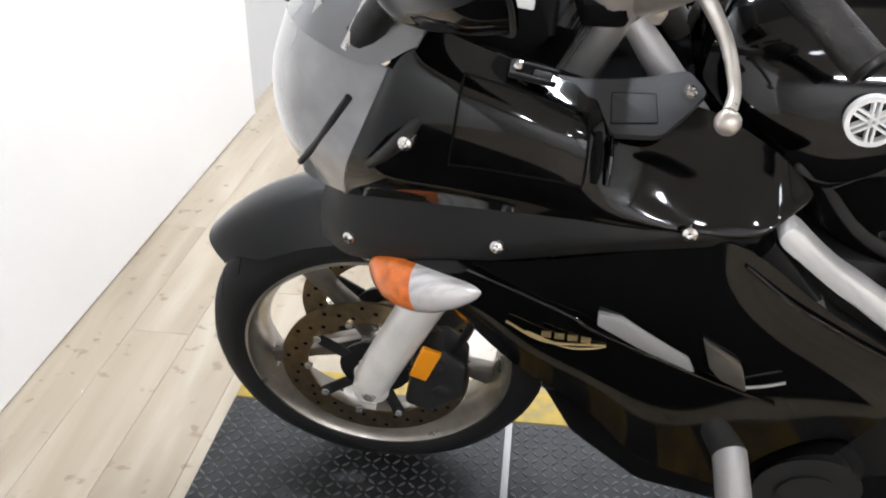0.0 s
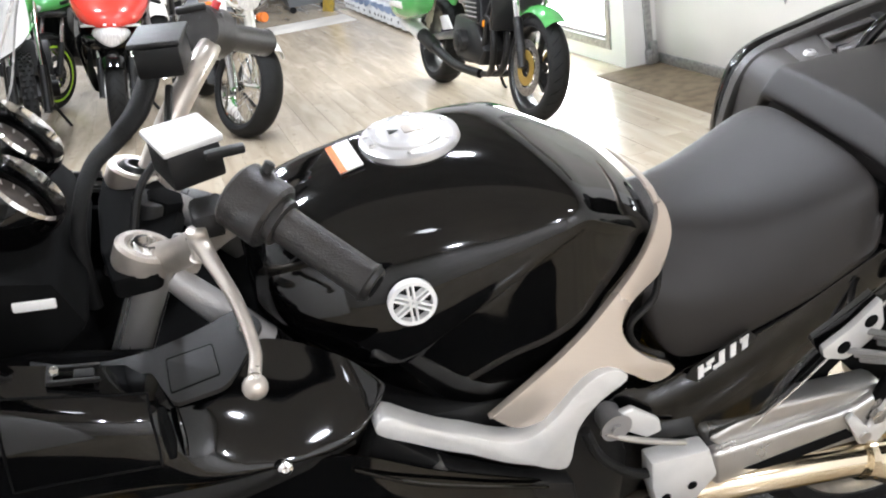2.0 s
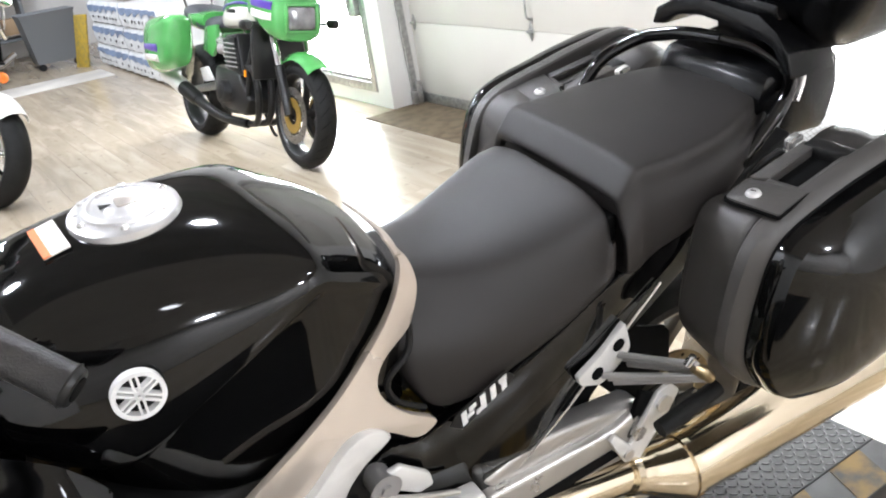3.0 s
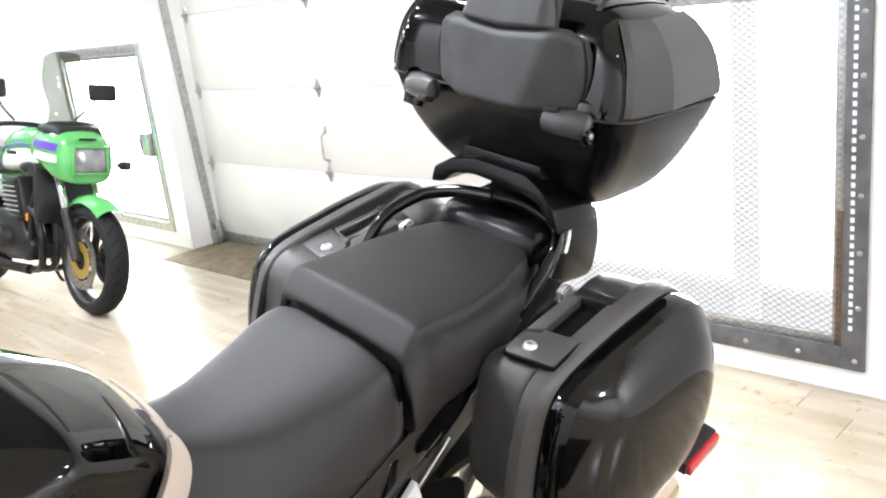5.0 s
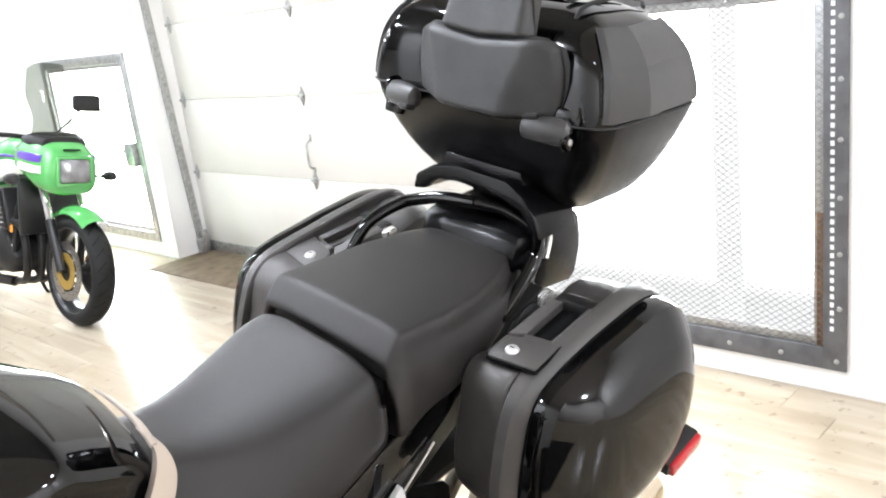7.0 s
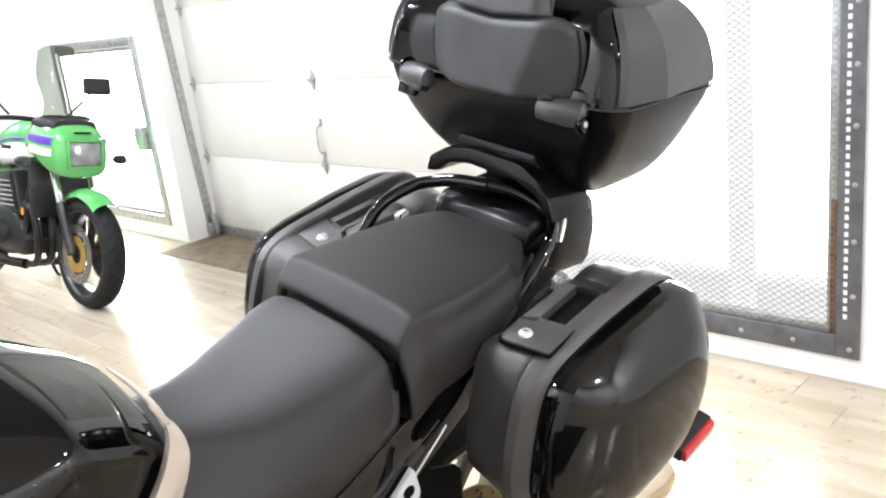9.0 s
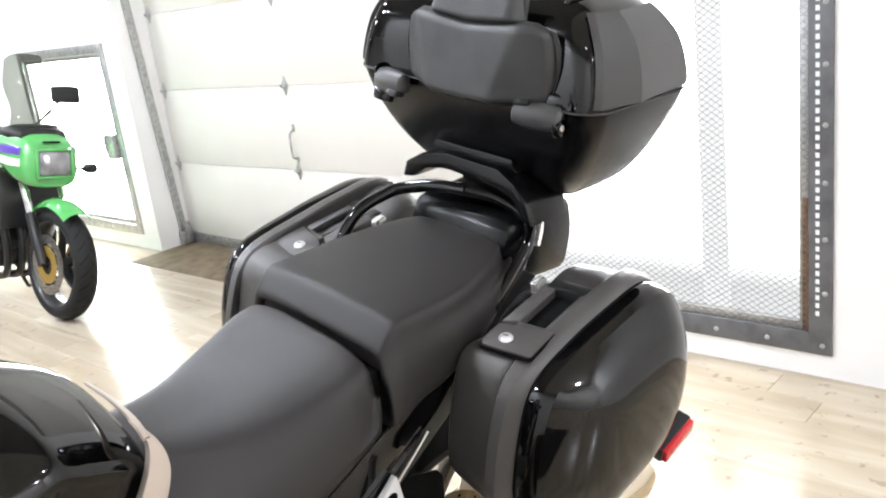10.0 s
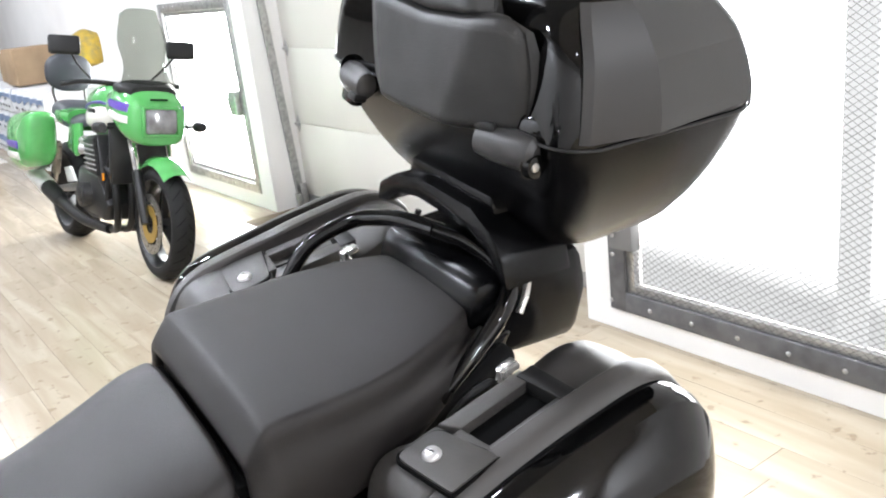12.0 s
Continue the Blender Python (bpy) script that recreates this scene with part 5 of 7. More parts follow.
def side_case(s):
    side = [(1.422, 0.70), (1.428, 0.77), (1.443, 0.83), (1.478, 0.862), (1.565, 0.89), (1.65, 0.907), (1.735, 0.917), (1.79, 0.897), (1.828, 0.848), (1.85, 0.775), (1.845, 0.69), (1.808, 0.62), (1.745, 0.575), (1.655, 0.548), (1.56, 0.537), (1.488, 0.565), (1.446, 0.615), (1.426, 0.655)]
    o = smooth_line([(a, b, 0) for a, b in side], 4, True)[:, :2]
    c = np.array((1.645, 0.735))

    fore, lift = (0.0, 0.0) if s == 1 else (0.05, 0.012)  # the far case hangs a little further forward

    def ring(y, k, drop=0.0, ahead=0.0, corner=0.0):
        q = c + (o - c) * k
        out = []
        for x, z in q:
            top = max(0.0, min(1.0, (z - 0.8) / 0.06))
            fade = min(1.0, max(0.0, (1.72 - x) / 0.05), max(0.0, (x - 1.48) / 0.05)) if drop > 0 else 1.0
            w = corner * math.exp(-((x - 1.455) ** 2 + (z - 0.85) ** 2) / 0.05**2)
            x, z = x - 0.5 * w, z + 0.85 * w
            out.append((x - (ahead + fore) * max(0.0, (1.56 - x) / 0.14), y * s + 0.02, z + top * (lift - drop * fade)))
        return out

    shell = np.array([ring(-0.19, 0.8, 0.012, 0.02), ring(-0.194, 0.9, 0.014, 0.02, 0.01), ring(-0.206, 0.955, 0.016, 0.018, 0.018), ring(-0.24, 0.985, 0.016, 0.014, 0.02), ring(-0.288, 1.0, 0.014, 0.01, 0.016), ring(-0.293, 1.0, 0.006, 0.01, 0.01), ring(-0.2945, 1.0, -0.009, 0.02), ring(-0.298, 1.0, -0.0125, 0.026), ring(-0.316, 1.0, -0.0115, 0.024), ring(-0.329, 1.0, -0.006, 0.012), ring(-0.333, 1.0, -0.001, 0.002), ring(-0.335, 0.985)])
    sc = B("side_case", grid_bm(shell, closed_v=True, cap=True), CASE, label="black hard side case with a gloss lid", angle=30)
    lid = np.array([ring(-0.3355, 0.975), ring(-0.336, 0.998), ring(-0.341, 1.004), ring(-0.356, 1.002), ring(-0.372, 0.978), ring(-0.376, 0.965), ring(-0.39, 0.895), ring(-0.408, 0.785), ring(-0.413, 0.745), ring(-0.422, 0.66), ring(-0.432, 0.5), ring(-0.437, 0.25)])
    sm = np.stack([smooth_line(lid[:, j], 2) for j in range(lid.shape[1])], 1)
    part("lid", grid_bm(sm, closed_v=True, cap=True), BLACK, sc, "gloss black faceted case lid", angle=24)
    rim = np.array(ring(-0.3352, 0.993))
    part("lid_seal", tube_bm(list(rim) + [rim[0]], 0.0028, smooth=False, seg=8), GROOVE, sc, "dark rubber lid seal")
    ys = np.array([1, s, 1])
    my = 0.0085 * (1 - s)  # the far case sits a little further out

    def deck(name, outline, lo, hi, mat, label="", bevel=0.002):
        pts = [(x, y * s + my) for x, y in outline]
        return part(name, deck_bm(pts, lo, hi, bevel), mat, sc, label)

    # top deck round the handle slot, the end tab and the lock plate
    deck("deck_front", [(1.462, -0.206), (1.511, -0.203), (1.536, -0.285), (1.475, -0.285)], -0.03, 0.0, CASE, "", 0.004)
    deck("slot_side", [(1.512, -0.205), (1.64, -0.199), (1.64, -0.222), (1.528, -0.23)], -0.02, 0.0015, CASE, "inner side of the handle slot")
    deck("slot_side", [(1.533, -0.273), (1.64, -0.267), (1.652, -0.285), (1.5365, -0.291)], -0.02, 0.0015, CASE, "outer side of the handle slot")
    deck("slot_front", [(1.5125, -0.23), (1.5275, -0.2295), (1.535, -0.274), (1.532, -0.284)], -0.02, 0.0015, CASE)
    deck("end_tab", [(1.628, -0.206), (1.656, -0.204), (1.664, -0.288), (1.642, -0.29)], -0.02, 0.003, SATIN, "black slot end tab")
    deck("slot", [(1.52, -0.225), (1.645, -0.22), (1.645, -0.272), (1.525, -0.278)], -0.03, -0.014, GROOVE, "dark handle slot")
    plate = deck("lock_plate", smooth_plate([(1.447, -0.213), (1.507, -0.211), (1.531, -0.293), (1.463, -0.3)], (0.016, 0.014, 0.002, 0.004)), -0.004, 0.0032, CASE, "grey plastic lock plate", 0.0014)
    deck("plate_gap", smooth_plate([(1.444, -0.21), (1.51, -0.2085), (1.5345, -0.2945), (1.461, -0.303)], (0.016, 0.014, 0.002, 0.004)), -0.004, 0.0008, GROOVE, "", 0.0)
    f = frame_at((1.479, -0.241 * s + my, 0.8875), (-0.168, 0, 0.985), (0.985, 0, 0.168))
    part("lock", moved(lathe_bm([(0.001, 0.0055), (0.0045, 0.0055), (0.0075, 0.005), (0.0095, 0.004), (0.0115, 0.001), (0.012, -0.002)], 24, "z"), f), POLISHED, sc, "round chrome key lock")
    part("keyhole", moved(box_bm(0.0018, 0.0075, 0.001), f @ pose(0, 0, 0.0056, 0, 0, 20)), GROOVE, sc)
    part("catch", moved(join(box_bm(0.02, 0.018, 0.01, 0.003), cyl_bm((-0.012, 0, -0.012), (-0.012, 0, 0.004), 0.008, seg=12, bevel=0.002)), frame_at((1.635, -0.186 * s + my, 0.912), (-0.2, 0, 1))), STEEL, sc, "bright catch")
    part("latch_hook", tube_bm(np.array([(1.55, -0.176, 0.86), (1.575, -0.18, 0.885), (1.605, -0.182, 0.896), (1.62, -0.178, 0.885)]) * ys + [0, my, 0], 0.006, seg=8), SATIN, sc)
    for x, z in ((1.452, 0.838), (1.437, 0.795)):
        part("lid_hinge", cyl_bm((x, -0.303 * s, z), (x + 0.006, -0.32 * s, z + 0.004), 0.007, 0.005, seg=12, bevel=0.002), BLACK, sc, "small gloss hinge knuckle")
    rf = frame_at((1.785, -0.39 * s + 0.5 * my, 0.622), (0, -s, -0.12), (0.94, 0, 0.34))
    part("reflector_base", moved(join(box_bm(0.098, 0.036, 0.05, 0.006, (0, 0, -0.014)), box_bm(0.06, 0.03, 0.03, 0.005, (-0.02, 0, -0.04))), rf), SATIN, sc, "black reflector holder")
    part("reflector", moved(box_bm(0.09, 0.031, 0.012, 0.004, (0, 0, 0.013)), rf), RED, sc, "red reflector")
    return sc


side_case(1)
side_case(-1)


# top case with backrest
def top_case():
    cy = 0.027

    def ring(z, x0, x1, hy, r=0.05, rr=0.1, n=8):
        rr = min(rr, hy * 0.9)
        out = []
        for q, qx, qy, a0 in ((rr, x1 - rr, hy - rr, 0), (r, x0 + r, hy - r, 90), (r, x0 + r, -hy + r, 180), (rr, x1 - rr, -hy + rr, 270)):
            for k in range(n):
                a = radians(a0 + 90 * k / (n - 1))
                out.append((qx + q * math.cos(a), cy + qy + q * math.sin(a), z))
        return out

    base = np.array([ring(0.998, 1.8, 1.97, 0.125, 0.04, 0.07), ring(1.006, 1.775, 1.985, 0.152, 0.05, 0.09), ring(1.035, 1.735, 2.0, 0.188, 0.05), ring(1.085, 1.7, 2.012, 0.222), ring(1.135, 1.677, 2.016, 0.248), ring(1.175, 1.664, 2.02, 0.264), ring(1.196, 1.66, 2.022, 0.269)])
    box = B("top_case", grid_bm(np.stack([smooth_line(base[:, j], 2) for j in range(base.shape[1])], 1), closed_v=True, cap=True), SHELL, label="black top case with a gloss lid and a padded backrest")
    levels = ((1.2, 1.66, 2.022, 0.269), (1.225, 1.662, 2.018, 0.268), (1.28, 1.67, 1.998, 0.257), (1.318, 1.682, 1.972, 0.236), (1.338, 1.696, 1.95, 0.218), (1.356, 1.725, 1.92, 0.185), (1.366, 1.76, 1.89, 0.145), (1.37, 1.79, 1.86, 0.1))
    top = np.array([ring(*lv, min(0.045, lv[3] * 0.4)) for lv in levels])
    part("lid", grid_bm(np.stack([smooth_line(top[:, j], 2) for j in range(top.shape[1])], 1), closed_v=True, cap=True), BLACK, box, "gloss black case lid", angle=24)
    seam = np.array(ring(1.198, 1.658, 2.024, 0.271))
    part("lid_seal", tube_bm(list(seam) + [seam[0]], 0.002, smooth=False, seg=8), PLASTIC, box)
    for s in (1, -1):
        rows = []
        for z, x0, x1, hy in levels[:5]:
            rows.append([(x, hy + d, z + 0.006) for x, d in ((x0 + 0.016, -0.007), (x0 + 0.024, 0.0015), (0.55 * x0 + 0.45 * (x1 - 0.1), 0.016), (x1 - 0.058, -0.003), (x1 - 0.04, -0.016))])
        panel = np.array(rows) * [1, s, 1] + [0, cy, 0]
        panel = np.stack([smooth_line(panel[:, j], 3) for j in range(panel.shape[1])], 1)
        part("side_panel", grid_bm(panel, 0.003), PANEL, box, "satin grey side panel with an upright facet", angle=9)
        # latch pods
        f = frame_at((1.648, cy - 0.012 - 0.168 * s, 1.186), (-0.85, -0.2 * s, 0.2), (0.1, -s, 0.0))
        pod = part("latch", moved(grid_bm(np.array([[(x, hy * math.cos(a), hy * 0.8 * math.sin(a)) for a in np.linspace(0, 2 * math.pi, 18, endpoint=False)] for x, hy in ((-0.045, 0.011), (-0.042, 0.018), (-0.02, 0.0215), (0.015, 0.0225), (0.034, 0.02), (0.04, 0.012))]), closed_v=True, cap=True), f), POD, box, "grey latch pod")
        part("latch_pin", moved(cyl_bm((0.036, -0.012, 0.004), (0.0455, -0.012, 0.006), 0.0055, seg=14, bevel=0.002), f), STEEL, pod, "bright latch pin")
        part("latch_cap", moved(cyl_bm((0.034, -0.012, 0.0), (0.044, -0.012, 0.002), 0.014, seg=18, bevel=0.003), f), BLACK, pod, "gloss black pivot cap")
        part("latch_mount", moved(box_bm(0.05, 0.03, 0.02, 0.006, (0.03, 0.026, -0.008)), f), BLACK, pod, "gloss black latch mount")
        part("latch_tab", moved(box_bm(0.03, 0.012, 0.02, 0.004, (-0.03, 0.018, 0.006)), f), SATIN, pod)
        part("top_rail", tube_bm(np.array([(1.72, 0.165, 1.35), (1.75, 0.165, 1.37), (1.85, 0.165, 1.376), (1.92, 0.155, 1.364), (1.945, 0.15, 1.35)]) * [1, s, 1] + [0, cy, 0], 0.004, seg=8), SATIN, box)
    for k in range(4):
        y = cy - 0.12 + 0.08 * k
        part("lid_rib", tube_bm([(1.76, y, 1.372), (1.84, y, 1.378), (1.92, y, 1.366)], 0.005, seg=8), SATIN, box)
    # backrest: a padded shield with faceted cheeks, and a head pad above
    pc = cy - 0.039

    def cushion(z_low, z_high, half, front, crease):
        """A padded sheet facing forward: rounded border, flat middle, cheeks falling back past the crease."""
        n, m = 32, 24
        rows = []
        for i in range(m + 1):
            t = i / m
            row = []
            for j in range(n + 1):
                q = 2 * j / n - 1
                w = half(t)
                y = q * w
                z = z_low(q) + (z_high(q) - z_low(q)) * t
                b = min((1 - abs(q)) * w, t * (z_high(0) - z_low(0)), (1 - t) * (z_high(0) - z_low(0)))
                roll = 0.02 * max(0.0, 1 - b / 0.013) ** 2.2
                cheek = 0.5 * max(0.0, abs(y) - crease(t))
                row.append((front(t) + roll + cheek, pc + y, z))
            rows.append(row)
        g = np.pad(np.array(rows), ((1, 1), (1, 1), (0, 0)), mode="edge")
        for edge in (g[0], g[-1], g[:, 0], g[:, -1]):
            edge[:, 0] = 1.658
        return grid_bm(g)

    def seam(q):
        return 1.318 + 0.009 * min(1.0, abs(q) / 0.6)

    br = part("backrest", cushion(lambda q: 1.192 + 0.012 * abs(q) ** 3, lambda q: seam(q) - 0.014 * max(0, abs(q) - 0.82) / 0.18, lambda t: 0.15 + 0.012 * math.sin(math.pi * t), lambda t: 1.606 + 0.02 * t, lambda t: 0.062 + 0.042 * t), PAD, box, "padded backrest in worn vinyl, lightened for the light it faces", angle=60)
    part("head_pad", cushion(lambda q: seam(0.6 * q) - 0.004, lambda q: 1.412 - 0.02 * abs(q) ** 3, lambda t: 0.098 - 0.01 * t, lambda t: 1.626 + 0.03 * t, lambda t: 0.075), PAD, br, "raised head of the backrest", angle=60)
    part("pad_back", prism_bm([(-0.11, 1.21), (0.11, 1.21), (0.115, 1.29), (0.06, 1.34), (-0.06, 1.34), (-0.115, 1.29)], 1.645, 1.7, "x", 0.01), SATIN, br).location = (0, pc, 0)
    return box


top_case()

# rear wheel, swing arm, exhaust, pegs
wheel(bike, Matrix.Translation((1.53, 0, 0.31)), 0.312, 0.175, RIM, disc=0.14, discs=(-1,), label="rear wheel with a silver rim")
for s in (1, -1):
    ys = np.array([1, s, 1])
    can = B("silencer", join(tube_bm(np.array([(1.326, -0.2, 0.366), (1.36, -0.2015, 0.353), (1.42, -0.2045, 0.331), (1.45, -0.206, 0.32)]) * ys, [0.032, 0.039, 0.055, 0.062], seg=32), tube_bm(np.array([(1.45, -0.206, 0.32), (1.93, -0.232, 0.35), (1.98, -0.235, 0.354)]) * ys, [0.062, 0.064, 0.05], seg=32, smooth=False)), EXHAUST, label="polished steel silencer")
    part("band", tube_bm(np.array([(1.442, -0.2056, 0.321), (1.456, -0.2063, 0.3205)]) * ys, 0.0645, seg=32), EXHAUST, can)
    part("collar", tube_bm(np.array([(1.318, -0.1996, 0.369), (1.332, -0.2003, 0.364)]) * ys, 0.037, seg=28), EXHAUST, can, "clamp round the pipe")
    B("exhaust_pipe", tube_bm(np.array([(0.85, -0.12, 0.3), (1.0, -0.16, 0.375), (1.15, -0.185, 0.383), (1.325, -0.2, 0.366)]) * ys, 0.029, seg=20), EXHAUST, label="polished exhaust pipe")
    # pillion peg hanger: a drilled plate, two webbed arms to the peg and two struts
    hg = B("peg_hanger", prism_bm(smooth_plate([(1.3, 0.698), (1.317, 0.642), (1.296, 0.618), (1.26, 0.594), (1.217, 0.611), (1.211, 0.63), (1.255, 0.656)], (0.006, 0.012, 0.012, 0.012, 0.008, 0.005, 0.02)), -0.186 * s, -0.175 * s, "y", 0.002), ALLOY, label="cast aluminium pillion peg hanger")
    for r0, r1, e0, e1 in (((1.292, 0.638), (1.317, 0.608), (1.322, 0.69), (1.343, 0.664)), ((1.262, 0.61), (1.29, 0.583), (1.337, 0.661), (1.346, 0.648))):
        web = np.array([[(r0[0], -0.184, r0[1]), (e0[0], -0.31, e0[1])], [(r1[0], -0.184, r1[1]), (e1[0], -0.31, e1[1])]]) * ys
        mid_ = web.mean(0)
        part("web_arm", join(grid_bm(web, 0.005), tube_bm(web[0], [0.0055, 0.004], smooth=False, seg=8), tube_bm(web[1], [0.0055, 0.004], smooth=False, seg=8), tube_bm(mid_, [0.004, 0.003], smooth=False, seg=8)), GREY_ALLOY, hg, "ribbed cast arm")
    part("strut", prism_bm([(1.35, 0.535), (1.39, 0.51), (1.349, 0.42), (1.319, 0.448)], -0.19 * s, -0.178 * s, "y", 0.004), GROOVE, hg, "black strut")
    part("strut", prism_bm([(1.378, 0.525), (1.405, 0.535), (1.43, 0.508), (1.411, 0.471), (1.352, 0.39), (1.316, 0.4), (1.277, 0.469), (1.288, 0.479), (1.326, 0.435)], -0.2 * s, -0.19 * s, "y", 0.003), ALLOY, hg, "bright cast linkage")
    for p, r in (((1.289, 0.66), 0.0115), ((1.249, 0.622), 0.0115)):
        part("hole", cyl_bm((p[0], -0.1872 * s, p[1]), (p[0], -0.17 * s, p[1]), r, seg=18), GROOVE, hg)
    part("strut_bolt", cyl_bm((1.32, -0.205 * s, 0.42), (1.32, -0.198 * s, 0.42), 0.009, seg=12, bevel=0.002), STEEL, hg)
    part("strut_bolt", cyl_bm((1.39, -0.207 * s, 0.5), (1.39, -0.198 * s, 0.5), 0.014, seg=12, bevel=0.003), STEEL, hg)
    part("rod", join(tube_bm(np.array([(1.345, -0.24, 0.494), (1.475, -0.24, 0.519)]) * ys, 0.015, smooth=False, seg=14)), RUBBER, hg, "black rubber-sleeved rod")
    part("peg", tube_bm(np.array([(1.325, -0.303, 0.678), (1.338, -0.312, 0.668), (1.35, -0.316, 0.655)]) * ys, [0.008, 0.011, 0.009], seg=14), DISC, hg)
    part("peg_spring", cyl_bm((1.315, -0.3 * s, 0.685), (1.319, -0.305 * s, 0.703), 0.006, seg=10, bevel=0.001), CHROME, hg)
    # added black sheet for the dark behind the hanger, bright gaps cut out
    B("dark_backing", prism_bm([(1.44, 0.69), (1.1, 0.61), (1.1, 0.47), (1.29, 0.45), (1.297, 0.505), (1.315, 0.522), (1.365, 0.465), (1.4, 0.443), (1.484, 0.49), (1.474, 0.567), (1.46, 0.584), (1.39, 0.612), (1.421, 0.637)], -0.124 * s, -0.118 * s, "y", 0.002), GROOVE, label="added matt black sheet for the dark behind the peg hanger")
    arm = B("swing_arm", join(prism_bm([(1.04, 0.495), (1.09, 0.515), (1.14, 0.527), (1.27, 0.512), (1.35, 0.503), (1.37, 0.49), (1.3, 0.472), (1.06, 0.472)], -0.175 * s, -0.13 * s, "y", 0.014, 3),
                              prism_bm([(1.04, 0.478), (1.298, 0.477), (1.345, 0.497), (1.385, 0.465), (1.385, 0.39), (1.2, 0.4), (1.05, 0.4)], -0.19 * s, -0.13 * s, "y", 0.01, 3)), ARM_ALLOY, label="cast aluminium swing arm")
    part("arm_slot", prism_bm([(1.1, 0.425), (1.29, 0.438), (1.312, 0.415), (1.145, 0.405)], -0.1915 * s, -0.185 * s, "y", 0.0), GROOVE, arm)
    part("arm_bolt", cyl_bm((1.345, -0.2 * s, 0.452), (1.345, -0.186 * s, 0.452), 0.014, seg=6, bevel=0.002), STEEL, arm)
    foot = B("footrest_bracket", prism_bm([(0.925, 0.518), (1.025, 0.508), (1.045, 0.445), (1.01, 0.4), (0.945, 0.405), (0.93, 0.46)], -0.2 * s, -0.165 * s, "y", 0.005), ALLOY, label="cast footrest bracket")
    for q in ((0.955, 0.432), (1.0, 0.44)):
        part("hole", cyl_bm((q[0], -0.2012 * s, q[1]), (q[0], -0.19 * s, q[1]), 0.008, seg=14), GROOVE, foot)
    part("footrest", tube_bm(np.array([(0.96, -0.2, 0.41), (0.95, -0.26, 0.4), (0.945, -0.32, 0.4)]) * ys, 0.012, seg=12), RUBBER, foot)
    B("spring_coil", tube_bm([(0.99 + 0.011 * k / 8, 0.05 * math.cos(k * math.pi / 4), 0.5 + 0.05 * math.sin(k * math.pi / 4)) for k in range(40)], 0.006, n=2, seg=6), YELLOW, label="yellow suspension spring") if s == 1 else None

HELD = Matrix.Translation((0, 0.02, 0)) @ TURNED

# controls: steering head, bars, levers, tubs, gauges
YOKE = Matrix.Translation((-0.028, 0, 0.008)) @ HELD
B("top_yoke", moved(join(prism_bm([(0.31, -0.135), (0.36, -0.135), (0.385, -0.06), (0.4, 0.0), (0.385, 0.06), (0.36, 0.135), (0.31, 0.135), (0.3, 0.06), (0.3, -0.06)], 0.955, 0.985, "z", 0.008),
                         cyl_bm((0.372, 0, 0.97), (0.385, 0, 1.0), 0.024, seg=6, bevel=0.004)), YOKE), GROOVE, label="dark cast top yoke")
for s in (-1, 1):
    clamp = B("bar_clamp", moved(join(lathe_bm([(0.018, -0.008), (0.027, -0.008), (0.029, -0.004), (0.029, 0.014), (0.026, 0.017), (0.021, 0.017), (0.018, 0.013)], 28, "z", closed=True), box_bm(0.034, 0.018, 0.02, 0.006, (0.036, 0, 0.004))), YOKE @ frame_at((0.346, s * 0.1, 0.98), (0.44, 0, 0.9)) @ Matrix.Scale(1.2, 4)), LEVER, label="bright cast bar clamp round the fork top")
    part("fork_cap", moved(lathe_bm([(0.001, 0.012), (0.008, 0.012), (0.009, 0.02), (0.013, 0.02), (0.018, 0.014), (0.0185, 0.0)], 20, "z"), YOKE @ frame_at((0.346, s * 0.1, 0.98), (0.44, 0, 0.9)) @ Matrix.Scale(1.2, 4)), CHROME if s == -1 else DARK_RIM, clamp, "round fork cap")
    part("pinch_bolt", moved(cyl_bm((0.388, s * 0.1 - 0.016, 0.988), (0.388, s * 0.1 + 0.016, 0.988), 0.007, seg=12, bevel=0.001), YOKE), STEEL, clamp)
B("ignition_switch", moved(cyl_bm((0.33, 0, 0.97), (0.342, 0, 1.01), 0.024, seg=24, bevel=0.004), HELD), SATIN)
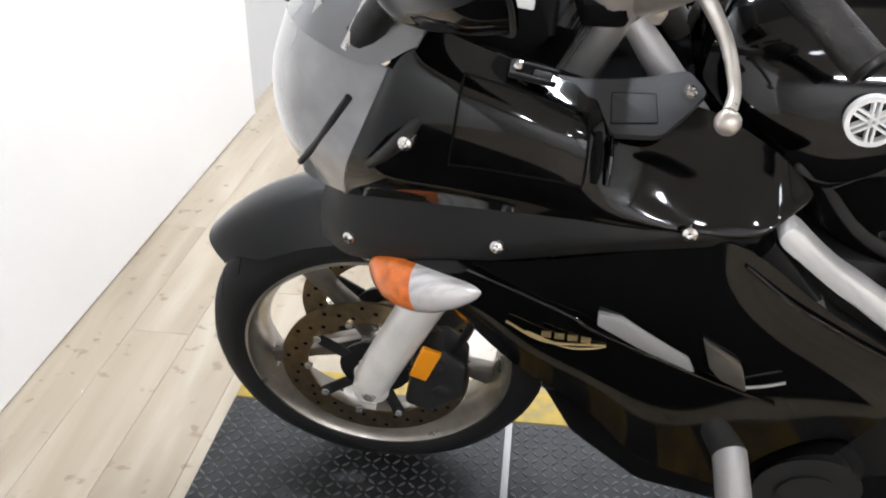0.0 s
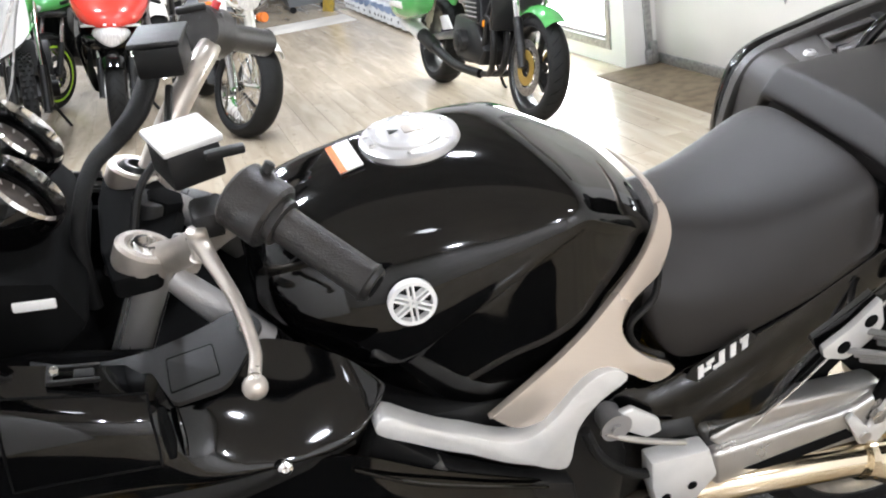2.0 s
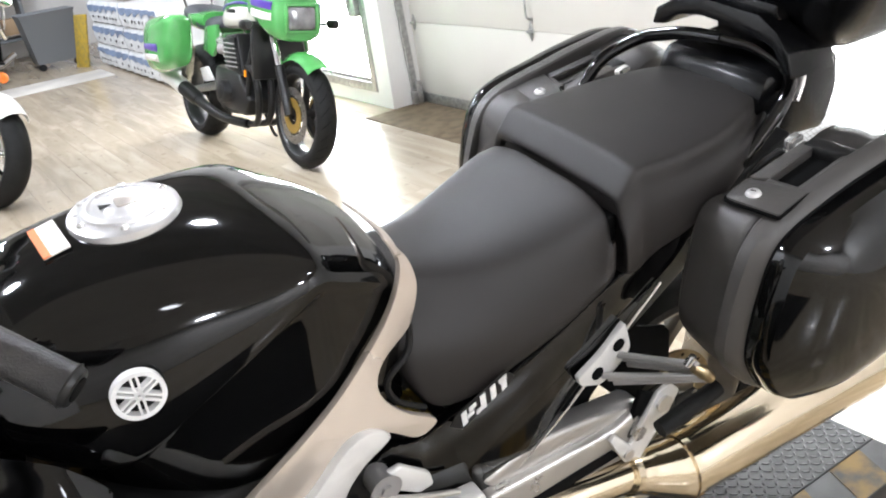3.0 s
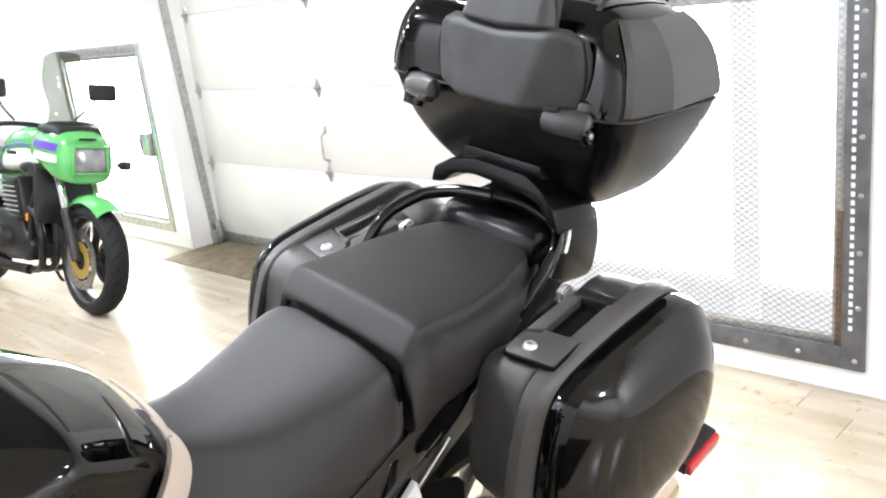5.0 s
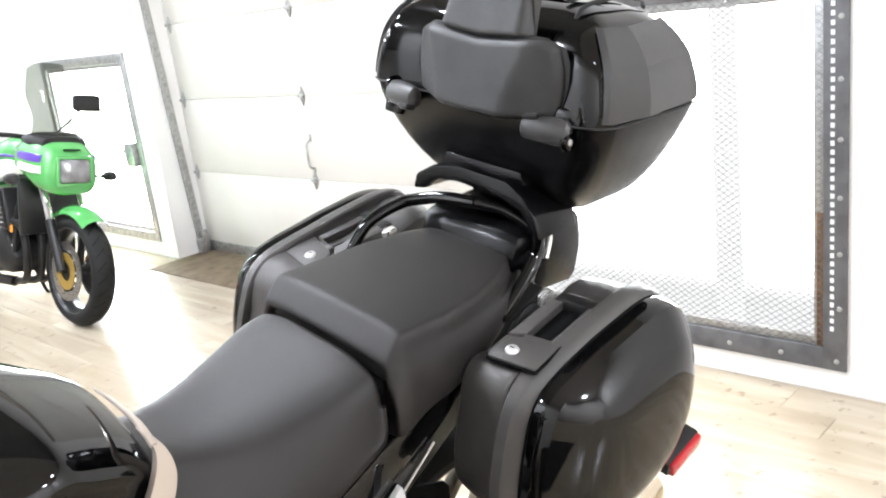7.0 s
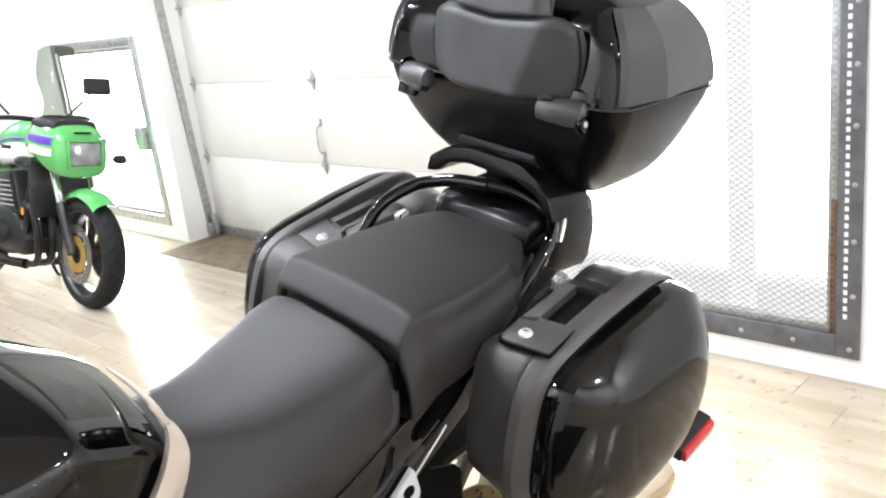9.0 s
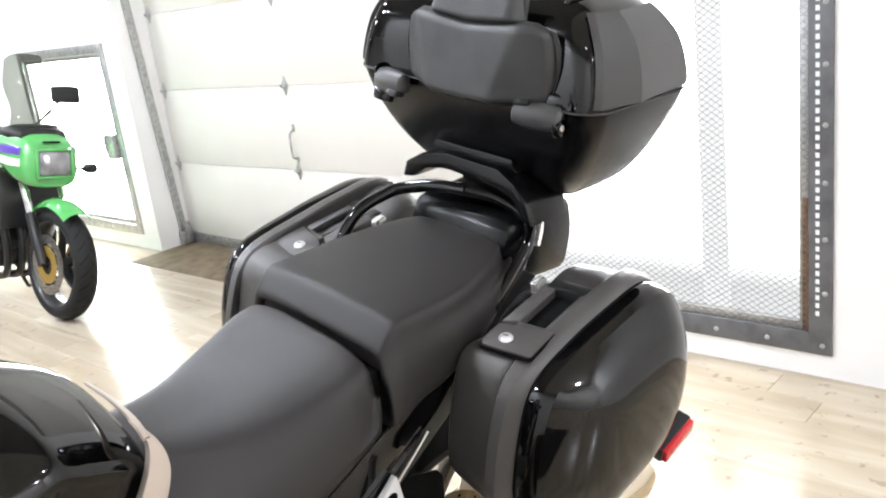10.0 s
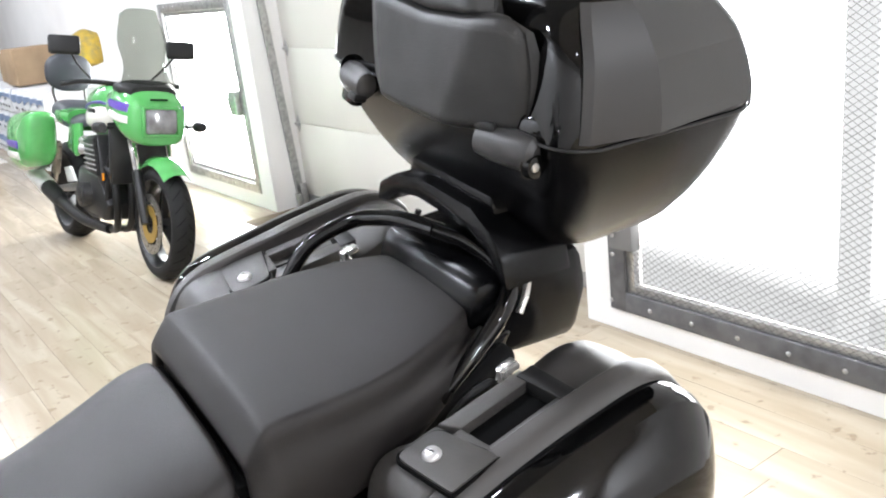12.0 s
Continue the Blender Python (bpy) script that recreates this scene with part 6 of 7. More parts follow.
for s in (-1, 1):
    ys = np.array([1, -s, 1])  # drawn for the left side
    SIDE = Matrix.Translation((0.015, 0, 0.03)) @ HELD if s == 1 else HELD
    bar = B("handlebar", moved(tube_bm(np.array([(0.335, -0.095, 0.982), (0.356, -0.125, 1.0), (0.388, -0.165, 1.034), (0.42, -0.2, 1.068), (0.458, -0.235, 1.082)] if s == -1 else [(0.33, -0.085, 0.975), (0.366, -0.097, 1.025), (0.405, -0.135, 1.06), (0.437, -0.18, 1.078), (0.458, -0.235, 1.082)]) * ys, [0.02, 0.019, 0.017, 0.015, 0.012] if s == -1 else [0.017, 0.017, 0.0165, 0.016, 0.012], seg=16), SIDE), LEVER, label="forged aluminium handlebar")
    g0, g1 = np.array((0.461, -0.235, 1.08)), np.array((0.5295, -0.307, 1.0287))
    gd = (g1 - g0) / np.linalg.norm(g1 - g0)
    grip = B("grip", moved(join(tube_bm(np.array([g0, g0 + gd * 0.008, g0 + gd * 0.01, g1 - gd * 0.006, g1]) * ys, [0.0255, 0.0255, 0.0192, 0.0195, 0.0205], smooth=False, seg=24)), SIDE), GRIP, label="worn black rubber handgrip")
    part("bar_end", moved(cyl_bm(g1 * ys, (g1 + gd * 0.007) * ys, 0.0195, 0.018, seg=20, bevel=0.002), SIDE), DARK_RIM, grip, "dull bar-end weight")
    part("bar_end_screw", moved(cyl_bm((g1 + gd * 0.007) * ys, (g1 + gd * 0.0085) * ys, 0.012, seg=16), SIDE), GROOVE, grip)
    sw0 = g0 - gd * 0.05
    house = B("switch_housing", moved(join(tube_bm(np.array([sw0, sw0 + gd * 0.004, g0 - gd * 0.004, g0]) * ys, [0.031, 0.0355, 0.0355, 0.031], smooth=False, seg=24), box_bm(0.034, 0.03, 0.03, 0.006, tuple((sw0 + gd * 0.02 + np.array((0.012, 0, 0.012))) * ys))), SIDE), GRIP, label="worn dark switch housing")
    part("switch_button", moved(cyl_bm((sw0 + gd * 0.02 + np.array((0.02, 0, 0.03))) * ys, (sw0 + gd * 0.02 + np.array((0.026, 0, 0.038))) * ys, 0.006, seg=12, bevel=0.001), SIDE), RED if s == 1 else SATIN, house)
    part("beam_switch", moved(box_bm(0.04, 0.01, 0.01, 0.003, tuple((sw0 + np.array((0.0, 0.02, 0.035))) * ys)), SIDE), SATIN, house)
    perch = B("lever_perch", moved(box_bm(0.036, 0.046, 0.03, 0.008, tuple(np.array((0.4, -0.19, 1.075)) * ys)), SIDE), SATIN, label="black cast lever perch")
    part("lever_pivot", moved(cyl_bm(np.array((0.384, -0.212, 1.045)) * ys, np.array((0.384, -0.212, 1.078)) * ys, 0.0105, seg=16, bevel=0.003), SIDE), LEVER, perch)
    lever = tube_bm(np.array([(0.384, -0.212, 1.066), (0.392, -0.25, 1.057), (0.404, -0.305, 1.045), (0.408, -0.355, 1.028), (0.402, -0.382, 1.02)]) * ys, [0.01, 0.008, 0.0065, 0.0058, 0.006], seg=12)
    ball = bmesh.new()
    bmesh.ops.create_uvsphere(ball, u_segments=16, v_segments=10, radius=0.0115, matrix=Matrix.Translation(tuple(np.array((0.4, -0.392, 1.016)) * ys)))
    part("lever", moved(join(lever, ball), SIDE), LEVER, perch, "silver lever with a ball end")
    TUB = Matrix.Translation((0.012, 0, 0.01)) @ SIDE if s == -1 else SIDE
    tub = B("fluid_reservoir", moved(prism_bm([(0.345, -0.105), (0.362, -0.165), (0.418, -0.15), (0.402, -0.09)] if s == -1 else [(0.345, 0.105), (0.402, 0.09), (0.418, 0.15), (0.362, 0.165)], 1.085, 1.125, "z", 0.005), TUB), SATIN, label="black fluid reservoir")
    # pale metal on the left lid only, painted in for the glare on it
    part("reservoir_lid", moved(prism_bm([(0.341, -0.102), (0.36, -0.169), (0.422, -0.153), (0.404, -0.086)] if s == -1 else [(0.341, 0.102), (0.404, 0.086), (0.422, 0.153), (0.36, 0.169)], 1.1255, 1.134, "z", 0.003), TUB), ALLOY if s == -1 else PLASTIC, tub, "reservoir lid")
B("wiring_hose", tube_bm([(0.375, 0.15, 1.12), (0.348, 0.1, 1.09), (0.317, 0.06, 1.075), (0.289, 0.02, 1.067), (0.27, -0.02, 1.045), (0.255, -0.04, 1.0), (0.25, -0.05, 0.92)], [0.013, 0.014, 0.012, 0.01, 0.009, 0.009, 0.009], seg=12), RUBBER, label="thick black wiring hose")
B("brake_pipe", tube_bm([(0.39, 0.13, 1.1), (0.37, 0.05, 1.06), (0.33, 0.0, 1.03), (0.3, -0.03, 0.95)], 0.005, seg=8), SATIN)
for k, (c, r) in enumerate((((0.2, 0.075, 1.085), 0.05), ((0.205, -0.045, 1.07), 0.047))):
    m = frame_at(c, (0.75, -0.05, 0.62))
    gauge = B("gauge", moved(lathe_bm([(r * 0.9, -0.05), (r * 1.05, -0.02), (r * 1.1, 0.018), (r * 1.04, 0.026), (r * 0.94, 0.02), (r * 0.9, 0.0)], 36, "z"), m), BLACK, label="round gauge in a black pod")
    part("dial", moved(lathe_bm([(0.001, 0.001), (r * 0.92, 0.001), (r * 0.92, -0.004)], 32, "z"), m), DIAL, gauge, "dark dial face")
    ticks = bmesh.new()
    for q in range(11):
        ticks = join(ticks, moved(box_bm(0.002, r * 0.16, 0.0006, 0, (0, r * 0.74, 0.0018)), Matrix.Rotation(radians(130 - 26 * q), 4, "Z")))
    part("dial_marks", moved(ticks, m), DIAL_MARK, gauge)
    part("bezel", moved(lathe_bm([(r * 0.93, 0.02), (r * 0.98, 0.03), (r * 1.04, 0.025)], 36, "z"), m), CHROME, gauge, "bright gauge bezel")
for sy in (-0.165, 0.165):
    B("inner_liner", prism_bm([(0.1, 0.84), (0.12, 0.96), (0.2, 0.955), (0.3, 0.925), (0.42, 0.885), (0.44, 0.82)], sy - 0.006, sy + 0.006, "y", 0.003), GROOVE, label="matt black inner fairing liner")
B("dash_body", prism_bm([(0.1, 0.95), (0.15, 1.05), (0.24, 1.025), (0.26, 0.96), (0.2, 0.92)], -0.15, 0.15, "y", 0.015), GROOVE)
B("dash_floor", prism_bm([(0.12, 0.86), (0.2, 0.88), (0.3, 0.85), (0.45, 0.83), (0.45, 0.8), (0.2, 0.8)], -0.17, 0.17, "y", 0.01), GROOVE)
B("frame_neck", tube_bm([(0.345, -0.088, 0.962), (0.37, -0.095, 0.93), (0.398, -0.1, 0.893), (0.43, -0.105, 0.85)], [0.015, 0.018, 0.02, 0.021], seg=18), GREY_ALLOY, label="grey cast frame neck")
B("frame_neck", tube_bm([(0.345, 0.108, 0.962), (0.37, 0.115, 0.93), (0.398, 0.12, 0.893), (0.43, 0.125, 0.85)], [0.015, 0.018, 0.02, 0.021], seg=18), GREY_ALLOY, label="grey cast frame neck")
B("dash_strip", moved(box_bm(0.042, 0.004, 0.012, 0.002), pose(0.215, -0.153, 1.006, 0, 8, 0)), WHITE, label="small white strip on the dash")

# ---- the other motorcycles in the room ----
LAMP_GREY = material("grey_lamp_glass", (0.3, 0.3, 0.31), 0.12, metal=0.3, coat=0.6, vary=0.5, scale=14)
GREEN = material("bright_green_paint", (0.085, 0.36, 0.095), 0.22, coat=0.8, vary=0.15, scale=10)
PURPLE = material("purple_stripe_paint", (0.1, 0.05, 0.36), 0.3, coat=0.5)
CREAM = material("off_white_paint", (0.72, 0.7, 0.64), 0.28, coat=0.6)
REDP = material("red_fairing_paint", (0.62, 0.04, 0.025), 0.25, coat=0.8)
LIME = material("lime_paint", (0.32, 0.55, 0.03), 0.35)
ANODISED = material("gold_disc_carrier", (0.6, 0.4, 0.1), 0.35, metal=0.8)
FAR_DISC = material("far_disc_steel", (0.55, 0.53, 0.5), 0.3, metal=1.0)
SEAT2 = material("grey_black_vinyl", (0.035, 0.038, 0.045), 0.5, bump=0.4, bump_scale=300)
INDIGO_GLASS = material("mirror_glass", (0.7, 0.72, 0.75), 0.05, metal=1.0)


def spoked_wheel(parent, m, r, w, label):
    wh = part("wheel", moved(lathe_bm([(0.001, -0.06), (0.03, -0.06), (0.035, -0.03), (0.025, 0.0), (0.035, 0.03), (0.03, 0.06), (0.001, 0.06)], 20), m), CHROME, parent, label)
    part("tyre", moved(tyre_bm(r, w, 48), m), RUBBER, wh, "fat black tyre")
    part("rim", moved(lathe_bm([(r * 0.77, -w * 0.36), (r * 0.72, -w * 0.34), (r * 0.7, 0), (r * 0.72, w * 0.34), (r * 0.77, w * 0.36)], 48), m), CHROME, wh, "chrome rim")
    sp = bmesh.new()
    for k in range(28):
        a = 2 * math.pi * k / 28
        b = a + (0.25 if k % 2 else -0.25)
        y = 0.045 * (1 if k % 4 < 2 else -1)
        sp = join(sp, cyl_bm((0.032 * math.cos(a), y, 0.032 * math.sin(a)), (r * 0.71 * math.cos(b), 0, r * 0.71 * math.sin(b)), 0.0022, seg=5))
    tagged(part("wire_spokes", moved(sp, m), CHROME, wh, "chrome wire spokes"), kind="stuff")
    return wh


def P(parent, name, bm, mat, label="", angle=38):
    return part(name, bm, mat, parent, label, angle)


def body_bm(stations, power=2.6):
    """A rounded body through stations of x, centre z, half width, up, down."""
    g = np.array([super_ring(x, 0, cz, hy, up, dn, power, 24) for x, cz, hy, up, dn in stations])
    g = np.stack([smooth_line(g[:, j], 4) for j in range(24)], 1)
    return grid_bm(g, closed_v=True, cap=True)


def chassis(b, wheelbase, fork_mat, fork_low, engine_mat, rake=0.36, top=0.92, spread=0.095):
    for s in (-1, 1):
        P(b, "fork_leg", join(tube_bm([(0, s * spread, 0.3), (rake * 0.3, s * spread, 0.3 + (top - 0.3) * 0.42)], 0.026, smooth=False, seg=14)), fork_low, "fork leg")
        P(b, "fork_tube", tube_bm([(rake * 0.28, s * spread, 0.3 + (top - 0.3) * 0.4), (rake * 0.72, s * spread, top)], 0.02, smooth=False, seg=14), fork_mat, "bright fork tube")
        P(b, "swing_arm", tube_bm([(wheelbase * 0.6, s * 0.09, 0.4), (wheelbase, s * 0.1, 0.31)], [0.03, 0.022], smooth=False, seg=10), GREY_ALLOY)
        P(b, "frame_tube", tube_bm([(0.3, s * 0.05, 0.85), (0.42, s * 0.12, 0.6), (0.5, s * 0.13, 0.3), (0.8, s * 0.13, 0.27), (0.92, s * 0.13, 0.42)], 0.017, seg=10), SATIN)
        P(b, "shock", join(cyl_bm((wheelbase - 0.12, s * 0.13, 0.62), (wheelbase - 0.02, s * 0.13, 0.36), 0.014, seg=10), cyl_bm((wheelbase - 0.11, s * 0.13, 0.6), (wheelbase - 0.04, s * 0.13, 0.42), 0.026, seg=12)), SILVER)
    P(b, "engine", join(prism_bm([(0.42, 0.34), (0.5, 0.24), (0.86, 0.25), (0.94, 0.4), (0.9, 0.52), (0.56, 0.5)], -0.15, 0.15, "y", 0.03), prism_bm([(0.44, 0.48), (0.62, 0.5), (0.68, 0.7), (0.5, 0.72)], -0.17, 0.17, "y", 0.015),
                       cyl_bm((0.62, -0.2, 0.36), (0.62, -0.14, 0.36), 0.06, seg=24, bevel=0.008), cyl_bm((0.8, -0.19, 0.36), (0.8, -0.14, 0.36), 0.075, seg=24, bevel=0.008)), engine_mat, "dark engine with round covers")
    for k in range(6):
        P(b, "fin", box_bm(0.19, 0.36, 0.006, 0.002, (0.555 + 0.008 * k, 0, 0.52 + 0.03 * k)), engine_mat)


def green_roadster():
    b = empty("green_motorcycle", pose(2.09, 3.31, 0.0, 11.0, 0, 96.0), "bright green retro roadster motorcycle with green panniers, parked on its stand", "motorcycle")
    wb = 1.45
    w1 = wheel(b, Matrix.Translation((0, 0, 0.298)), 0.298, 0.118, DARK_RIM, spokes=3, disc=0.155, disc_mat=FAR_DISC, label="black three-spoke front wheel")
    wheel(b, Matrix.Translation((wb, 0, 0.305)), 0.308, 0.165, DARK_RIM, spokes=3, disc=0.12, discs=(-1,), disc_mat=FAR_DISC, label="black three-spoke rear wheel")
    for s in (-1, 1):
        cr = lathe_bm([(0.05, s * 0.0765 - 0.002), (0.098, s * 0.0765 - 0.002), (0.098, s * 0.0765 + 0.002), (0.05, s * 0.0765 + 0.002)], 30, closed=True)
        part("gold_carrier", moved(cr, Matrix.Translation((0, 0, 0.298))), ANODISED, w1, "gold disc carrier")
    chassis(b, wb, CHROME, DARK_RIM, DARK_RIM)
    rows = []
    for a in np.linspace(128, 62, 9):
        c, sn = math.cos(radians(a)), math.sin(radians(a))
        rows.append([((0.345 - 0.045 * abs(f) ** 3) * c, f * 0.072, 0.298 + (0.345 - 0.045 * abs(f) ** 3) * sn) for f in np.linspace(-1, 1, 9)])
    P(b, "front_mudguard", grid_bm(np.array(rows), 0.004), GREEN, "green front mudguard")
    P(b, "radiator", join(box_bm(0.035, 0.32, 0.3, 0.008, (0.32, 0, 0.62)), box_bm(0.02, 0.34, 0.03, 0.006, (0.31, 0, 0.78))), DARK_RIM, "black radiator")
    for k in range(4):
        y = -0.13 + 0.087 * k
        P(b, "header_pipe", tube_bm([(0.46, y, 0.54), (0.36, y, 0.5), (0.33, y * 0.95, 0.36), (0.4, y * 0.8, 0.22), (0.6, y * 0.5, 0.18)], 0.02, seg=12), SATIN, "black header pipe")
    P(b, "exhaust_pipe", tube_bm([(0.6, 0.08, 0.18), (0.85, 0.14, 0.2), (1.05, 0.18, 0.26), (1.12, 0.19, 0.29)], [0.028, 0.028, 0.032, 0.04], seg=16), SATIN, "black exhaust pipe")
    can = P(b, "silencer", tube_bm([(1.1, 0.19, 0.28), (1.14, 0.195, 0.295), (1.3, 0.205, 0.34)], [0.04, 0.048, 0.05], smooth=False, seg=18), SATIN, "black silencer front")
    part("silencer_can", tube_bm([(1.3, 0.205, 0.34), (1.58, 0.225, 0.42)], 0.052, smooth=False, seg=18), ALLOY, can, "bright silencer can")
    for s in (-1, 1):
        P(b, "cylinder_side", prism_bm([(0.46, 0.5), (0.63, 0.51), (0.68, 0.68), (0.51, 0.7)], s * 0.166, s * 0.182, "y", 0.004), DARK_RIM, "black cylinder side")
        for k in range(6):
            P(b, "side_fin", box_bm(0.17, 0.012, 0.007, 0.002, (0.555 + 0.008 * k, s * 0.186, 0.53 + 0.026 * k)), GREY_ALLOY)
        P(b, "engine_cover", join(cyl_bm((0.72, s * 0.14, 0.37), (0.72, s * 0.2, 0.37), 0.07, seg=24, bevel=0.008), cyl_bm((0.72, s * 0.19, 0.37), (0.72, s * 0.208, 0.37), 0.045, seg=24, bevel=0.004)), DARK_RIM, "black round engine cover")
        P(b, "carburettor", join(cyl_bm((0.7, s * 0.13, 0.64), (0.84, s * 0.13, 0.66), 0.03, seg=16, bevel=0.004), box_bm(0.05, 0.04, 0.07, 0.008, (0.77, s * 0.14, 0.63))), STEEL)
        P(b, "side_reflector", box_bm(0.012, 0.012, 0.04, 0.003, (0.4, s * 0.17, 0.5)), AMBER)
    P(b, "silencer", tube_bm([(0.9, -0.14, 0.22), (1.05, -0.18, 0.26), (1.12, -0.2, 0.29), (1.5, -0.22, 0.36)], [0.03, 0.035, 0.05, 0.052], seg=18), SATIN, "black silencer")
    # tank with white and purple bands
    P(b, "fuel_tank", body_bm([(0.36, 0.86, 0.06, 0.06, 0.08), (0.4, 0.87, 0.11, 0.1, 0.1), (0.52, 0.88, 0.145, 0.12, 0.13), (0.68, 0.87, 0.15, 0.1, 0.13), (0.82, 0.84, 0.11, 0.06, 0.1), (0.88, 0.82, 0.07, 0.03, 0.06)]), GREEN, "green tank with a white lower band")
    P(b, "tank_band", body_bm([(0.38, 0.82, 0.085, 0.045, 0.065), (0.42, 0.82, 0.127, 0.065, 0.07), (0.52, 0.82, 0.159, 0.07, 0.075), (0.68, 0.81, 0.16, 0.06, 0.07), (0.8, 0.79, 0.124, 0.035, 0.055)], 3.5), CREAM, "off-white tank band")
    for s in (-1, 1):
        P(b, "tank_badge", moved(box_bm(0.12, 0.004, 0.022, 0.001), pose(0.58, s * 0.162, 0.845)), SATIN, "dark badge as a plain bar")
    P(b, "tank_stripe", body_bm([(0.42, 0.885, 0.12, 0.012, 0.012), (0.52, 0.892, 0.1565, 0.013, 0.013), (0.66, 0.876, 0.158, 0.012, 0.012), (0.76, 0.85, 0.14, 0.01, 0.01)], 3.5), PURPLE, "purple tank stripe")
    # fairing, lamp, screen
    fair = P(b, "half_fairing", body_bm([(0.02, 0.8, 0.105, 0.09, 0.1), (0.05, 0.81, 0.142, 0.125, 0.12), (0.14, 0.83, 0.165, 0.155, 0.13), (0.26, 0.86, 0.165, 0.145, 0.1), (0.36, 0.87, 0.155, 0.11, 0.06)], 3.2), GREEN, "green half fairing")
    part("fairing_stripe", body_bm([(0.07, 0.878, 0.154, 0.028, 0.028), (0.16, 0.888, 0.172, 0.03, 0.03), (0.28, 0.9, 0.172, 0.026, 0.026)], 5.0), PURPLE, fair, "purple stripe")
    part("fairing_band", body_bm([(0.07, 0.822, 0.156, 0.028, 0.028), (0.16, 0.83, 0.174, 0.03, 0.03), (0.28, 0.845, 0.174, 0.028, 0.028)], 5.0), CREAM, fair, "white stripe")
    lamp_ = part("headlamp", box_bm(0.05, 0.165, 0.125, 0.02, (0.015, 0, 0.815), 3), LAMP_GREY, fair, "square clear headlamp")
    part("lamp_bezel", join(box_bm(0.03, 0.195, 0.016, 0.005, (0.012, 0, 0.885)), box_bm(0.03, 0.195, 0.016, 0.005, (0.012, 0, 0.745)), box_bm(0.03, 0.016, 0.155, 0.005, (0.012, 0.09, 0.815)), box_bm(0.03, 0.016, 0.155, 0.005, (0.012, -0.09, 0.815))), GREEN, fair)
    part("vent_slot", box_bm(0.01, 0.09, 0.01, 0.002, (0.028, 0, 0.925)), GROOVE, fair)
    part("inner_cowl", body_bm([(0.1, 0.94, 0.12, 0.05, 0.04), (0.2, 0.97, 0.15, 0.05, 0.05), (0.3, 0.98, 0.14, 0.03, 0.04)], 3), SATIN, fair, "black inner cowl")
    half = [[(0.1 + 0.12 * t, 0, 0.95 + 0.43 * t) for t in (0, 0.33, 0.66, 1)], [(0.12 + 0.12 * t, -0.07, 0.95 + 0.425 * t) for k, t in enumerate((0, 0.33, 0.66, 1))], [(0.18 + 0.1 * t, -(0.155, 0.11, 0.128, 0.1)[k], 0.95 + 0.4 * t) for k, t in enumerate((0, 0.33, 0.66, 1))]]
    g = dense(half, 4, 4)
    scr = part("tall_screen", grid_bm(np.concatenate([mirror_y(g)[::-1], g[1:]]), 0.004), TINT, fair, "tall smoked screen")
    for s in (-1, 1):
        ys = np.array([1, s, 1])
        mr = part("mirror", moved(box_bm(0.035, 0.15, 0.095, 0.016, (0, 0, 0), 3), pose(0.3, s * 0.3 + 0.07, 1.18, 0, 8, -12)), SATIN, b, "black mirror")
        part("mirror_stalk", tube_bm(np.array([(0.3, 0.28, 1.16), (0.34, 0.22, 1.08), (0.36, 0.16, 1.02)]) * ys + [0, 0.07, 0], 0.006, seg=8), SATIN, mr)
        part("mirror_glass", moved(box_bm(0.002, 0.135, 0.08, 0.001), pose(0.3, s * 0.3 + 0.07, 1.18, 0, 8, -12) @ pose(0.0185, 0, 0)), INDIGO_GLASS, mr)
        P(b, "turn_signal", join(body_bm([(0.1, 0.78, 0.02, 0.02, 0.02), (0.13, 0.78, 0.034, 0.028, 0.028), (0.17, 0.78, 0.03, 0.025, 0.025), (0.19, 0.78, 0.01, 0.01, 0.01)])), DARK_RIM).matrix_basis = pose(0, s * 0.265, 0)
        P(b, "signal_stem", cyl_bm((0.15, s * 0.19, 0.78), (0.15, s * 0.24, 0.78), 0.008, seg=8), SATIN)
        P(b, "handlebar", tube_bm(np.array([(0.33, 0.0, 0.985), (0.34, 0.14, 1.0), (0.38, 0.23, 1.0), (0.42, 0.31, 0.985)]) * ys + [0, 0.05, 0], 0.013, seg=10), SATIN, "black handlebar and grip")
        P(b, "pannier", body_bm([(1.12, 0.68, 0.04, 0.1, 0.1), (1.16, 0.66, 0.085, 0.15, 0.16), (1.35, 0.63, 0.105, 0.17, 0.19), (1.55, 0.62, 0.1, 0.15, 0.18), (1.66, 0.6, 0.06, 0.09, 0.1)], 3.2), GREEN, "green hard pannier with purple and white bands").matrix_basis = pose(0, s * 0.27, 0)
        P(b, "pannier_stripe", body_bm([(1.3, 0.6, 0.1105, 0.035, 0.035), (1.42, 0.6, 0.112, 0.035, 0.035), (1.56, 0.6, 0.1015, 0.035, 0.035)], 4), PURPLE).matrix_basis = pose(0, s * 0.27, 0)
        P(b, "pannier_band", body_bm([(1.3, 0.535, 0.1105, 0.03, 0.03), (1.42, 0.535, 0.112, 0.03, 0.03), (1.56, 0.535, 0.1015, 0.03, 0.03)], 4), CREAM).matrix_basis = pose(0, s * 0.27, 0)
        P(b, "side_cover", prism_bm([(0.86, 0.76), (1.06, 0.74), (1.1, 0.6), (0.95, 0.56), (0.86, 0.64)], s * 0.12, s * 0.145, "y", 0.008), GREEN, "green side cover")
        P(b, "peg_hanger", prism_bm([(0.9, 0.42), (1.0, 0.5), (1.12, 0.48), (1.06, 0.4)], s * 0.15, s * 0.165, "y", 0.004), ALLOY)
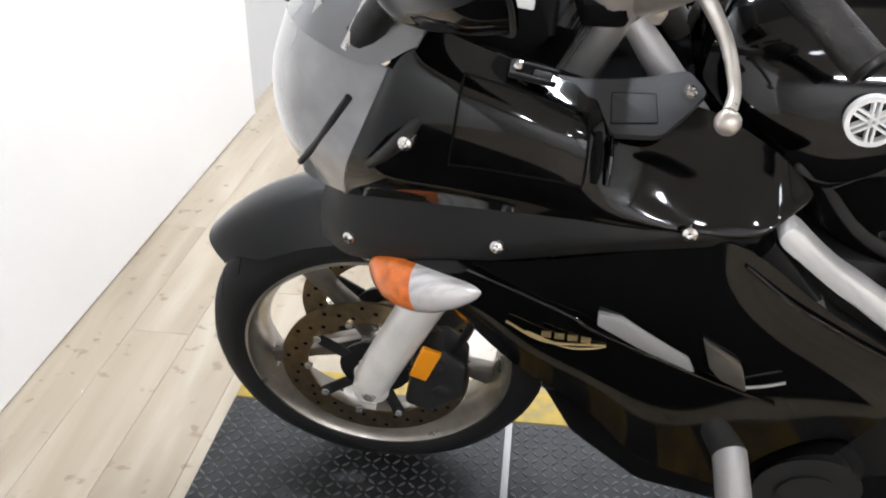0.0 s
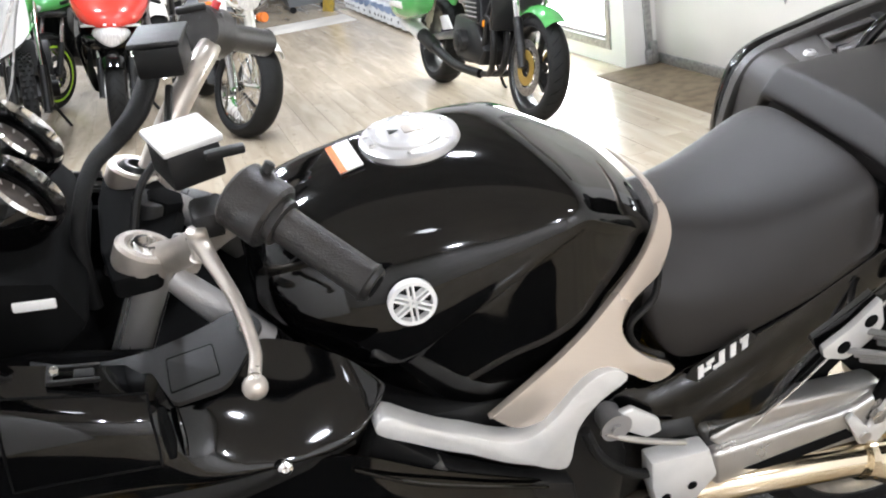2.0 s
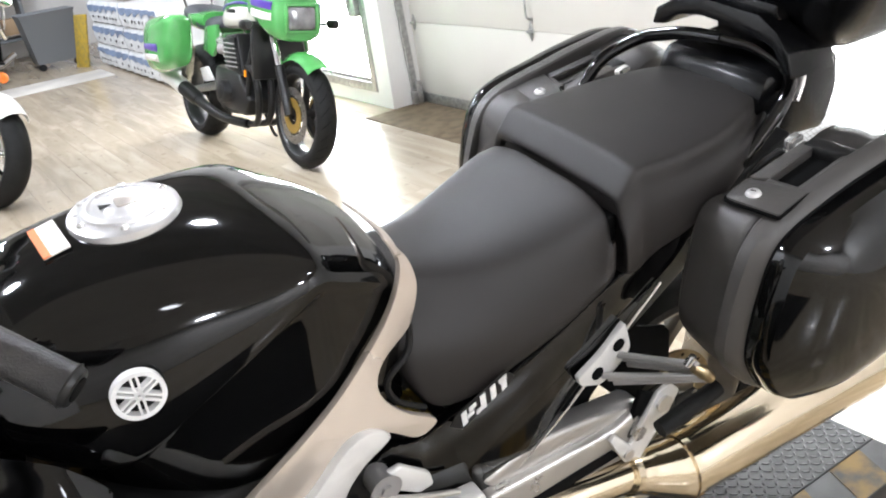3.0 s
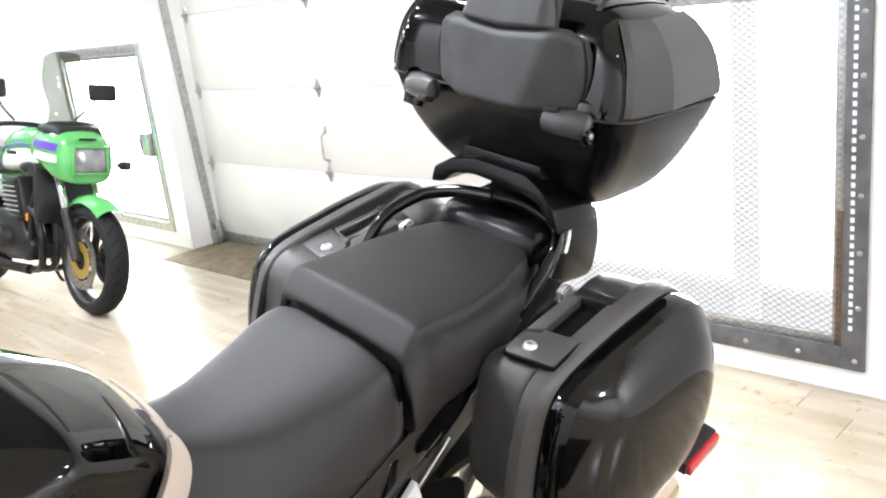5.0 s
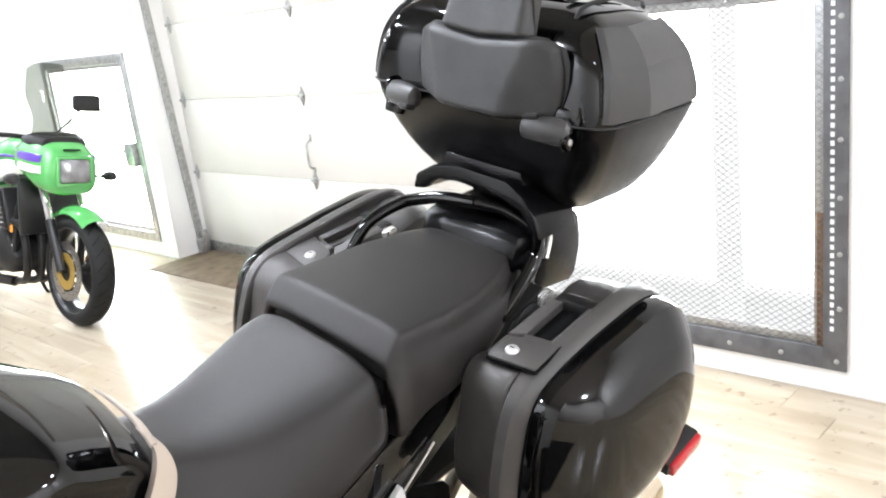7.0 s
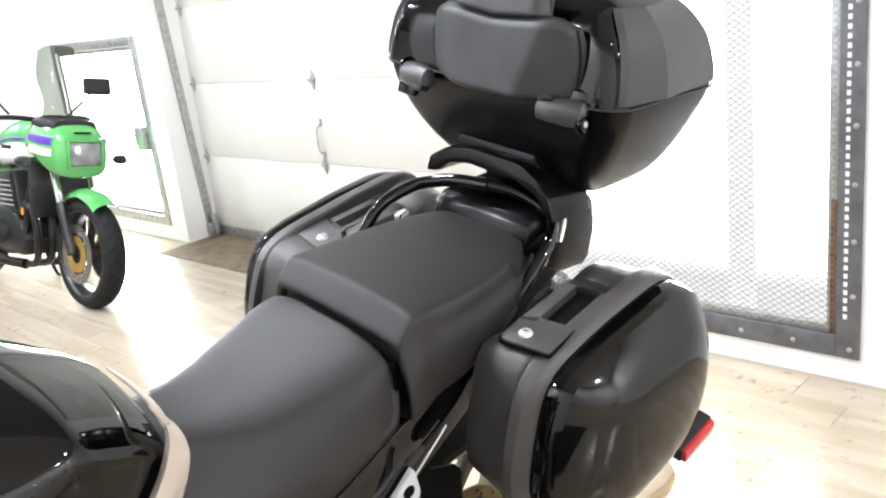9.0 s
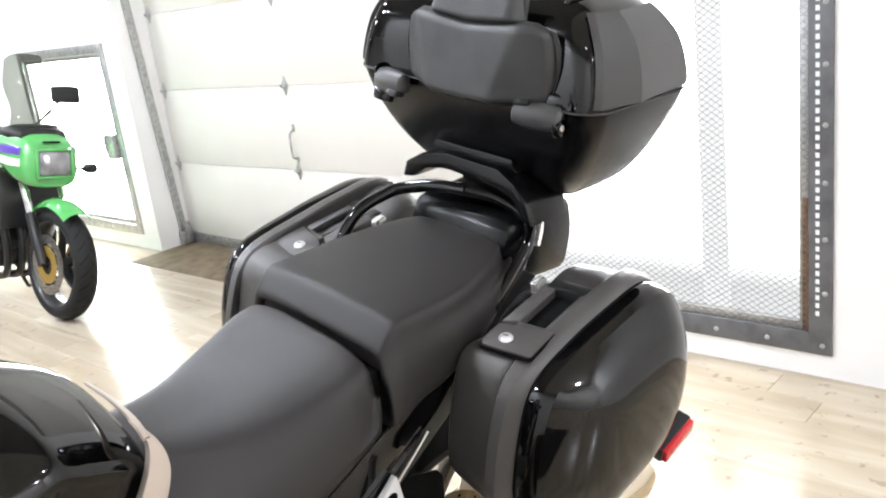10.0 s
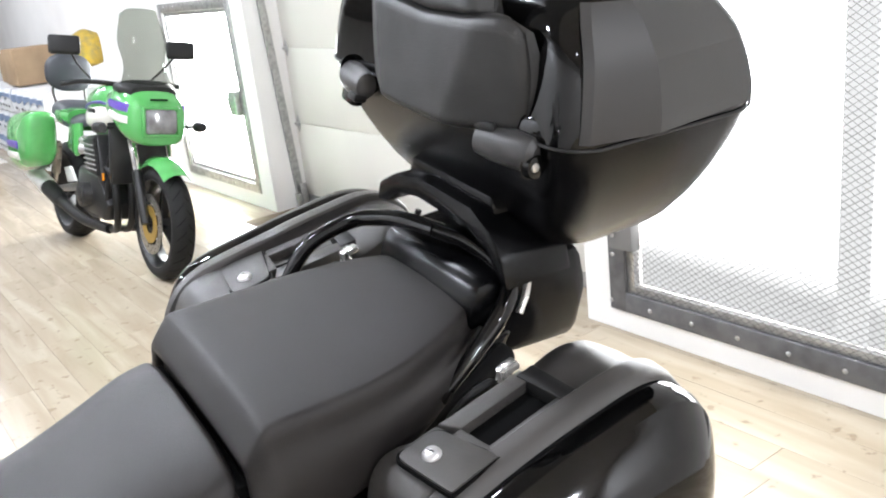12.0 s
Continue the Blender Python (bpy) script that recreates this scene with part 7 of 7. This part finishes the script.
        P(b, "carburettor", cyl_bm((0.72, s * 0.1, 0.62), (0.78, s * 0.17, 0.62), 0.03, seg=16, bevel=0.004), GREY_ALLOY)
    P(b, "seat", seat_bm([(0.82, 0.82, 0.09, 0.76, 0.01), (0.95, 0.795, 0.13, 0.74, 0.012), (1.12, 0.8, 0.15, 0.74, 0.012), (1.2, 0.84, 0.15, 0.76, 0.012), (1.4, 0.86, 0.14, 0.8, 0.012), (1.5, 0.86, 0.1, 0.82, 0.0)]), SEAT2, "studded black two-step seat")
    P(b, "seat_cover", body_bm([(1.05, 0.78, 0.15, 0.05, 0.08), (1.3, 0.79, 0.15, 0.05, 0.08), (1.55, 0.82, 0.09, 0.04, 0.05)], 3), GREEN)
    back = P(b, "backrest", body_bm([(1.46, 1.02, 0.09, 0.08, 0.08), (1.48, 1.03, 0.135, 0.11, 0.11), (1.53, 1.04, 0.14, 0.115, 0.11), (1.56, 1.04, 0.1, 0.08, 0.08)]), SEAT2, "rounded black backrest")
    part("backrest_bar", tube_bm([(1.48, 0.09, 0.84), (1.53, 0.09, 0.95), (1.54, 0, 1.1), (1.53, -0.09, 0.95), (1.48, -0.09, 0.84)], 0.008, seg=8), CHROME, back)
    P(b, "side_stand", tube_bm([(0.85, -0.13, 0.25), (0.87, -0.21, 0.08), (0.86, -0.235, 0.045)], 0.011, seg=8), SATIN)
    return b


green_roadster()


def cruiser():
    body, front = pose(0.47, 4.32, 0, 11.0, 0, 97.0), pose(0.49, 4.27, 0, 20.0, 0, 120.0)
    b = empty("cruiser_motorcycle", body, "cruiser motorcycle with a chrome spoked wheel and off-white mudguard", "motorcycle")
    wb = 1.6
    fw = spoked_wheel(b, Matrix.Translation((0, 0, 0.315)), 0.315, 0.15, "chrome wire-spoked front wheel")
    spoked_wheel(b, Matrix.Translation((wb, 0, 0.32)), 0.32, 0.16, "chrome wire-spoked rear wheel")
    for s in (-1, 1):
        ys = np.array([1, s, 1])
        P(b, "fork_leg", tube_bm([(0, s * 0.1, 0.3), (0.16, s * 0.1, 0.66)], 0.028, smooth=False, seg=14), CHROME, "chrome fork leg")
        P(b, "fork_shroud", tube_bm([(0.15, s * 0.1, 0.64), (0.3, s * 0.1, 0.98)], 0.036, smooth=False, seg=14), CREAM, "pale fork shroud")
        P(b, "turn_signal", body_bm([(0.17, 0.78, 0.02, 0.02, 0.02), (0.18, 0.78, 0.034, 0.034, 0.034), (0.23, 0.78, 0.03, 0.03, 0.03), (0.26, 0.78, 0.01, 0.01, 0.01)], 2.0), ORANGE, "orange turn signal").matrix_basis = pose(0, s * 0.2, 0)
        P(b, "handlebar", tube_bm(np.array([(0.32, 0.0, 1.02), (0.33, 0.12, 1.1), (0.42, 0.3, 1.12), (0.5, 0.42, 1.06)]) * ys, 0.013, seg=10), CHROME, "wide chrome handlebar")
        P(b, "peg", cyl_bm((0.62, s * 0.18, 0.27), (0.62, s * 0.34, 0.27), 0.016, seg=12), RUBBER)
        P(b, "shift_lever", tube_bm(np.array([(0.62, 0.2, 0.22), (0.5, 0.24, 0.17), (0.42, 0.27, 0.16)]) * ys, 0.006, seg=8), CHROME)
        P(b, "exhaust", tube_bm(np.array([(0.6, 0.16, 0.45), (0.55, 0.2, 0.3), (0.8, 0.22, 0.2), (1.7, 0.24, 0.22)]) * ys, [0.02, 0.025, 0.03, 0.04], seg=12), CHROME)
        P(b, "mirror", join(body_bm([(0.4, 1.28, 0.03, 0.02, 0.02), (0.41, 1.28, 0.055, 0.04, 0.04), (0.43, 1.28, 0.05, 0.035, 0.035)], 2.0), cyl_bm((0.42, 0, 1.25), (0.44, -0.02, 1.1), 0.005, seg=8)), CHROME).matrix_basis = pose(0, s * 0.36, 0)
    rows = []
    for a in np.linspace(140, 25, 13):
        c, sn = math.cos(radians(a)), math.sin(radians(a))
        rows.append([((0.365 - 0.07 * abs(f) ** 3) * c, f * 0.092, 0.32 + (0.365 - 0.07 * abs(f) ** 3) * sn) for f in np.linspace(-1, 1, 11)])
    P(b, "front_mudguard", grid_bm(np.array(rows), 0.004), CREAM, "off-white front mudguard")
    lamp_ = P(b, "headlamp", join(moved(lathe_bm([(0.001, -0.11), (0.06, -0.1), (0.095, -0.05), (0.1, 0.0), (0.096, 0.01)], 32, "x"), pose(0.16, 0, 0.88))), CHROME, "round chrome headlamp")
    part("lens", moved(lathe_bm([(0.001, -0.022), (0.05, -0.017), (0.09, 0.0)], 32, "x"), pose(0.07, 0, 0.88)), LENS, lamp_, "clear round lens")
    P(b, "engine", join(prism_bm([(0.5, 0.25), (0.95, 0.22), (1.0, 0.42), (0.6, 0.45)], -0.13, 0.13, "y", 0.03), prism_bm([(0.5, 0.4), (0.62, 0.38), (0.72, 0.68), (0.58, 0.7)], -0.1, 0.1, "y", 0.02), prism_bm([(0.82, 0.4), (0.94, 0.4), (0.92, 0.7), (0.78, 0.68)], -0.1, 0.1, "y", 0.02)), DARK_RIM, "dark V-twin engine")
    P(b, "fuel_tank", body_bm([(0.36, 0.84, 0.06, 0.06, 0.06), (0.42, 0.86, 0.12, 0.1, 0.09), (0.6, 0.86, 0.16, 0.11, 0.1), (0.8, 0.82, 0.13, 0.08, 0.08), (0.92, 0.78, 0.06, 0.04, 0.04)]), CREAM, "off-white tank")
    P(b, "seat", seat_bm([(0.88, 0.76, 0.09, 0.68, 0.01), (1.05, 0.72, 0.17, 0.66, 0.01), (1.25, 0.75, 0.17, 0.67, 0.01), (1.32, 0.8, 0.13, 0.7, 0.01), (1.6, 0.82, 0.1, 0.75, 0.0)]), SEAT2)
    P(b, "rear_mudguard", body_bm([(1.3, 0.6, 0.09, 0.1, 0.1), (1.6, 0.62, 0.1, 0.1, 0.1), (1.9, 0.5, 0.09, 0.08, 0.1)]), CREAM)
    P(b, "lower_yoke", box_bm(0.06, 0.3, 0.03, 0.008, (0.22, 0, 0.76)), CHROME)
    P(b, "side_stand", tube_bm([(0.75, -0.12, 0.2), (0.78, -0.26, 0.03)], 0.012, smooth=False, seg=8), SATIN)
    # the bars are turned to the side of the stand
    turned = body.inverted() @ front
    for ob in b.children:
        if ob.name.split(".")[0] in ("fork_leg", "fork_shroud", "turn_signal", "handlebar", "mirror", "front_mudguard", "headlamp", "lower_yoke") or ob == fw:
            ob.matrix_basis = turned @ ob.matrix_basis
    return b


cruiser()


def sport_bike(name, m, paint, accent, label, rim_mat, wheel_accent=None, low_lamp=False):
    b = empty(name, m, label, "motorcycle")
    wb = 1.4
    wheel(b, Matrix.Translation((0, 0, 0.298)), 0.298, 0.118, rim_mat, spokes=3, disc=0.155, disc_mat=FAR_DISC, label="cast front wheel")
    wheel(b, Matrix.Translation((wb, 0, 0.31)), 0.31, 0.18, rim_mat, spokes=3, disc=0.11, discs=(1,), disc_mat=FAR_DISC, label="cast rear wheel")
    if wheel_accent:
        for x in (0, wb):
            for s in (-1, 1):
                P(b, "rim_tape", moved(lathe_bm([(0.212, s * 0.056 - 0.001), (0.229, s * 0.056 - 0.001), (0.229, s * 0.056 + 0.001), (0.212, s * 0.056 + 0.001)], 40, closed=True), pose(x, 0, 0.3)), wheel_accent, "lime rim band")
    chassis(b, wb, CHROME, DARK_RIM, DARK_RIM, rake=0.32, top=0.88)
    P(b, "front_mudguard", grid_bm(np.array([[((0.335 - 0.04 * abs(f) ** 3) * math.cos(radians(a)), f * 0.068, 0.298 + (0.335 - 0.04 * abs(f) ** 3) * math.sin(radians(a))) for f in np.linspace(-1, 1, 9)] for a in np.linspace(135, 60, 9)]), 0.004), accent)
    # pointed nose with lamp
    if low_lamp:
        nose = P(b, "nose_fairing", body_bm([(-0.1, 0.79, 0.05, 0.03, 0.03), (-0.06, 0.8, 0.13, 0.07, 0.05), (0.04, 0.84, 0.2, 0.09, 0.1), (0.2, 0.9, 0.25, 0.1, 0.13), (0.34, 0.86, 0.25, 0.08, 0.1)], 2.4), paint, "pointed nose fairing")
        part("headlamp", body_bm([(-0.115, 0.7, 0.03, 0.03, 0.05), (-0.1, 0.715, 0.075, 0.05, 0.075), (-0.04, 0.72, 0.115, 0.055, 0.07), (0.03, 0.72, 0.12, 0.05, 0.05)], 2.0), LENS, nose, "clear headlamp")
        part("chin", body_bm([(-0.06, 0.68, 0.1, 0.035, 0.06), (0.05, 0.68, 0.18, 0.05, 0.09), (0.2, 0.7, 0.23, 0.06, 0.1)], 2.6), accent, nose)
        for s in (-1, 1):
            part("lamp_brow", tube_bm(np.array([(-0.1, 0.02, 0.78), (-0.06, 0.1, 0.775), (0.03, 0.18, 0.76)]) * [1, s, 1], [0.008, 0.012, 0.008], seg=8), STICKER, nose, "white stripe over the headlamp")
    else:
        nose = P(b, "nose_fairing", body_bm([(-0.08, 0.86, 0.05, 0.02, 0.04), (-0.04, 0.87, 0.12, 0.05, 0.07), (0.06, 0.89, 0.19, 0.09, 0.1), (0.2, 0.9, 0.24, 0.1, 0.1), (0.34, 0.86, 0.24, 0.08, 0.08)], 2.4), paint, "pointed nose fairing")
        part("headlamp", body_bm([(-0.085, 0.855, 0.045, 0.025, 0.03), (-0.06, 0.855, 0.09, 0.03, 0.05), (0.0, 0.86, 0.14, 0.025, 0.05)], 2.2), LENS, nose, "clear headlamp")
        part("chin", body_bm([(-0.04, 0.8, 0.1, 0.025, 0.03), (0.05, 0.79, 0.17, 0.03, 0.04), (0.2, 0.78, 0.21, 0.04, 0.05)], 2.6), accent, nose)
    half = [[(0.02 + 0.22 * t, 0, 0.95 + 0.2 * t) for t in (0, 0.5, 1)], [(0.06 + 0.2 * t, -0.09, 0.945 + 0.17 * t) for t in (0, 0.5, 1)], [(0.16 + 0.14 * t, -0.14, 0.94 + 0.12 * t) for t in (0, 0.5, 1)]]
    g = dense(half, 3, 3)
    part("screen", grid_bm(np.concatenate([mirror_y(g)[::-1], g[1:]]), 0.003), TINT, nose, "dark screen")
    for s in (-1, 1):
        ys = np.array([1, s, 1])
        P(b, "side_fairing", grid_bm(dense([[(0.1, 0.2, 0.82), (0.08, 0.2, 0.7), (0.16, 0.17, 0.6)], [(0.3, 0.24, 0.84), (0.28, 0.25, 0.6), (0.32, 0.2, 0.4)], [(0.5, 0.23, 0.8), (0.5, 0.24, 0.55), (0.5, 0.18, 0.26)], [(0.7, 0.19, 0.68), (0.72, 0.2, 0.45), (0.75, 0.14, 0.22)]], 4, 4) * ys, 0.004), accent, "side fairing")
        P(b, "clip_on", tube_bm(np.array([(0.3, 0.1, 0.9), (0.36, 0.22, 0.9), (0.42, 0.32, 0.87)]) * ys, 0.013, seg=10), SATIN)
        P(b, "mirror", join(body_bm([(0.12, 1.08, 0.03, 0.02, 0.02), (0.14, 1.08, 0.06, 0.03, 0.03), (0.18, 1.08, 0.05, 0.025, 0.025)]), cyl_bm((0.15, 0, 1.06), (0.14, -s * 0.08, 0.96), 0.006, seg=8)), SATIN).matrix_basis = pose(0, s * 0.29, 0)
    P(b, "fuel_tank", body_bm([(0.42, 0.88, 0.08, 0.06, 0.08), (0.52, 0.9, 0.16, 0.1, 0.12), (0.68, 0.88, 0.15, 0.09, 0.12), (0.82, 0.82, 0.09, 0.05, 0.08)]), paint)
    P(b, "tail", body_bm([(0.85, 0.8, 0.1, 0.03, 0.06), (1.05, 0.82, 0.12, 0.05, 0.07), (1.3, 0.9, 0.11, 0.05, 0.06), (1.55, 0.98, 0.05, 0.03, 0.03)]), accent)
    P(b, "side_stand", tube_bm([(0.85, -0.12, 0.22), (0.87, -0.24, 0.03)], 0.012, smooth=False, seg=8), SATIN)
    return b


sport_bike("red_sport_motorcycle", pose(-0.29, 4.85, 0, 9.0, 0, 92.0), REDP, BLACK, "red and black sport motorcycle with a pointed nose", DARK_RIM, low_lamp=True)
sport_bike("lime_sport_motorcycle", pose(-0.95, 6.55, 0, 8.0, 0, 60.0), GREEN, DARK_RIM, "black and green sport motorcycle with lime rims", DARK_RIM, LIME)


def trail_bike():
    b = empty("trail_motorcycle", pose(-0.84, 4.85, 0, 9.0, 0, 100.0), "green off-road motorcycle with a knobbly front tyre", "motorcycle")
    spoked_wheel(b, Matrix.Translation((0, 0, 0.34)), 0.34, 0.09, "spoked front wheel")
    spoked_wheel(b, Matrix.Translation((1.45, 0, 0.32)), 0.32, 0.12, "spoked rear wheel")
    kn = bmesh.new()
    for k in range(56):
        a = 2 * math.pi * k / 56
        for y in (-0.03, 0.0, 0.03) if k % 2 else (-0.018, 0.018):
            kn = join(kn, moved(box_bm(0.014, 0.018, 0.02, 0.0, (0.343, y, 0)), Matrix.Rotation(a, 4, "Y")))
    P(b, "tread_knobs", moved(kn, pose(0, 0, 0.34)), RUBBER)["kind"] = "stuff"
    chassis(b, 1.45, CHROME, SATIN, DARK_RIM, rake=0.42, top=0.98)
    P(b, "front_mudguard", body_bm([(-0.32, 0.82, 0.04, 0.01, 0.01), (-0.1, 0.86, 0.08, 0.015, 0.015), (0.2, 0.86, 0.09, 0.015, 0.015), (0.36, 0.82, 0.06, 0.01, 0.01)]), GREEN, "green high mudguard")
    P(b, "number_plate", body_bm([(0.12, 0.98, 0.07, 0.06, 0.08), (0.16, 1.0, 0.1, 0.09, 0.1), (0.2, 1.0, 0.09, 0.08, 0.09)], 3), GREEN)
    P(b, "fuel_tank", body_bm([(0.4, 0.9, 0.08, 0.06, 0.1), (0.55, 0.92, 0.13, 0.08, 0.16), (0.75, 0.88, 0.09, 0.04, 0.08)]), GREEN)
    P(b, "seat", seat_bm([(0.7, 0.9, 0.07, 0.84, 0.01), (1.0, 0.9, 0.1, 0.83, 0.01), (1.4, 0.92, 0.09, 0.86, 0.0)]), SEAT2)
    P(b, "handlebar", tube_bm([(0.48, -0.4, 1.12), (0.42, -0.22, 1.14), (0.38, 0, 1.08), (0.42, 0.22, 1.14), (0.48, 0.4, 1.12)], 0.013, seg=10), SATIN)
    P(b, "side_stand", tube_bm([(0.8, -0.1, 0.3), (0.84, -0.26, 0.03)], 0.012, smooth=False, seg=8), SATIN)
    return b


trail_bike()


def cruiser_row():
    """Two more dark machines far back, mostly hidden."""
    src = bpy.data.objects["cruiser_motorcycle"]
    for m in (pose(-0.2, 7.6, 0, 8, 0, 80), pose(0.55, 9.3, 0, 8, 0, 75)):
        copy_thing(src, m)


cruiser_row()

# ---- stored goods behind the green machine ----
WRAP = material("white_plastic_wrap", (0.72, 0.73, 0.74), 0.35, vary=0.2, scale=6, bump=0.5, bump_scale=20)
BLUE = material("blue_grey_band", (0.2, 0.26, 0.38), 0.5, vary=0.3, scale=8)
CARDBOARD = material("brown_cardboard", (0.36, 0.25, 0.15), 0.8, vary=0.2, scale=6)
BIN_GREY = material("grey_bin_plastic", (0.16, 0.17, 0.18), 0.5)
HOLE = material("dark_hole", (0.02, 0.02, 0.02), 0.9)


def goods_stack(v0, length):
    st = empty("goods_pallet", ROOM @ pose(2.62, v0, 0), "white plastic-wrapped pallet stack with blue wavy bands", "pallet", group="wrapped pallets")
    for k in range(3):
        z0 = 0.03 + 0.24 * k
        rows = []
        for q in np.linspace(0, length, 25):
            wob = 0.012 * math.sin(q * 23 + k)
            rows.append([(wob, q, z0), (-0.012 + wob, q, z0 + 0.09), (0.004 + wob, q, z0 + 0.2), (0.02 + wob, q, z0 + 0.225), (0.55, q, z0 + 0.23), (0.56, q, z0)])
        part("layer", grid_bm(np.array(rows), closed_v=True, cap=True), WRAP, st)
        band = [[(-0.016 + 0.012 * math.sin(q * 23 + k), q, z0 + 0.13 + 0.02 * math.sin(q * 26)), (-0.012 + 0.012 * math.sin(q * 23 + k), q, z0 + 0.185)] for q in np.linspace(0.01, length - 0.01, 40)]
        part("band", grid_bm(np.array(band), 0.004), BLUE, st, "blue wavy band")
        for i in range(int(length / 0.13)):
            part("hand_hole", moved(lathe_bm([(0.001, 0.002), (0.016, 0.002), (0.016, -0.004)], 10, "x"), pose(-0.013, 0.07 + 0.13 * i, z0 + 0.06, 0, 0, 180)), HOLE, st)
    return st


goods_stack(6.8, 1.35)
goods_stack(8.2, 1.35)
bx = empty("cardboard_box", ROOM @ pose(2.9, 8.3, 0.745), "brown cardboard boxes stacked on the pallets", "box")
part("carton", box_bm(0.4, 0.5, 0.35, 0.01, (0, 0, 0.18)), CARDBOARD, bx)
part("carton", box_bm(0.35, 0.4, 0.3, 0.01, (0.02, 0.55, 0.155)), CARDBOARD, bx)
bn = empty("wheeled_bin", ROOM @ pose(2.25, 10.3, 0), "grey plastic wheeled bin", "bin")
part("tub", grid_bm(np.array([[(x * k, y * k, z) for x, y in ((-0.3, -0.25), (0.3, -0.25), (0.3, 0.25), (-0.3, 0.25))] for z, k in ((0.08, 0.8), (0.62, 1.0), (0.66, 1.06))]), closed_v=True, cap=True), BIN_GREY, bn)
for x in (-0.2, 0.2):
    part("castor", cyl_bm((x, -0.2, 0.04), (x, -0.16, 0.04), 0.04, seg=16), RUBBER, bn)
sg = empty("floor_sign", ROOM @ pose(2.42, 9.7, 0, 0, 0, 20), "yellow folding floor sign leaning closed", "sign")
part("board", moved(box_bm(0.02, 0.26, 0.6, 0.006, (0, 0, 0.3)), pose(0, 0, 0, 0, 14, 0)), YELLOW, sg)
sh = empty("storage_shelf", ROOM @ pose(1.0, 11.7, 0), "grey steel shelf with dark parts", "shelf")
for x in (-1.2, 0, 1.2):
    part("post", box_bm(0.04, 0.5, 2.0, 0.003, (x, 0, 1.0)), BIN_GREY, sh)
for z in (0.3, 0.9, 1.5):
    part("board", box_bm(2.44, 0.48, 0.03, 0.003, (0, 0, z)), BIN_GREY, sh)
rnd = random.Random(3)
for k in range(14):
    c = empty("parts_carton", ROOM @ pose(-0.1 + 0.36 * (k % 7), 11.62, 0.316 + 0.6 * (k // 7)), "small storage carton on the steel shelf", "box", group="shelf cartons")
    part("carton", box_bm(0.28, 0.3, 0.2 + 0.2 * rnd.random(), 0.006, (0, 0, 0.15)), (CARDBOARD, BIN_GREY, WRAP)[k % 3], c)
# strip a little paler than the boards, laid flat across the floor
STRIP_PALE = material("pale_floor_strip", (0.56, 0.53, 0.48), 0.5, vary=0.25, scale=3)
structure("floor_step", block(0.6, 2.5, 8.5, 9.2, -0.002, 0.003, 0.001), STRIP_PALE, "pale strip across the floor")
YL = empty("yellow_jacket", ROOM @ pose(2.95, 6.3, 1.0), "yellow cloth bundle on a peg", "cloth")
part("cloth", body_bm([(-0.1, 0.1, 0.05, 0.1, 0.12), (0.0, 0.1, 0.1, 0.14, 0.16), (0.1, 0.1, 0.06, 0.1, 0.14)]), YELLOW, YL)

# ---- floor boards, laid one by one ----
def floor_boards():
    floor = bpy.data.objects["floor"]
    W, L = 0.152, 1.22
    full = block(0.0004, W - 0.0004, 0.0004, L - 0.0004, -0.006, 0.0, 0.0007)
    bmesh.ops.recalc_face_normals(full, faces=full.faces[:])
    me = bpy.data.meshes.new("floor_board")
    full.to_mesh(me)
    full.free()
    me.materials.append(WOOD)
    rest = bmesh.new()
    rnd = random.Random(7)
    near = 0
    i = 0
    u = -4.2
    while u < 6.1:
        v = -4.2 - rnd.random() * L
        while v < 12.2:
            if -1.0 < u < 3.3 and -0.9 < v < 7.5 and near < 300:
                ob = new("floor_board", me)
                ob.parent = floor
                ob.matrix_basis = pose(u, v, 0)
                near += 1
            else:
                vs = [rest.verts.new(c) for c in ((u + 0.0008, v, 0), (u + W - 0.0008, v, 0), (u + W - 0.0008, v + L - 0.0016, 0), (u + 0.0008, v + L - 0.0016, 0))]
                rest.faces.new(vs)
            v += L
        u += W
    tagged(part("board_field", rest, WOOD, floor), kind="stuff")


floor_boards()
